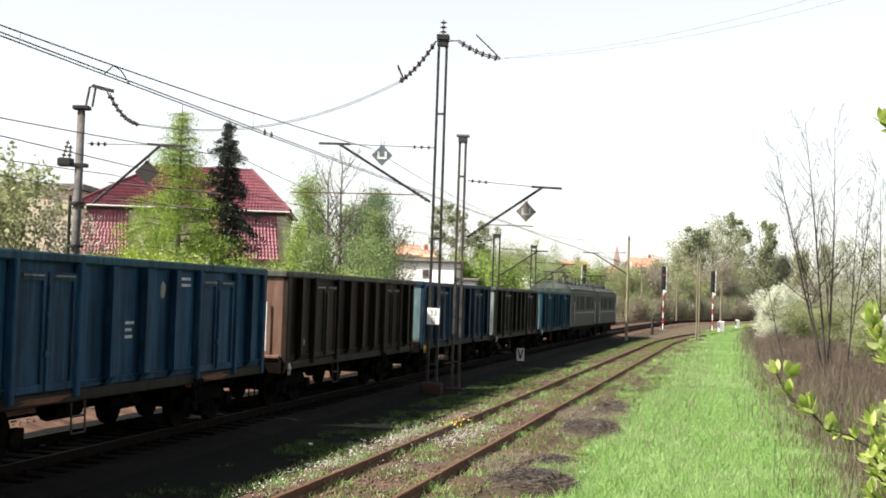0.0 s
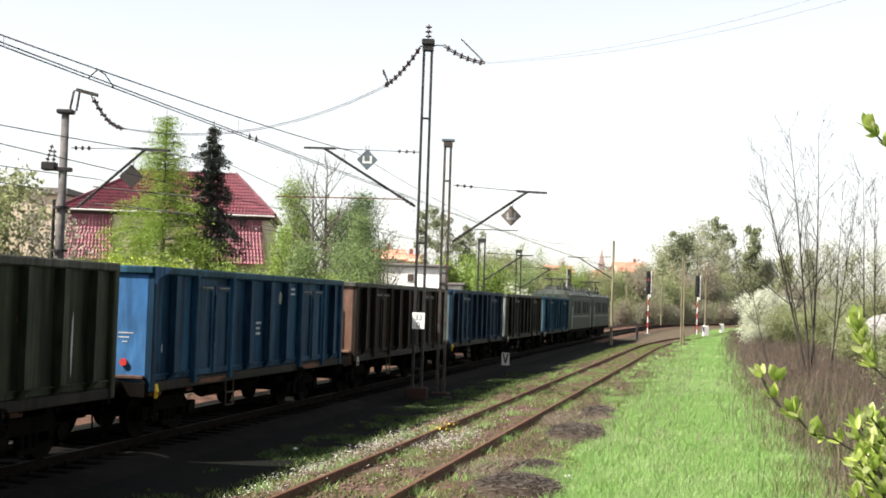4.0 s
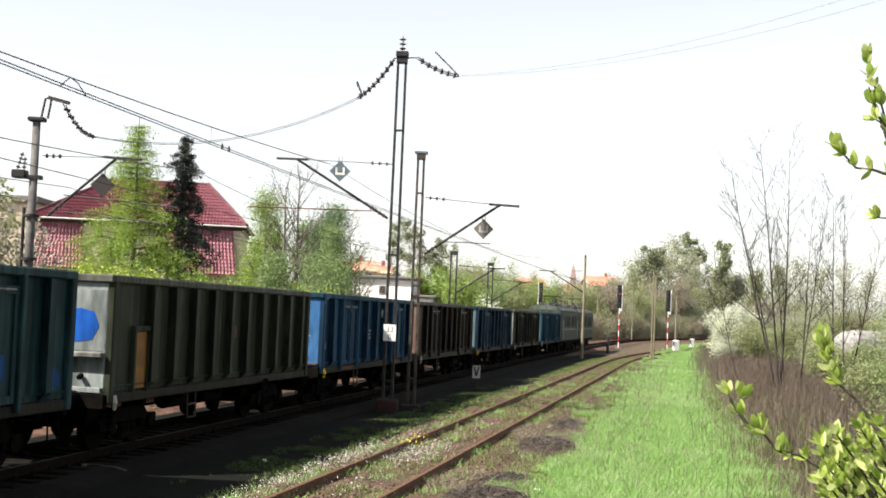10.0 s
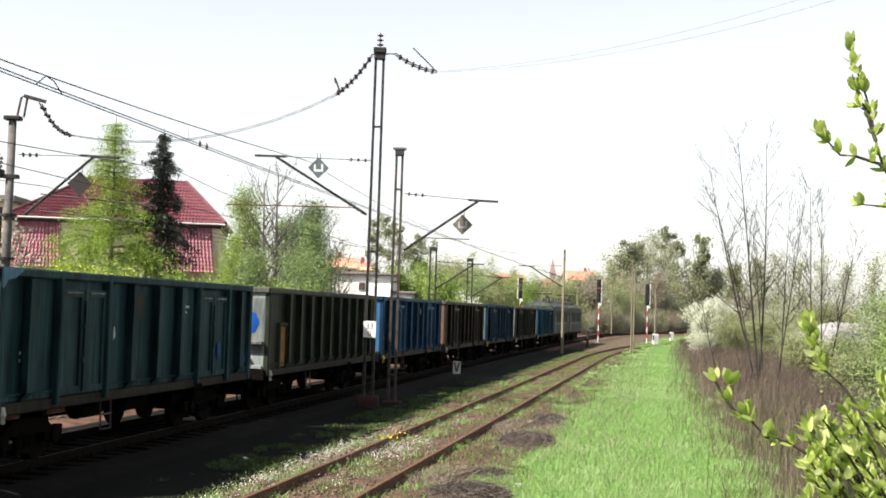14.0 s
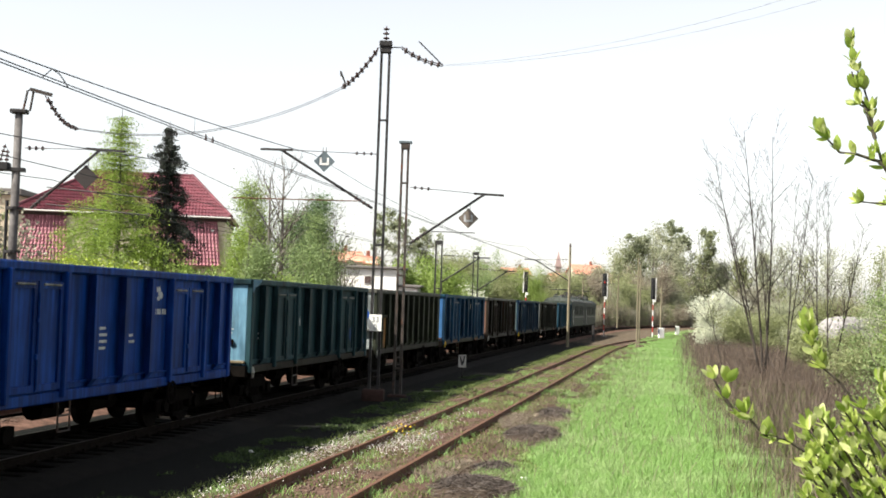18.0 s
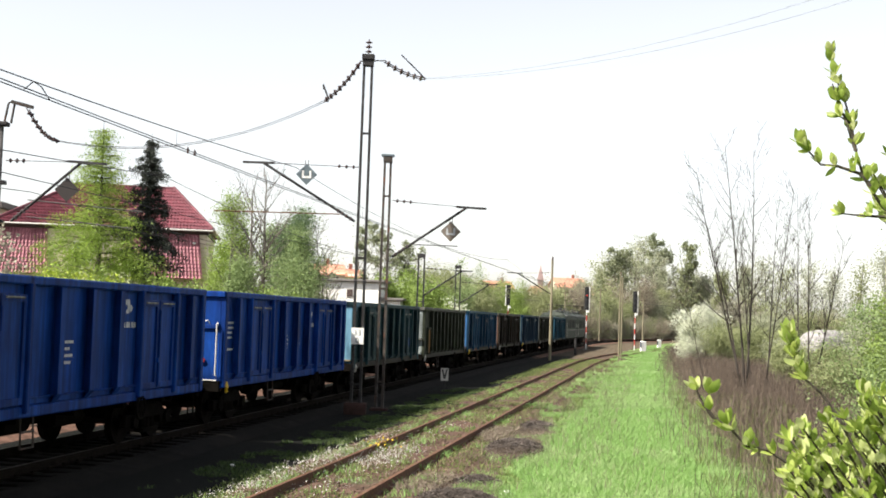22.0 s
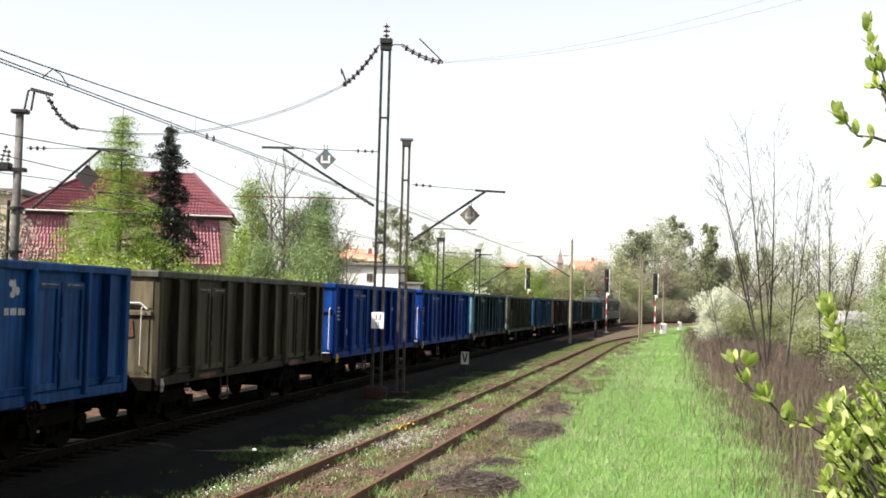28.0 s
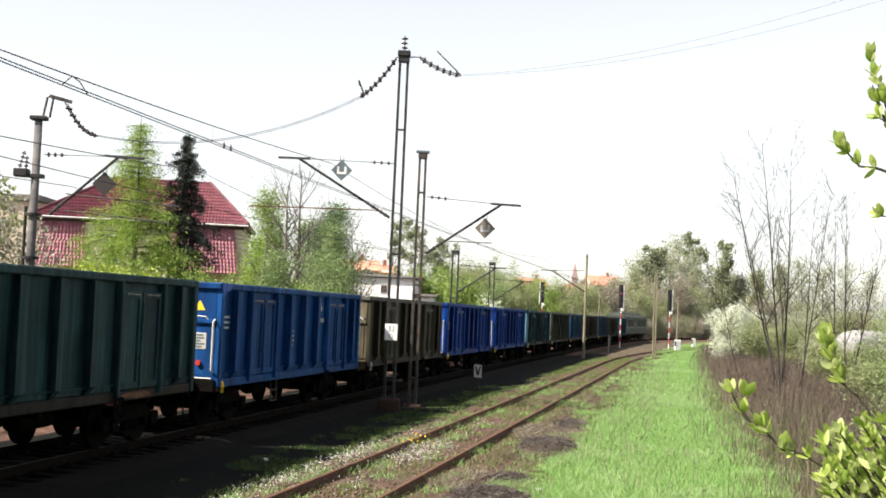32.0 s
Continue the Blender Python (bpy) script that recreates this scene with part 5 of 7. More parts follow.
        for du in ((-0.04, 0.04) if off == 0 else (0.0,)):
            con = Shape().tube([(line_at(s, off + du)[0], line_at(s, off + du)[1], zc + (0.03 if du > 0 else 0)) for s in range(-22, 286, 7)], [0.0125 if s < 38 else 0.012 for s in range(-22, 286, 7)], 4, False)
            part("contact_wire", con, "wire", ol)
    # farther poles on the far side
    for rx, top, y in ((0.0404, 0.0488, 76.0), (0.0692, 0.0410, 97.0)):
        fm = batten_mast("catenary_mast", "far laced steel catenary mast beyond the train", rx * y, y, EYE[2] + top * y, 0.2, turn=-12)
        f = Vector((rx * y + 0.2, y, EYE[2] + (top - 0.020) * y - 0.9))
        bracket_arm("bracket_arm", "far slanting catenary bracket", f, f + Vector((2.2, -0.4, 1.5)), f + Vector((2.8, -0.4, 1.5)), f + Vector((0, 0, 1.6)))
    y3 = 104.0
    p3 = thing("catenary_pole", "slim brown pole with a bracket beside the siding", "catenary mast", at=pose(0.1426 * y3, y3, 0))
    part("shaft", Shape().tube([(0, 0, -0.3), (0, 0, EYE[2] + 0.0479 * y3)], [0.12, 0.085], 10), "pole_wood", p3)
    part("insulator_cap", Shape().tube([(0, 0, EYE[2] + 0.0479 * y3), (0, 0, EYE[2] + 0.0479 * y3 + 0.3)], [0.1, 0.06], 8), "insulator", p3)
    f = Vector((0.1417 * y3, y3, EYE[2] + 0.0215 * y3))
    bracket_arm("bracket_arm", "bracket on the slim pole", f, ray_at(0.1153, 0.0369, y3), ray_at(0.107, 0.0370, y3), Vector((0.141 * y3, y3, EYE[2] + 0.038 * y3)))
    for rx, top, y, lab in ((0.1975, 0.0410, 104.6, "weathered double wooden post in the grass"),):
        for u in (-0.09, 0.09):
            pp = thing("wooden_pole", lab, "pole", "pair of poles", at=pose(rx * y + u, y, 0))
            part("shaft", Shape().tube([(0, 0, -0.3), (0, 0, EYE[2] + (top if u < 0 else top - 0.004) * y)], [0.07, 0.055], 8), "pole_wood", pp)
    for rx, top, y in ((0.1535, 0.0245, 205.0), (0.181, 0.027, 215.0), (0.2152, 0.0205, 178.0), (0.196, 0.012, 240.0), (0.168, 0.02, 230.0)):
        pp = thing("distant_pole", "thin grey line-side pole far along the railway", "pole", "far line-side poles", at=pose(rx * y, y, 0))
        part("shaft", Shape().tube([(0, 0, -0.3), (0, 0, EYE[2] + top * y)], [0.14, 0.09], 8), "pole_wood", pp)
        part("crossarm", Shape().beam((-0.7, 0, EYE[2] + top * y - 0.3), (0.5, 0, EYE[2] + top * y - 0.25), 0.07, 0.07), "mast_old", pp)


def colour_signal(label, rx, top, headb, y, foot, lit=None, mirrored=False):
    """A colour-light signal: striped post, black backboard with hooded lenses, a white edge strip."""
    z1, z0 = EYE[2] + top * y, EYE[2] + headb * y
    s = thing("colour_light_signal", label, "railway signal", "colour-light signals", at=pose(rx * y, y, 0))
    k = -1 if mirrored else 1
    n, zz = 7, foot
    hh = (z0 - foot) / n
    for i in range(n):
        part("post_band", Shape().tube([(0, 0, foot + i * hh), (0, 0, foot + (i + 1) * hh)], 0.05, 10), "white" if i % 2 == 0 else "red", s)
    bd = part("backboard", Shape().block((-0.30, -0.05, z0), (0.22, 0.10, z1), 0.06), "black", s)
    part("edge_strip", Shape().box((0.225 if k > 0 else -0.40, -0.06, z0 - 0.1), (0.33 if k > 0 else -0.305, 0.0, z1)), "white", s)
    part("lower_plate", Shape().block((-0.06, -0.07, z0 - 0.34), (0.30, -0.02, z0 - 0.06)), "white", s)
    for i in range(4):
        z = z1 - (i + 0.6) * (z1 - z0) / 4.2
        part("hood", Shape().tube([(-0.04, -0.05, z), (-0.04, -0.26, z - 0.01)], [0.15, 0.13], 12, False), "black", bd)
        part("lens", Shape().tube([(-0.04, -0.06, z), (-0.04, -0.075, z)], 0.11, 14), "lamp_red" if lit == i else "lens_dark", bd)
    part("footing", Shape().block((-0.3, -0.3, foot - 0.5), (0.3, 0.3, foot + 0.05), 0.03), "concrete", s)
    part("ladder", Shape().tube([(0.15, 0.2, foot), (0.15, 0.2, z1)], 0.02, 5).tube([(-0.15, 0.2, foot), (-0.15, 0.2, z1)], 0.02, 5), "mast", s)


def build_signals():
    colour_signal("colour-light signal on a red and white post by the siding", 0.1706, 0.0282, 0.0103, 150.0, -0.25, lit=1)
    colour_signal("colour-light signal with black board beside the path", 0.2088, 0.0260, 0.0094, 150.0, -0.25)
    colour_signal("colour-light signal standing beyond the train", 0.1090, 0.0274, 0.0115, 162.0, -0.25, mirrored=True)
    y = 55.5
    v = thing("marker_board", "small white board with a black V on a low post", "railway sign", at=pose(0.0613 * y, y, 0, 0, 0, -10))
    zc = EYE[2] - 0.0435 * y
    part("board", Shape().block((-0.165, -0.015, zc - 0.27), (0.165, 0.015, zc + 0.27), 0.006), "board_grey", v)
    vs = Shape()
    for k in (-1, 1):
        vs.add([(k * 0.135, -0.02, zc + 0.22), (k * 0.07, -0.02, zc + 0.22), (0, -0.02, zc - 0.04), (0, -0.02, zc - 0.18), (k * 0.04, -0.02, zc - 0.18)], [(0, 1, 2, 3, 4)])
    part("mark", vs, "black", v, "black V")
    part("post", Shape().tube([(0, 0.03, -0.5), (0, 0.03, zc + 0.1)], 0.03, 8), "mast", v)
    for rx, y, h, w, col in ((0.2157, 140.0, 1.35, 0.32, "white"), (0.2283, 165.0, 1.3, 0.26, "white")):
        wp = thing("marker_post", "short white-painted concrete marker post", "marker post", "white marker posts", at=pose(rx * y, y, 0, 0, 0, 15))
        part("post", Shape().block((-w, -w * 0.5, -0.4), (w, w * 0.5, h - 0.3), 0.05), col, wp)
        part("face_plate", Shape().box((-w - 0.12, -w * 0.5 - 0.02, h - 1.0), (-w + 0.02, -w * 0.5 - 0.005, h - 0.4)), PAINT["blue_new"] if rx < 0.22 else MAT["sign_grey"], wp)
    pt = thing("short_post", "dark stump of a post beside the bend", "post", at=pose(0.1625 * 125, 125, 0))
    part("post", Shape().tube([(0, 0, -0.4), (0, 0, 1.3)], [0.14, 0.12], 8), "mast", pt)


# ---- vegetation ----
MAT.update({
    "bark": surface("bark", (0.035, 0.028, 0.022), (0.10, 0.085, 0.07), 5.0, 0.9, 0, 0.6, stretch=(1, 1, 0.25)),
    "bark_grey": surface("bark_grey", (0.07, 0.06, 0.05), (0.18, 0.16, 0.14), 5.0, 0.9, 0, 0.5, stretch=(1, 1, 0.25)),
    "leaf_larch": leafy("leaf_larch", (0.13, 0.21, 0.03), (0.31, 0.42, 0.085), 0.42),
    "leaf_spruce": leafy("leaf_spruce", (0.018, 0.026, 0.022), (0.052, 0.058, 0.046), 0.05),
    "leaf_yellow": leafy("leaf_yellow", (0.25, 0.33, 0.035), (0.42, 0.50, 0.085), 0.4),
    "leaf_birch": leafy("leaf_birch", (0.13, 0.19, 0.075), (0.26, 0.34, 0.14), 0.35),
    "leaf_spring": leafy("leaf_spring", (0.13, 0.20, 0.04), (0.27, 0.36, 0.095), 0.35),
    "leaf_olive": leafy("leaf_olive", (0.19, 0.215, 0.10), (0.32, 0.35, 0.18), 0.4),
    "leaf_grey": leafy("leaf_grey", (0.19, 0.18, 0.135), (0.32, 0.31, 0.24), 0.35),
    # leaf_far: distance haze put into a paler, greyer green
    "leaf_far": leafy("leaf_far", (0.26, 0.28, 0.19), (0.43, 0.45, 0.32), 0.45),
    "leaf_bluegreen": leafy("leaf_bluegreen", (0.09, 0.15, 0.075), (0.20, 0.28, 0.13), 0.3),
    "brush": leafy("brush", (0.03, 0.025, 0.023), (0.14, 0.115, 0.10), 0.0),
    "bark_dark": surface("bark_dark", (0.018, 0.014, 0.012), (0.05, 0.04, 0.034), 5.0, 0.9, 0, 0.5, stretch=(1, 1, 0.25)),
    "leaf_mistletoe": leafy("leaf_mistletoe", (0.13, 0.155, 0.09), (0.27, 0.30, 0.18), 0.3),
    "blossom": leafy("blossom", (0.46, 0.49, 0.38), (0.76, 0.77, 0.66), 0.5),
    "grass": leafy("grass", (0.19, 0.33, 0.085), (0.315, 0.48, 0.185), 0.5),
    "grass_pale": leafy("grass_pale", (0.235, 0.365, 0.125), (0.37, 0.51, 0.225), 0.5),
    "weed": leafy("weed", (0.065, 0.10, 0.025), (0.21, 0.26, 0.085), 0.3),
    "straw": leafy("straw", (0.08, 0.065, 0.05), (0.26, 0.21, 0.16), 0.2),
    "bramble": leafy("bramble", (0.030, 0.023, 0.019), (0.18, 0.135, 0.105), 0.0),
    "leaf_brown": leafy("leaf_brown", (0.17, 0.145, 0.11), (0.33, 0.29, 0.22), 0.3),
    # a darker weed green, with the train's shade painted into the leaves
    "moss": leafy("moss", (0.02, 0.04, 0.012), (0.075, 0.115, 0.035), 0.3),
    "petal_white": leafy("petal_white", (0.5, 0.48, 0.46), (0.8, 0.78, 0.76), 0.3),
    "petal_yellow": leafy("petal_yellow", (0.7, 0.5, 0.02), (0.85, 0.65, 0.04), 0.2),
})
RNG = np.random.default_rng(7)


def cards(points, size, spread=0.4, flat=0.0, long=1.5):
    """Small pointed leaves, each a folded pair of triangles, at the given places."""
    n = len(points)
    p = np.asarray(points, float)
    a = RNG.normal(size=(n, 3))
    a[:, 2] *= 1 - flat
    a /= np.linalg.norm(a, axis=1)[:, None] + 1e-9
    b = np.cross(a, RNG.normal(size=(n, 3)))
    b /= np.linalg.norm(b, axis=1)[:, None] + 1e-9
    c = np.cross(a, b)
    s = size * RNG.uniform(1 - spread, 1 + spread, n)[:, None]
    verts = np.stack([p - a * s * long / 2, p + b * s * 0.5 + c * s * 0.12, p + a * s * long / 2, p - b * s * 0.5 + c * s * 0.12], 1).reshape(-1, 3)
    k = np.arange(n)[:, None] * 4
    return verts, k + np.array([[0, 1, 2, 3]])


def heap_mesh(name, verts, faces, mat):
    """One mesh of many small faces; faces is an array of equal faces, or (corners, sizes)."""
    me = bpy.data.meshes.new(name)
    v = np.asarray(verts, np.float32).reshape(-1, 3)
    if isinstance(faces, tuple):
        flat, sizes = faces
    else:
        f = np.asarray(faces, np.int32)
        flat, sizes = f.ravel(), np.full(len(f), f.shape[1] if f.ndim > 1 else 3)
    me.vertices.add(len(v))
    me.vertices.foreach_set("co", v.ravel())
    me.loops.add(len(flat))
    me.loops.foreach_set("vertex_index", np.asarray(flat, np.int32))
    me.polygons.add(len(sizes))
    me.polygons.foreach_set("loop_start", np.concatenate([[0], np.cumsum(sizes)[:-1]]).astype(np.int32) if len(sizes) else np.zeros(0, np.int32))
    me.update(calc_edges=True)
    me.materials.append(MAT[mat] if isinstance(mat, str) else mat)
    return me


def grow(shape, tips, start, way, length, r, level, spec, rnd):
    """Grow a limb and its side limbs. tips gathers points along the thin twigs."""
    steps = 5 if level == 0 else 4
    p, d, pts, rs = Vector(start), Vector(way).normalized(), [Vector(start)], [r]
    for i in range(steps):
        wob = spec["wobble"] * (0.4 if level == 0 else 1.0)
        d = (d + Vector((rnd.gauss(0, wob), rnd.gauss(0, wob), rnd.gauss(0, wob * 0.6) + spec["lift"][min(level, 2)] * 0.12))).normalized()
        p = p + d * (length / steps)
        pts.append(p.copy())
        rs.append(max(r * (1 - (i + 1) / steps * 0.85), spec.get("thin", 0.004)))
    shape.tube(pts, rs, 6 if level == 0 else (4 if level == 1 else 3), False)
    if level >= spec["levels"]:
        for i in range(1, len(pts)):
            tips.append((pts[i], length))
        return
    n = spec["kids"][level]
    for k in range(n):
        f = spec["bare"][min(level, 1)] + (1 - spec["bare"][min(level, 1)]) * (k + rnd.random()) / n
        f = min(f, 0.985)
        i = min(int(f * steps), steps - 1)
        q = pts[i].lerp(pts[i + 1], f * steps - i)
        ax = (pts[i + 1] - pts[i]).normalized()
        side = ax.cross(Vector((rnd.gauss(0, 1), rnd.gauss(0, 1), rnd.gauss(0, 1)))).normalized()
        ang = radians(rnd.uniform(*spec["angle"][min(level, len(spec["angle"]) - 1)]))
        w = ax * math.cos(ang) + side * math.sin(ang)
        taper = spec["shape"](f) if level == 0 else (1 - 0.5 * f)
        grow(shape, tips, q, w, length * spec["ratio"][min(level, 1)] * taper * rnd.uniform(0.75, 1.2), rs[i] * 0.55, level + 1, spec, rnd)
    if level > 0:
        tips.append((pts[-1], length))


ROUND = dict(levels=2, kids=[16, 7], angle=[(35, 70), (30, 65)], ratio=[0.42, 0.5], bare=[0.22, 0.25], wobble=0.10, lift=[0.5, 1.2, 0.4], shape=lambda f: 1.15 - 0.75 * abs(f - 0.45))
SLIM = dict(levels=2, kids=[20, 7], angle=[(30, 55), (25, 55)], ratio=[0.26, 0.5], bare=[0.15, 0.2], wobble=0.08, lift=[0.5, 1.5, 0.5], shape=lambda f: 1.25 - 0.9 * f)
LARCH = dict(levels=2, kids=[34, 8], angle=[(70, 100), (35, 70)], ratio=[0.26, 0.45], bare=[0.08, 0.15], wobble=0.08, lift=[0.6, 0.2, -0.3], shape=lambda f: 1.35 - 1.2 * f)
BARE = dict(levels=2, kids=[11, 5], angle=[(22, 45), (22, 50)], ratio=[0.34, 0.55], bare=[0.25, 0.25], wobble=0.06, lift=[0.4, 1.2, 0.8], shape=lambda f: 1.15 - 0.7 * f)
TWIGGY = dict(levels=2, kids=[18, 9], angle=[(25, 55), (25, 60)], ratio=[0.38, 0.5], bare=[0.22, 0.15], wobble=0.09, lift=[0.4, 1.0, 0.5], thin=0.009, shape=lambda f: 1.15 - 0.75 * f)
SHRUB = dict(levels=2, kids=[9, 6], angle=[(20, 60), (25, 60)], ratio=[0.5, 0.55], bare=[0.1, 0.15], wobble=0.12, lift=[0.3, 0.6, 0.3], shape=lambda f: 1.0)


def tree(name, label, base, height, spec, leaf, size, per_tip, spread, bark="bark", trunk=None, seed=1, stems=1, lean=0.0, category="tree", group="", clumps=None):
    """A tree: tapered trunk and limbs as one part, the crown of single leaves as another."""
    rnd = random.Random(seed)
    t = thing(name, label, category, group, at=pose(*base))
    wood, tips = Shape(), []
    for k in range(stems):
        a = rnd.uniform(0, 6.28)
        w = Vector((math.cos(a) * lean, math.sin(a) * lean, 1))
        off = Vector((math.cos(a), math.sin(a), 0)) * (0.12 * height * 0.1 if stems > 1 else 0)
        grow(wood, tips, off + Vector((0, 0, -0.3)), w, height * (rnd.uniform(0.75, 1.0) if stems > 1 else 1.0), trunk or height * 0.016, 0, spec, rnd)
    part("trunk", wood, bark, t)
    if leaf and per_tip:
        pts = []
        for p, l in tips:
            n = per_tip if per_tip >= 1 else (1 if rnd.random() < per_tip else 0)
            for _ in range(int(n)):
                pts.append((p.x + rnd.gauss(0, spread), p.y + rnd.gauss(0, spread), max(p.z + rnd.gauss(0, spread * 0.8), 0.05)))
        v, f = cards(pts, size)
        tagged(part("crown", heap_mesh("crown", v, f, leaf), None, t), kind="stuff")
    if clumps:
        n, rad, mat = clumps
        for p, l in rnd.sample(tips, min(n, len(tips))):
            q = RNG.normal(size=(90, 3))
            q = q / np.linalg.norm(q, axis=1)[:, None] * (RNG.uniform(0.2, 1, 90) ** 0.5)[:, None] * rad * rnd.uniform(0.7, 1.3)
            v, f = cards(q + np.array(p), size * 1.1)
            tagged(part("mistletoe", heap_mesh("mistletoe", v, f, mat), None, t), kind="stuff")
    return t


def conifer(name, label, base, height, width, seed, leaf, size, step=0.028, count=26, droop=0.28, rough=0.2, whorl=7, power=0.8, low=0.10, long=2.4, thin=0.3, fuzz=0.10, hang=0.34, waist=0.0):
    """A conifer: whorls of drooping boughs round a straight stem, set with needle sprays; rough makes the outline uneven, waist a thin spire above a full foot."""
    rnd, gen = random.Random(seed), np.random.default_rng(seed)
    t = thing(name, label, "tree", at=pose(*base))
    wood, heap = Shape(), []
    wood.tube([(0, 0, -0.3), (0.05, 0, height * 0.5), (0, 0.03, height)], [height * 0.016, height * 0.009, 0.01], 7)
    z = height * low
    while z < height * 0.985:
        f = z / height
        for k in range(whorl):
            ln = width * (1.02 - f) ** power * rnd.uniform(1 - 2.2 * rough, 1 + rough)
            if waist:
                ln *= 1 - waist / (1 + math.exp(-(f - 0.66) * 22))
            a = rnd.uniform(0, 6.28)
            e = Vector((math.cos(a) * ln, math.sin(a) * ln, z - ln * droop * rnd.uniform(0.5, 1.5) + 0.1))
            root = Vector((0, 0, z))
            mid = root.lerp(e, 0.55) + Vector((0, 0, 0.10 * ln))
            wood.tube([root, mid, e], [0.025, 0.015, 0.006], 3, False)
            n = int(count * (0.4 + ln / width) * (1.25 - thin * f))
            u = np.maximum(0.12, gen.random(n) ** 0.5)[:, None]
            r_, m_, e_ = np.array(root), np.array(mid), np.array(e)
            q = np.where(u < 0.55, r_ + (m_ - r_) * u / 0.55, m_ + (e_ - m_) * (u - 0.55) / 0.45)
            q += gen.normal(size=(n, 3)) * np.array([fuzz, fuzz, 0.05])
            q[:, 2] += 0.02 - (gen.random(n) ** 2 * hang * (0.4 + u[:, 0]))
            heap.append(q)
        z += height * step * rnd.uniform(0.7, 1.3)
    part("trunk", wood, "bark", t)
    v, f = cards(np.concatenate(heap), size, 0.4, -0.6 if hang > 0.4 else 0.2, long)
    tagged(part("needles", heap_mesh("needles", v, f, leaf), None, t), kind="stuff")


def at_ray(rx, y, z=-0.3):
    return (rx * y, y, z)


def build_trees():
    # behind the train, before the red house
    conifer("larch", "light green larch in fresh spring needles behind the train", at_ray(-0.2075, 57), 11.2, 5.0, 3, "leaf_larch", 0.030, 0.024, 420, 0.12, 0.30, 7, 0.85, 0.05, 4.2, 0.95, 0.22, 0.8, 0.28)
    conifer("larch", "second fresh green larch leaning against its neighbour", at_ray(-0.224, 58.5), 5.8, 1.8, 9, "leaf_larch", 0.030, 0.036, 190, 0.2, 0.42, 6, 0.55, 0.05, 4.2, 0.6, 0.22, 0.7)
    conifer("larch", "young larch with bright needles", at_ray(-0.189, 56), 6.0, 1.6, 14, "leaf_larch", 0.030, 0.036, 190, 0.2, 0.42, 6, 0.55, 0.05, 4.2, 0.6, 0.22, 0.7)
    conifer("spruce", "dark brownish-green spruce in front of the red roof", at_ray(-0.1705, 58), 10.9, 2.9, 5, "leaf_spruce", 0.036, 0.028, 230, 0.20, 0.33, 7, 0.80, 0.10, 4.0, 0.2, 0.06)
    for i, (rx, y, h, leaf) in enumerate(((-0.248, 52, 3.2, "leaf_yellow"), (-0.232, 51, 3.35, "leaf_yellow"), (-0.216, 51, 3.35, "leaf_yellow"), (-0.200, 51.5, 3.25, "leaf_yellow"), (-0.185, 52, 3.4, "leaf_spring"), (-0.163, 54, 3.8, "leaf_olive"), (-0.145, 55, 3.5, "leaf_spring"),
                                          (-0.12, 60, 3.4, "leaf_spring"), (-0.27, 53, 3.2, "leaf_olive"), (-0.095, 62, 3.5, "leaf_spring"))):
        tree("bush", "bright green spring bush showing over the wagons" if leaf == "leaf_spring" else "yellow-green hedge bush showing over the wagons" if leaf == "leaf_yellow" else "olive-green bush showing over the wagons", at_ray(rx, y), h, SHRUB, leaf, 0.075, 20, 0.24, seed=30 + i, stems=5, lean=0.55, category="bush", group="bushes behind the train")
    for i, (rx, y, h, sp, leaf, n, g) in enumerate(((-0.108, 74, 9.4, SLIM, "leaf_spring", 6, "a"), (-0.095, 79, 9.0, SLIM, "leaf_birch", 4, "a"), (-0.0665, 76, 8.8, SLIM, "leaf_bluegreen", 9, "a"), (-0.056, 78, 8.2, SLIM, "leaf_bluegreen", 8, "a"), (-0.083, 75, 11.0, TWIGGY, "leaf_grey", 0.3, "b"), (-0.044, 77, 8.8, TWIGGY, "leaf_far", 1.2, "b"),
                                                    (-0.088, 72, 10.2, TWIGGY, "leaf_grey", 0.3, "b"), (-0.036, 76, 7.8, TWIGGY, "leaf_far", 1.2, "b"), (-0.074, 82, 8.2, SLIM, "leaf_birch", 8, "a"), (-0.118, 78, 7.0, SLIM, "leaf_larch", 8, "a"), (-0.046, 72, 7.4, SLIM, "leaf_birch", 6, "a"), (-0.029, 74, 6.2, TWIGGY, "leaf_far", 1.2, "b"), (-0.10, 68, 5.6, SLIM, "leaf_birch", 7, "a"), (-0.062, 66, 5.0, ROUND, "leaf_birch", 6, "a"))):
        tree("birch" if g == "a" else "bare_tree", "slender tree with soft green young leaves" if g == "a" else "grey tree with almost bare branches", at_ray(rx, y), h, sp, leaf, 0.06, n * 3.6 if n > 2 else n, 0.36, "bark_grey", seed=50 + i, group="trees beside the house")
    for i, (rx, y, h, n, leaf) in enumerate(((-0.352, 62, 7.4, 3, "leaf_olive"), (-0.328, 60, 7.2, 4, "leaf_olive"), (-0.308, 64, 6.3, 2, "leaf_grey"), (-0.372, 60, 7.0, 4, "leaf_olive"), (-0.29, 70, 6.0, 2, "leaf_grey"))):
        tree("fruit_tree", "olive-grey garden tree just coming into leaf", at_ray(rx, y), h, ROUND, leaf, 0.15, n, 0.25, "bark_grey", seed=70 + i, group="garden trees")
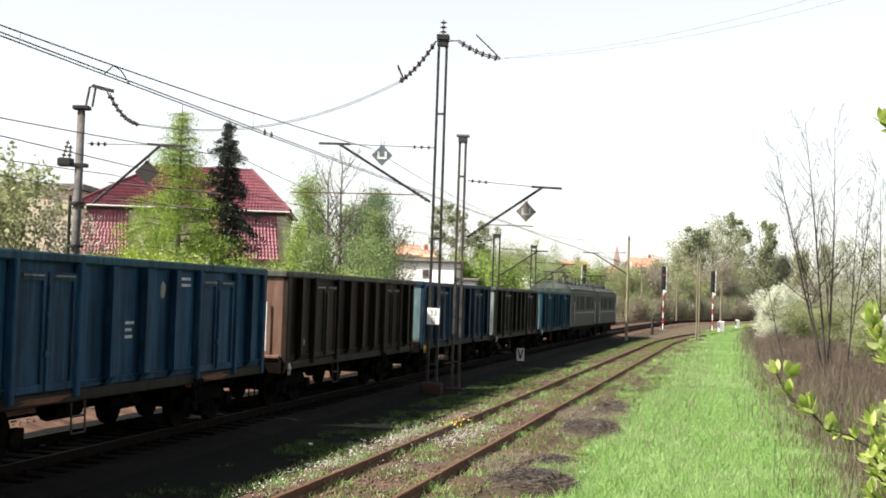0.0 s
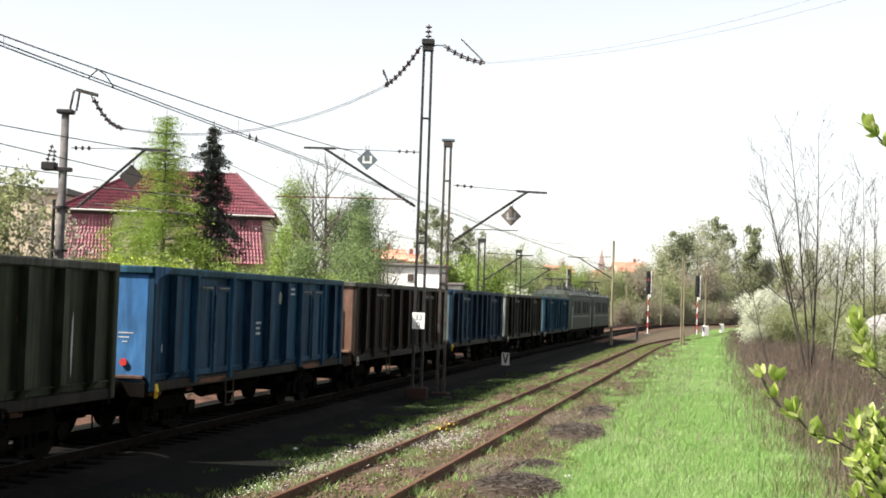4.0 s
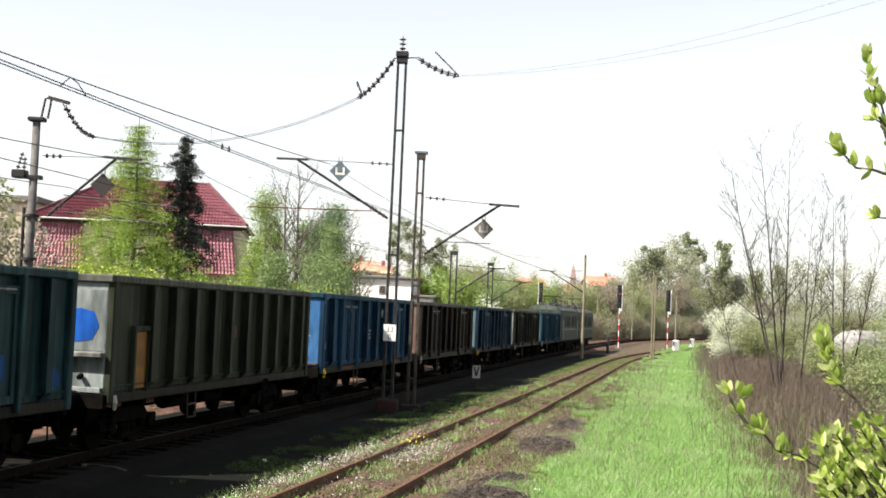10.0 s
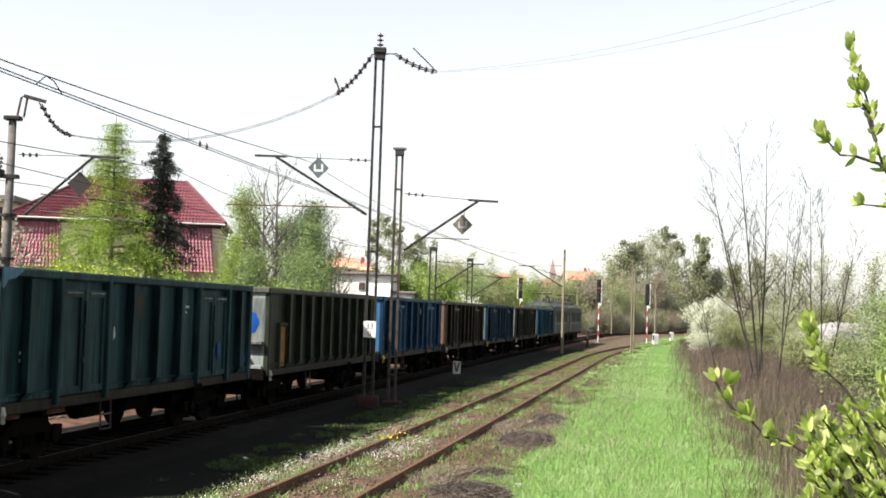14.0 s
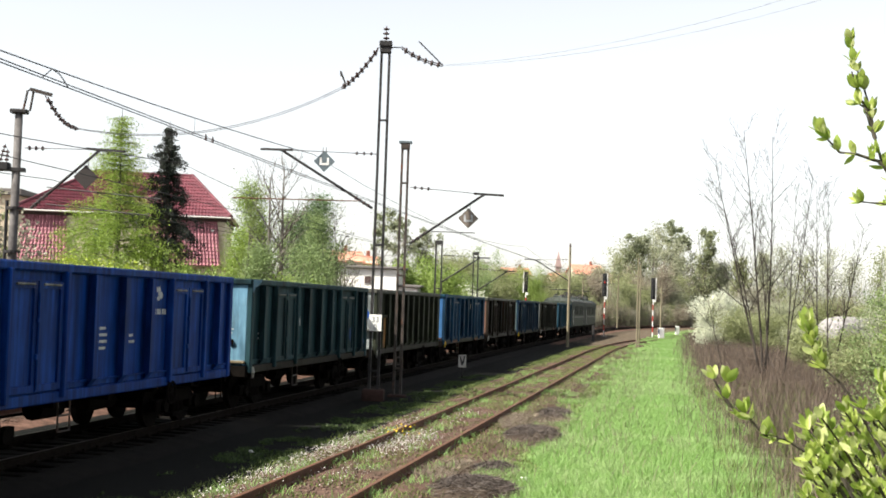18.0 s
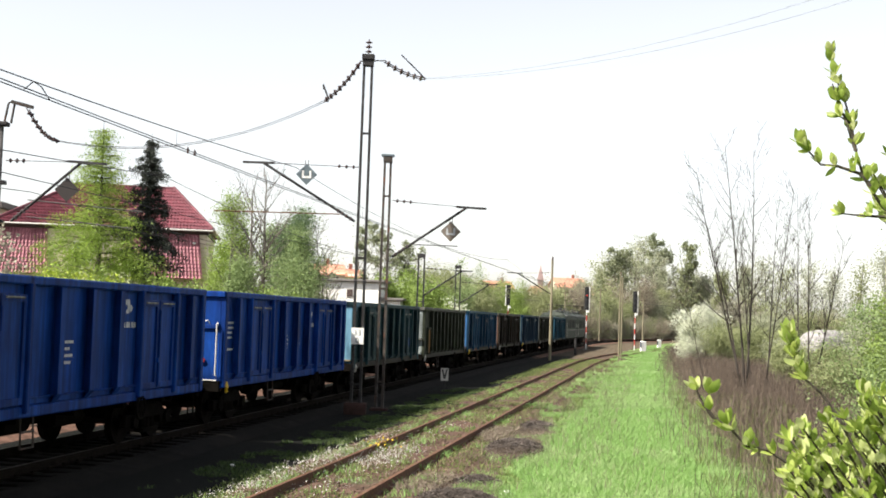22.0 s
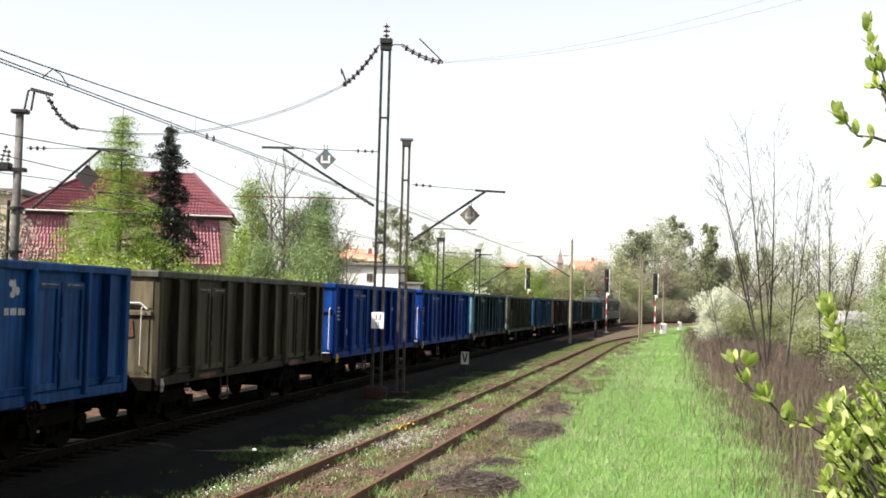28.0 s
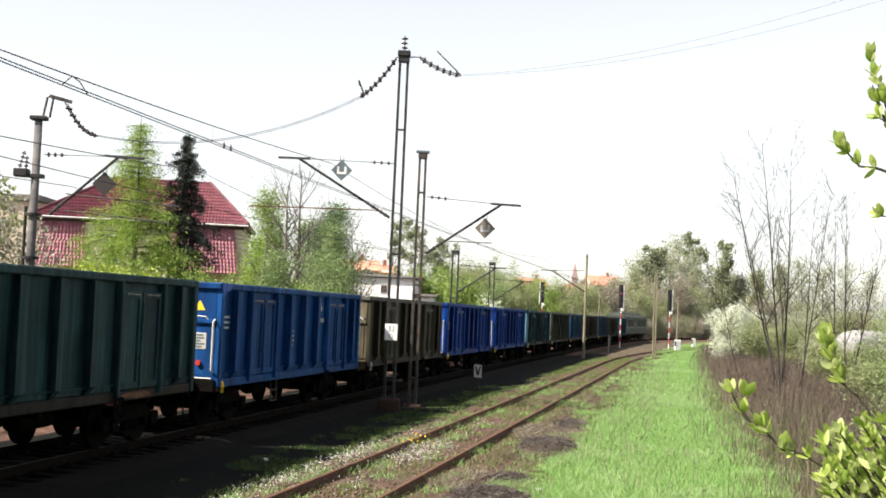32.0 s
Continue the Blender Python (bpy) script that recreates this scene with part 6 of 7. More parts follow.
    # beyond the white building
    for i, (rx, y, h, c) in enumerate(((-0.012, 128, 11.2, 16), (0.008, 132, 10.6, 18), (0.043, 130, 8.8, 14), (0.022, 135, 9.4, 12))):
        tree("mistletoe_tree", "thin-leaved tree hung with round mistletoe clumps", at_ray(rx, y), h, dict(ROUND, kids=[11, 6], thin=0.012), "leaf_far", 0.12, 0.8, 0.5, "bark_grey", seed=90 + i, group="mistletoe trees", clumps=(c * 2, 0.42, "leaf_mistletoe"))
    for i, (rx, y, h, leaf) in enumerate(((0.010, 98, 4.6, "leaf_spring"), (0.024, 95, 5.0, "leaf_spring"), (0.036, 104, 4.8, "leaf_spring"), (0.056, 120, 5.2, "leaf_birch"), (0.070, 140, 6.4, "leaf_olive"), (0.088, 172, 6.6, "leaf_spring"),
                                          (0.102, 195, 7.4, "leaf_spring"), (0.116, 220, 8.0, "leaf_olive"), (0.128, 250, 8.0, "leaf_grey"), (0.058, 165, 8.2, "leaf_birch"), (0.14, 265, 8.0, "leaf_grey"), (0.045, 150, 7.0, "leaf_olive"), (0.08, 200, 8.5, "leaf_grey"))):
        tree("roadside_bush", "yellow-green spring bush beyond the railway" if leaf == "leaf_spring" else "grey-green scrub beyond the railway", at_ray(rx, y), h, SHRUB, leaf, 0.10, 26, 0.42, seed=110 + i, stems=5, lean=0.45, category="bush", group="bushes beyond the railway")
    tree("blossom_bush", "small white-flowering bush beyond the train", at_ray(0.069, 112), 4.0, SHRUB, "blossom", 0.12, 9, 0.30, seed=131, stems=5, lean=0.6, category="bush")
    # the wood at the bend
    rnd = random.Random(4)
    rows = ((0.150, 0.024), (0.165, 0.030), (0.181, 0.038), (0.19, 0.043), (0.198, 0.047), (0.2065, 0.049), (0.2152, 0.054), (0.2225, 0.05), (0.229, 0.040), (0.2481, 0.060), (0.255, 0.036), (0.262, 0.036), (0.278, 0.040), (0.295, 0.044), (0.312, 0.050), (0.33, 0.046), (0.345, 0.05), (0.365, 0.044), (0.385, 0.052), (0.41, 0.06))
    for i, (rx, rz) in enumerate(rows):
        y = rnd.uniform(292, 330) if rx < 0.3 else rnd.uniform(165, 215)
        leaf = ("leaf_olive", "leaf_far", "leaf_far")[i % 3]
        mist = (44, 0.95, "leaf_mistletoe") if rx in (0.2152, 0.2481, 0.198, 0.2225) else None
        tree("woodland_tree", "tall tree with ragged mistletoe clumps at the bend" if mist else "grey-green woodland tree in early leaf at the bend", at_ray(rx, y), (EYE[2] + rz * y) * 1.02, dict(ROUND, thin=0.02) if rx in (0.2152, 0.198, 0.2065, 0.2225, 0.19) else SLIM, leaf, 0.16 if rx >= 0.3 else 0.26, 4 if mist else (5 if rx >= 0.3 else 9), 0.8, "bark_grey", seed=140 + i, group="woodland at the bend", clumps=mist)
    for i in range(26):
        rx = 0.142 + i * 0.0105
        y = 214 + max(0.0, rx - 0.15) * 900 + rnd.uniform(0, 14) if rx < 0.27 else rnd.uniform(150, 180)
        tree("undergrowth", "brownish twiggy undergrowth along the bend", at_ray(rx, y), rnd.uniform(7.5, 10.5) * y / (290 if rx < 0.3 else 330), dict(SHRUB, thin=0.014, kids=[12, 7]), ("leaf_olive", "leaf_brown", "leaf_far", "leaf_olive", "leaf_grey")[i % 5], 0.15 if rx < 0.3 else 0.11, 11 if rx < 0.3 else 6, 0.7, seed=200 + i, stems=5, lean=0.4, category="bush", group="undergrowth at the bend")
    for i in range(24):
        rx = 0.146 + i * 0.0052
        y = 206 + max(0.0, rx - 0.15) * 900
        tree("low_thicket", "low brown-grey thicket beside the far rails", at_ray(rx, y), rnd.uniform(3.2, 4.6), dict(SHRUB, kids=[7, 5], thin=0.012), ("leaf_brown", "leaf_olive", "leaf_grey")[i % 3], 0.11, 8, 0.5, seed=240 + i, stems=5, lean=0.7, category="bush", group="thicket at the bend")
    # trees added unseen behind the viewer, both sides of the line, dimming the sky
    for i in range(40):
        az = radians(76 + i * 5.0)
        r = rnd.uniform(15, 24) if 3 < i < 22 else rnd.uniform(25, 34)
        x, y = math.sin(az) * r, math.cos(az) * r
        if not -22 < x < -7 - 0.2 * y - 6 * (y > -9):
            tree("unseen_tree", "unseen leafing tree added to block sky light from the wagons", (x, y, -0.3), rnd.uniform(11, 15), dict(ROUND, kids=[14, 6], bare=[0.12, 0.2]), ("leaf_olive", "leaf_birch", "leaf_grey")[i % 3], 0.34, 13, 0.5, "bark_grey", seed=600 + i, group="young wood beside the line")
    # right of the path
    tree("blossom_bush", "broad white-flowering bush behind the brambles", at_ray(0.2640, 104), 3.9, SHRUB, "blossom", 0.075, 26, 0.24, seed=301, stems=8, lean=0.32, category="bush")
    for i, (rx, y, h, leaf) in enumerate(((0.285, 100, 3.0, "leaf_olive"), (0.31, 95, 3.2, "leaf_olive"), (0.332, 88, 2.0, "leaf_far"), (0.362, 90, 1.7, "leaf_olive"), (0.40, 85, 4.4, "leaf_birch"), (0.32, 118, 3.6, "leaf_far"), (0.30, 118, 4.0, "leaf_far"),
                                          (0.42, 72, 3.6, "leaf_far"), (0.445, 62, 4.4, "leaf_spring"), (0.43, 48, 2.6, "leaf_spring"), (0.375, 52, 1.7, "leaf_olive"), (0.34, 70, 2.0, "leaf_olive"), (0.455, 44, 4.0, "leaf_birch"))):
        tree("scrub_bush", "bright green leafing scrub beside the path" if leaf == "leaf_spring" else "grey-green scrub behind the brambles", at_ray(rx, y, -0.2), h, SHRUB, leaf, 0.065, 13, 0.30, seed=310 + i, stems=6, lean=0.55, category="bush", group="scrub beside the path")
    # bare many-stemmed trees
    for i, (rb, rt, rz, y) in enumerate(((0.2965, 0.2551, 0.1261, 58), (0.2975, 0.2852, 0.1494, 58), (0.298, 0.3047, 0.1443, 58.3), (0.295, 0.270, 0.105, 57.6), (0.3117, 0.3322, 0.1139, 60), (0.3135, 0.318, 0.098, 60.4), (0.3410, 0.3367, 0.1118, 55), (0.3477, 0.3468, 0.1010, 54), (0.349, 0.3737, 0.075, 54.3), (0.268, 0.236, 0.058, 60), (0.302, 0.289, 0.09, 62))):
        base, top = Vector(at_ray(rb, y, -0.2)), ray_at(rt, rz, y)
        rnd2 = random.Random(400 + i)
        tr = thing("bare_tree", "slender dark bare-branched young tree", "tree", "bare trees by the path", at=pose(*base))
        wood, tips = Shape(), []
        v = top - base
        spec = dict(BARE, kids=[19, 7], angle=[(24, 55), (22, 58)], ratio=[0.24, 0.48], bare=[0.30, 0.2], thin=0.0062, wobble=0.04, lift=[0.0, 0.9, 0.5])
        grow(wood, tips, (0, 0, -0.2), v, v.length, 0.058 if i < 3 else (0.040 if i != 9 else 0.024), 0, spec, rnd2)
        part("trunk", wood, "bark_dark", tr)
        pts = [(p.x + rnd2.gauss(0, 0.1), p.y + rnd2.gauss(0, 0.1), p.z + rnd2.gauss(0, 0.1)) for p, l in tips if rnd2.random() < 0.15]
        vv, ff = cards(pts, 0.035)
        tagged(part("crown", heap_mesh("crown", vv, ff, "leaf_birch"), None, tr), kind="stuff")
    # a leafing tree close by on the right
    tree("leafy_tree", "young fine-leaved green tree near the viewer", (7.75, 15.2, 0.0), 4.9, SLIM, "leaf_birch", 0.020, 55, 0.20, seed=501, stems=3, lean=0.25, trunk=0.05)
    tree("leafy_tree", "fine-leaved green shrub near the viewer", (7.8, 16.4, 0.0), 3.0, SHRUB, "leaf_birch", 0.020, 60, 0.22, seed=502, stems=5, lean=0.5, trunk=0.04)


def near_shrub():
    """The shrub beside the viewer: dark twigs with clusters of large fresh leaves."""
    d = 2.1
    rnd = random.Random(11)
    sh = thing("leafy_shrub", "shrub twigs with large fresh yellow-green leaves close by", "shrub")
    P = lambda rx, rz, k=1.0: ray_at(rx, rz - 0.004, d * k)
    # each twig from its foot to its tip, then where along it the leaf clusters sit
    twigs = [([P(0.44, -0.34), P(0.41, -0.20), P(0.36, -0.118), P(0.3163, -0.0922), P(0.3005, -0.0899), P(0.2854, -0.0752), P(0.2731, -0.0684), P(0.2662, -0.0598), P(0.2697, -0.05)], (0.36, 0.43, 0.50, 0.60, 0.64, 0.82, 1.0)),
             ([P(0.2731, -0.0684), P(0.2650, -0.0585), P(0.2593, -0.0476)], (1.0,)),
             ([P(0.44, -0.34), P(0.42, -0.17), P(0.3936, -0.1005), P(0.3704, -0.062), P(0.3589, -0.0471), P(0.3451, -0.0359), P(0.3372, -0.0197), P(0.3315, -0.0033)], (0.70, 0.74, 0.80, 0.86, 0.90, 0.95, 1.0)),
             ([P(0.45, -0.34), P(0.455, -0.05), P(0.4384, 0.0614), P(0.4197, 0.0834), P(0.401, 0.1077), P(0.3893, 0.1254), P(0.3831, 0.1456), P(0.3787, 0.1681), P(0.3716, 0.1906), P(0.3654, 0.204), P(0.3615, 0.2212)], (0.36, 0.42, 0.48, 0.54, 0.62, 0.67, 0.70, 0.77, 0.80, 0.86, 0.91, 0.97, 1.0)),
             ([P(0.3963, 0.1179), P(0.3869, 0.1276), P(0.3684, 0.1328), P(0.3546, 0.1337), P(0.3453, 0.1433), P(0.3379, 0.1494)], (0.1, 0.25, 0.42, 0.62, 0.80, 0.9, 1.0)),
             ([P(0.4265, 0.0936, 1.05), P(0.3919, 0.0943, 1.05), P(0.3711, 0.0954, 1.05)], (0.2, 0.45, 0.93, 1.0)),
             ([P(0.3787, 0.1681), P(0.3705, 0.1760), P(0.3630, 0.1985)], (0.7,)),
             ([P(0.3831, 0.1456), P(0.3745, 0.1700), P(0.3690, 0.1730)], (0.9, 1.0)),
             ([P(0.44, 0.10, 1.1), P(0.428, 0.17, 1.1), P(0.418, 0.235, 1.1)], (0.2, 0.4, 0.6, 0.8, 1.0)),
             ([P(0.43, -0.20, 0.95), P(0.40, -0.16, 0.95), P(0.37, -0.125, 0.95), P(0.335, -0.085, 0.95)], (0.4, 0.55, 0.7, 0.8, 0.9, 1.0)),
             ([P(0.44, -0.16, 1.05), P(0.415, -0.10, 1.05), P(0.395, -0.058, 1.05)], (0.3, 0.5, 0.7, 0.85, 1.0))]
    base = P(0.44, -0.34)
    root = Shape().tube([(base.x + 0.05, base.y, ground_z(base.x, base.y) - 0.1), (base.x + 0.03, base.y + 0.02, base.z - 0.3), base, P(0.45, -0.2)], [0.014, 0.011, 0.008, 0.006], 7)
    part("stem", root, "bark", sh)
    for tw, _at in twigs:
        part("twig", Shape().tube(tw, [0.0036 - 0.0025 * i / (len(tw) - 1) for i in range(len(tw))], 6), "bark", sh)
    # one leaf: a cupped blade with a midrib, in three sizes
    blades = []
    for k in range(3):
        v, f = [], []
        for i in range(6):
            u = i / 5
            w = 0.5 * math.sin(math.pi * min(u * 0.92 + 0.04, 1)) ** 0.9 * 0.52
            bend = (0.18 + 0.1 * k) * u * u
            v += [(-w, u, 0.10 * w + bend + 0.14 * w), (0, u, bend), (w, u, 0.10 * w + bend + 0.14 * w)]
        for i in range(5):
            f += [(3 * i, 3 * i + 1, 3 * i + 4, 3 * i + 3), (3 * i + 1, 3 * i + 2, 3 * i + 5, 3 * i + 4)]
        me = Shape().add(v, f).mesh("leaf", NEAR_LEAF[k], True)
        blades.append(me)

    sprigs = []

    def rosette(c, way, n, size):
        way = way.normalized()
        for j in range(n):
            a = 6.283 * j / n + rnd.uniform(-0.5, 0.5)
            side = way.cross(Vector((rnd.gauss(0, 1), rnd.gauss(0, 1), rnd.gauss(0, 1)))).normalized()
            dir_ = (way * rnd.uniform(0.2, 1.0) + side * rnd.uniform(0.5, 1.0) + Vector((0, 0, 0.25))).normalized()
            q = dir_.to_track_quat("Y", "Z").to_matrix().to_4x4()
            s = size * rnd.uniform(0.7, 1.2)
            sprigs.append((rnd.randrange(3), Matrix.Translation(c) @ q @ pose(0, 0, 0, 0, rnd.uniform(-40, 40), 0) @ Matrix.Diagonal((s, s, s, 1))))

    for tw, places in twigs:
        for f in places:
            g = f * (len(tw) - 1)
            j = min(int(g), len(tw) - 2)
            rosette(tw[j].lerp(tw[j + 1], g - j), tw[j + 1] - tw[j], rnd.choice((7, 8, 9)), 0.026 if tw[-1].z < EYE[2] else 0.0225)
    for i in range(150):
        rx = rnd.uniform(0.332, 0.47)
        rz = rnd.uniform(-0.19, -0.084 + 0.75 * max(0.0, min(rx - 0.338, 0.045)))
        k = d * rnd.uniform(0.92, 1.12)
        c = ray_at(rx, rz, k)
        foot = ray_at(rx + 0.035, rz - 0.05, k * 1.01)
        part("twig", Shape().tube([foot, foot.lerp(c, 0.5) + Vector((0, 0, 0.006)), c], [0.003, 0.0022, 0.0014], 5), "bark", sh)
        for u in (0.5, 0.8, 1.0):
            rosette(foot.lerp(c, u), c - foot, 6, 0.024)
    for i in range(30):
        rx = rnd.uniform(0.392, 0.47)
        rz = rnd.uniform(0.08, 0.25) if rx > 0.412 else rnd.uniform(0.085, 0.128)
        k = d * rnd.uniform(1.0, 1.2)
        c = ray_at(rx, rz, k)
        foot = ray_at(rx + 0.03, rz - 0.05, k * 1.01)
        part("twig", Shape().tube([foot, foot.lerp(c, 0.5) + Vector((0.004, 0, 0)), c], [0.003, 0.0022, 0.0014], 5), "bark", sh)
        for u in (0.5, 0.8, 1.0):
            rosette(foot.lerp(c, u), c - foot, 6, 0.024)
    # the first three hundred leaves, on the reaching twigs, are pieces of their own
    for k, m in sprigs[:300]:
        part("leaf", blades[k], None, sh, at=m)
    for k in range(3):
        rest = Shape()
        for j, m in sprigs[300:]:
            if j == k:
                rest.add([m @ v.co for v in blades[k].vertices], [tuple(p.vertices) for p in blades[k].polygons])
        tagged(part("foliage", rest, NEAR_LEAF[k], sh, smooth=True), kind="stuff")
    return sh


NEAR_LEAF = [leafy("leaf_near_%d" % k, *c, 0.45) for k, c in enumerate((((0.36, 0.45, 0.10), (0.50, 0.58, 0.17)), ((0.52, 0.58, 0.24), (0.66, 0.70, 0.36)), ((0.24, 0.34, 0.06), (0.38, 0.49, 0.12))))]


def blades_field(name, label, spots, height, width, mat, lean=0.35, category="grass"):
    """Upright blades, each a tapered strip, at the given (x, y)."""
    n = len(spots)
    p = np.array(spots, float)
    p = np.column_stack([p, top_many(p[:, 0], p[:, 1]) - 0.01])
    h = height * RNG.uniform(0.5, 1.25, n)
    a = RNG.uniform(0, 2 * np.pi, n)
    side = np.stack([np.cos(a), np.sin(a), np.zeros(n)], 1) * (width * RNG.uniform(0.6, 1.3, n))[:, None]
    b = RNG.uniform(0, 2 * np.pi, n)
    tilt = np.stack([np.cos(b), np.sin(b), np.zeros(n)], 1) * (h * lean * RNG.uniform(0.2, 1.4, n))[:, None]
    up = np.stack([np.zeros(n), np.zeros(n), h], 1)
    v = np.stack([p - side, p + side, p + up * 0.55 + tilt * 0.35 + side * 0.75, p + up * 0.55 + tilt * 0.35 - side * 0.75, p + up + tilt], 1).reshape(-1, 3)
    corners = (np.arange(n)[:, None] * 5 + np.array([[0, 1, 2, 3, 3, 2, 4]])).ravel()
    return tagged(new(name, heap_mesh(name, v, (corners, np.tile([4, 3], n)), mat)), label, category, kind="stuff")


def strip(n, d0, d1, s0, s1, keep=None, power=1.0):
    """Random places in a strip beside the main track, d metres right of it."""
    out = []
    while len(out) < n:
        s = s0 + (s1 - s0) * random.random() ** power
        d = random.uniform(d0, d1)
        x, y, _ = line_at(s, d)
        if keep is None or keep(x, y, d, s):
            out.append((x, y))
    return out


def build_growth():
    patch = lambda x, y, sc, cut: noise.noise((x * sc, y * sc, 3.1)) > cut
    edge = lambda x, y: 13.0 + 0.55 * max(0.0, min(1.0, (75 - y) / 45)) + 0.9 * noise.noise((x * 0.25, y * 0.25, 8.0))
    path = lambda x, y, d, s: d < edge(x, y) and (d > 9.0 + 0.022 * max(0.0, s - 35) + 0.8 * noise.noise((x * 0.5, y * 0.5, 1.0)) or patch(x, y, 0.45, 0.12))
    pale = lambda x, y: noise.noise((x * 0.22, y * 0.16, 6.0)) + 0.6 * noise.noise((x * 1.1, y * 0.9, 4.0)) > 0.12
    for nm, lab, mt, want in (("meadow_grass", "lush bright green spring grass beside the siding", "grass", False), ("pale_grass", "paler dry-tipped grass among the green", "grass_pale", True)):
        blades_field(nm, lab, strip(80000 if not want else 56000, 8.2, 14.6, 13, 62, lambda x, y, d, s: path(x, y, d, s) and pale(x, y) == want, 0.8), 0.15, 0.0068, mt, 0.9)
        blades_field("far_" + nm, lab, strip(30000 if not want else 20000, 8.0, 14.0, 60, 175, lambda x, y, d, s: path(x, y, d, s) and pale(x, y) == want), 0.2, 0.02, mt, 0.6)
    blades_field("verge_weeds", "dull green weeds and moss along the siding", strip(66000, 4.0, 10.6, 17, 110, lambda x, y, d, s: d < 9.2 + 0.022 * max(0.0, s - 35) and patch(x, y, 0.6, -0.12 if d < 7.3 else -0.35)), 0.08, 0.010, "weed", 0.8)
    blades_field("shade_weeds", "green ground cover with the train's shade in its colour", strip(15000, 2.9, 4.5, 17, 60, lambda x, y, d, s: noise.noise((x * 0.45, y * 0.45, 3.1)) + 0.7 * noise.noise((x * 2.2, y * 2.2, 1.0)) > 0.05), 0.07, 0.011, "moss", 0.9)
    dry = lambda x, y, d, s: min(math.hypot((d - 8.2) / 0.9, (s - 25.2) / 1.8), math.hypot((d - 8.3) / 0.9, (s - 36) / 2.6)) < 1 + 0.3 * noise.noise((x, y, 0))
    blades_field("dry_grass", "flattened grey-brown dead grass in heaps", strip(9000, 7.0, 9.6, 22, 40, dry), 0.12, 0.008, "straw", 2.2)
    for hx, hy, w, l, h in ((1.55, 20.9, 0.85, 0.95, 0.30), (2.15, 24.0, 0.45, 0.6, 0.14), (3.5, 29.8, 0.8, 1.7, 0.30), (4.9, 36.5, 0.6, 1.6, 0.20)):
        hp = thing("brush_heap", "low heap of grey-brown dead grass and cuttings", "brush heap", "heaps of cuttings", at=pose(hx, hy, ground_z(hx, hy), 0, 0, -12))
        core = Shape()
        for i in range(15):
            for j in range(11):
                u, v = i / 7 - 1, j / 5 - 1
                core.v.append((v * w, u * l, h * max(0, 1 - u * u - v * v * 0.9) ** 0.7 + 0.03 * noise.noise((u * 3 + hx, v * 3, hy)) - 0.03))
        core.f = [(i * 11 + j, i * 11 + j + 1, i * 11 + j + 12, i * 11 + j + 11) for i in range(14) for j in range(10)]
        part("core", core, "scrub_soil", hp, smooth=True)
        q = []
        for _ in range(3200):
            u, v = random.gauss(0, 0.42), random.gauss(0, 0.42)
            q.append((v * w, u * l, h * max(0, 1 - u * u - v * v) ** 0.7 + random.uniform(0, 0.03)))
        vv, ff = cards(q, 0.010, 0.5, 0.75, 16.0)
        tagged(part("dead_grass", heap_mesh("dead_grass", vv, ff, "brush"), None, hp), kind="stuff")
    blades_field("straw_stems", "thin pale dead stems among the grass", strip(2200, 8.6, 14.5, 15, 70) + strip(3600, 7.8, 10.8, 28, 100), 0.35, 0.005, "straw", 0.7)
    tufts = []
    for _ in range(150):
        s, d = random.uniform(18, 62), random.uniform(4.9, 8.6)
        for _ in range(30):
            x, y, _h = line_at(s + random.gauss(0, 0.16), d + random.gauss(0, 0.13))
            tufts.append((x, y))
    blades_field("grass_tufts", "small bright tufts of grass between the rails", tufts, 0.16, 0.008, "grass", 0.8)
    # small flowers along the rails
    fl = []
    for s0, d0, sd, n in ((22.5, 5.05, 1.6, 500), (26.0, 5.1, 1.6, 700), (29.0, 5.15, 1.3, 600), (28.6, 6.2, 1.1, 700), (30.5, 6.3, 0.8, 350), (33.0, 5.4, 1.5, 250), (36, 6.3, 2.0, 150), (24, 6.2, 1.0, 120)):
        for _ in range(n):
            x, y, _h = line_at(s0 + random.gauss(0, sd), d0 + random.gauss(0, 0.26))
            fl.append((x, y, top_z(x, y) + random.uniform(0.03, 0.15)))
    v, f = cards(fl, 0.020, 0.5, 0.3, 1.0)
    tagged(new("white_flowers", heap_mesh("white_flowers", v, f, "petal_white")), "small white wild flowers along the rails", "flowers", kind="stuff")
    yl = []
    for s0, d0, n in ((31.0, 5.75, 22), (30.2, 5.95, 8)):
        for _ in range(n):
            x, y, _h = line_at(s0 + random.gauss(0, 0.25), d0 + random.gauss(0, 0.15))
            yl.append((x, y, top_z(x, y) + random.uniform(0.08, 0.26)))
    v, f = cards(yl, 0.045, 0.4, 0.3, 1.0)
    tagged(new("yellow_flowers", heap_mesh("yellow_flowers", v, f, "petal_yellow")), "a few yellow dandelions beside the rail", "flowers", kind="stuff")
    # brambles
    sh_v, sh_f = [], []
    rnd = random.Random(21)
    thin_edge = lambda x, y, d, s: d > edge(x, y) - 1.8 * random.random() ** 3 and d < 15 + s * 0.16
    for x, y in strip(30000, 11.8, 34, 20, 175, thin_edge, 1.35):
        z = ground_z(x, y) - 0.05
        far = math.hypot(x, y)
        h = rnd.uniform(0.35, 1.35) * (0.7 if lateral(x, y)[0] < 14 else 1.0)
        r = 0.0036 + 0.00010 * far
        bow = rnd.random() < 0.3
        ax, ay = rnd.gauss(0, 1.1 if bow else 0.3), rnd.gauss(0, 1.1 if bow else 0.3)
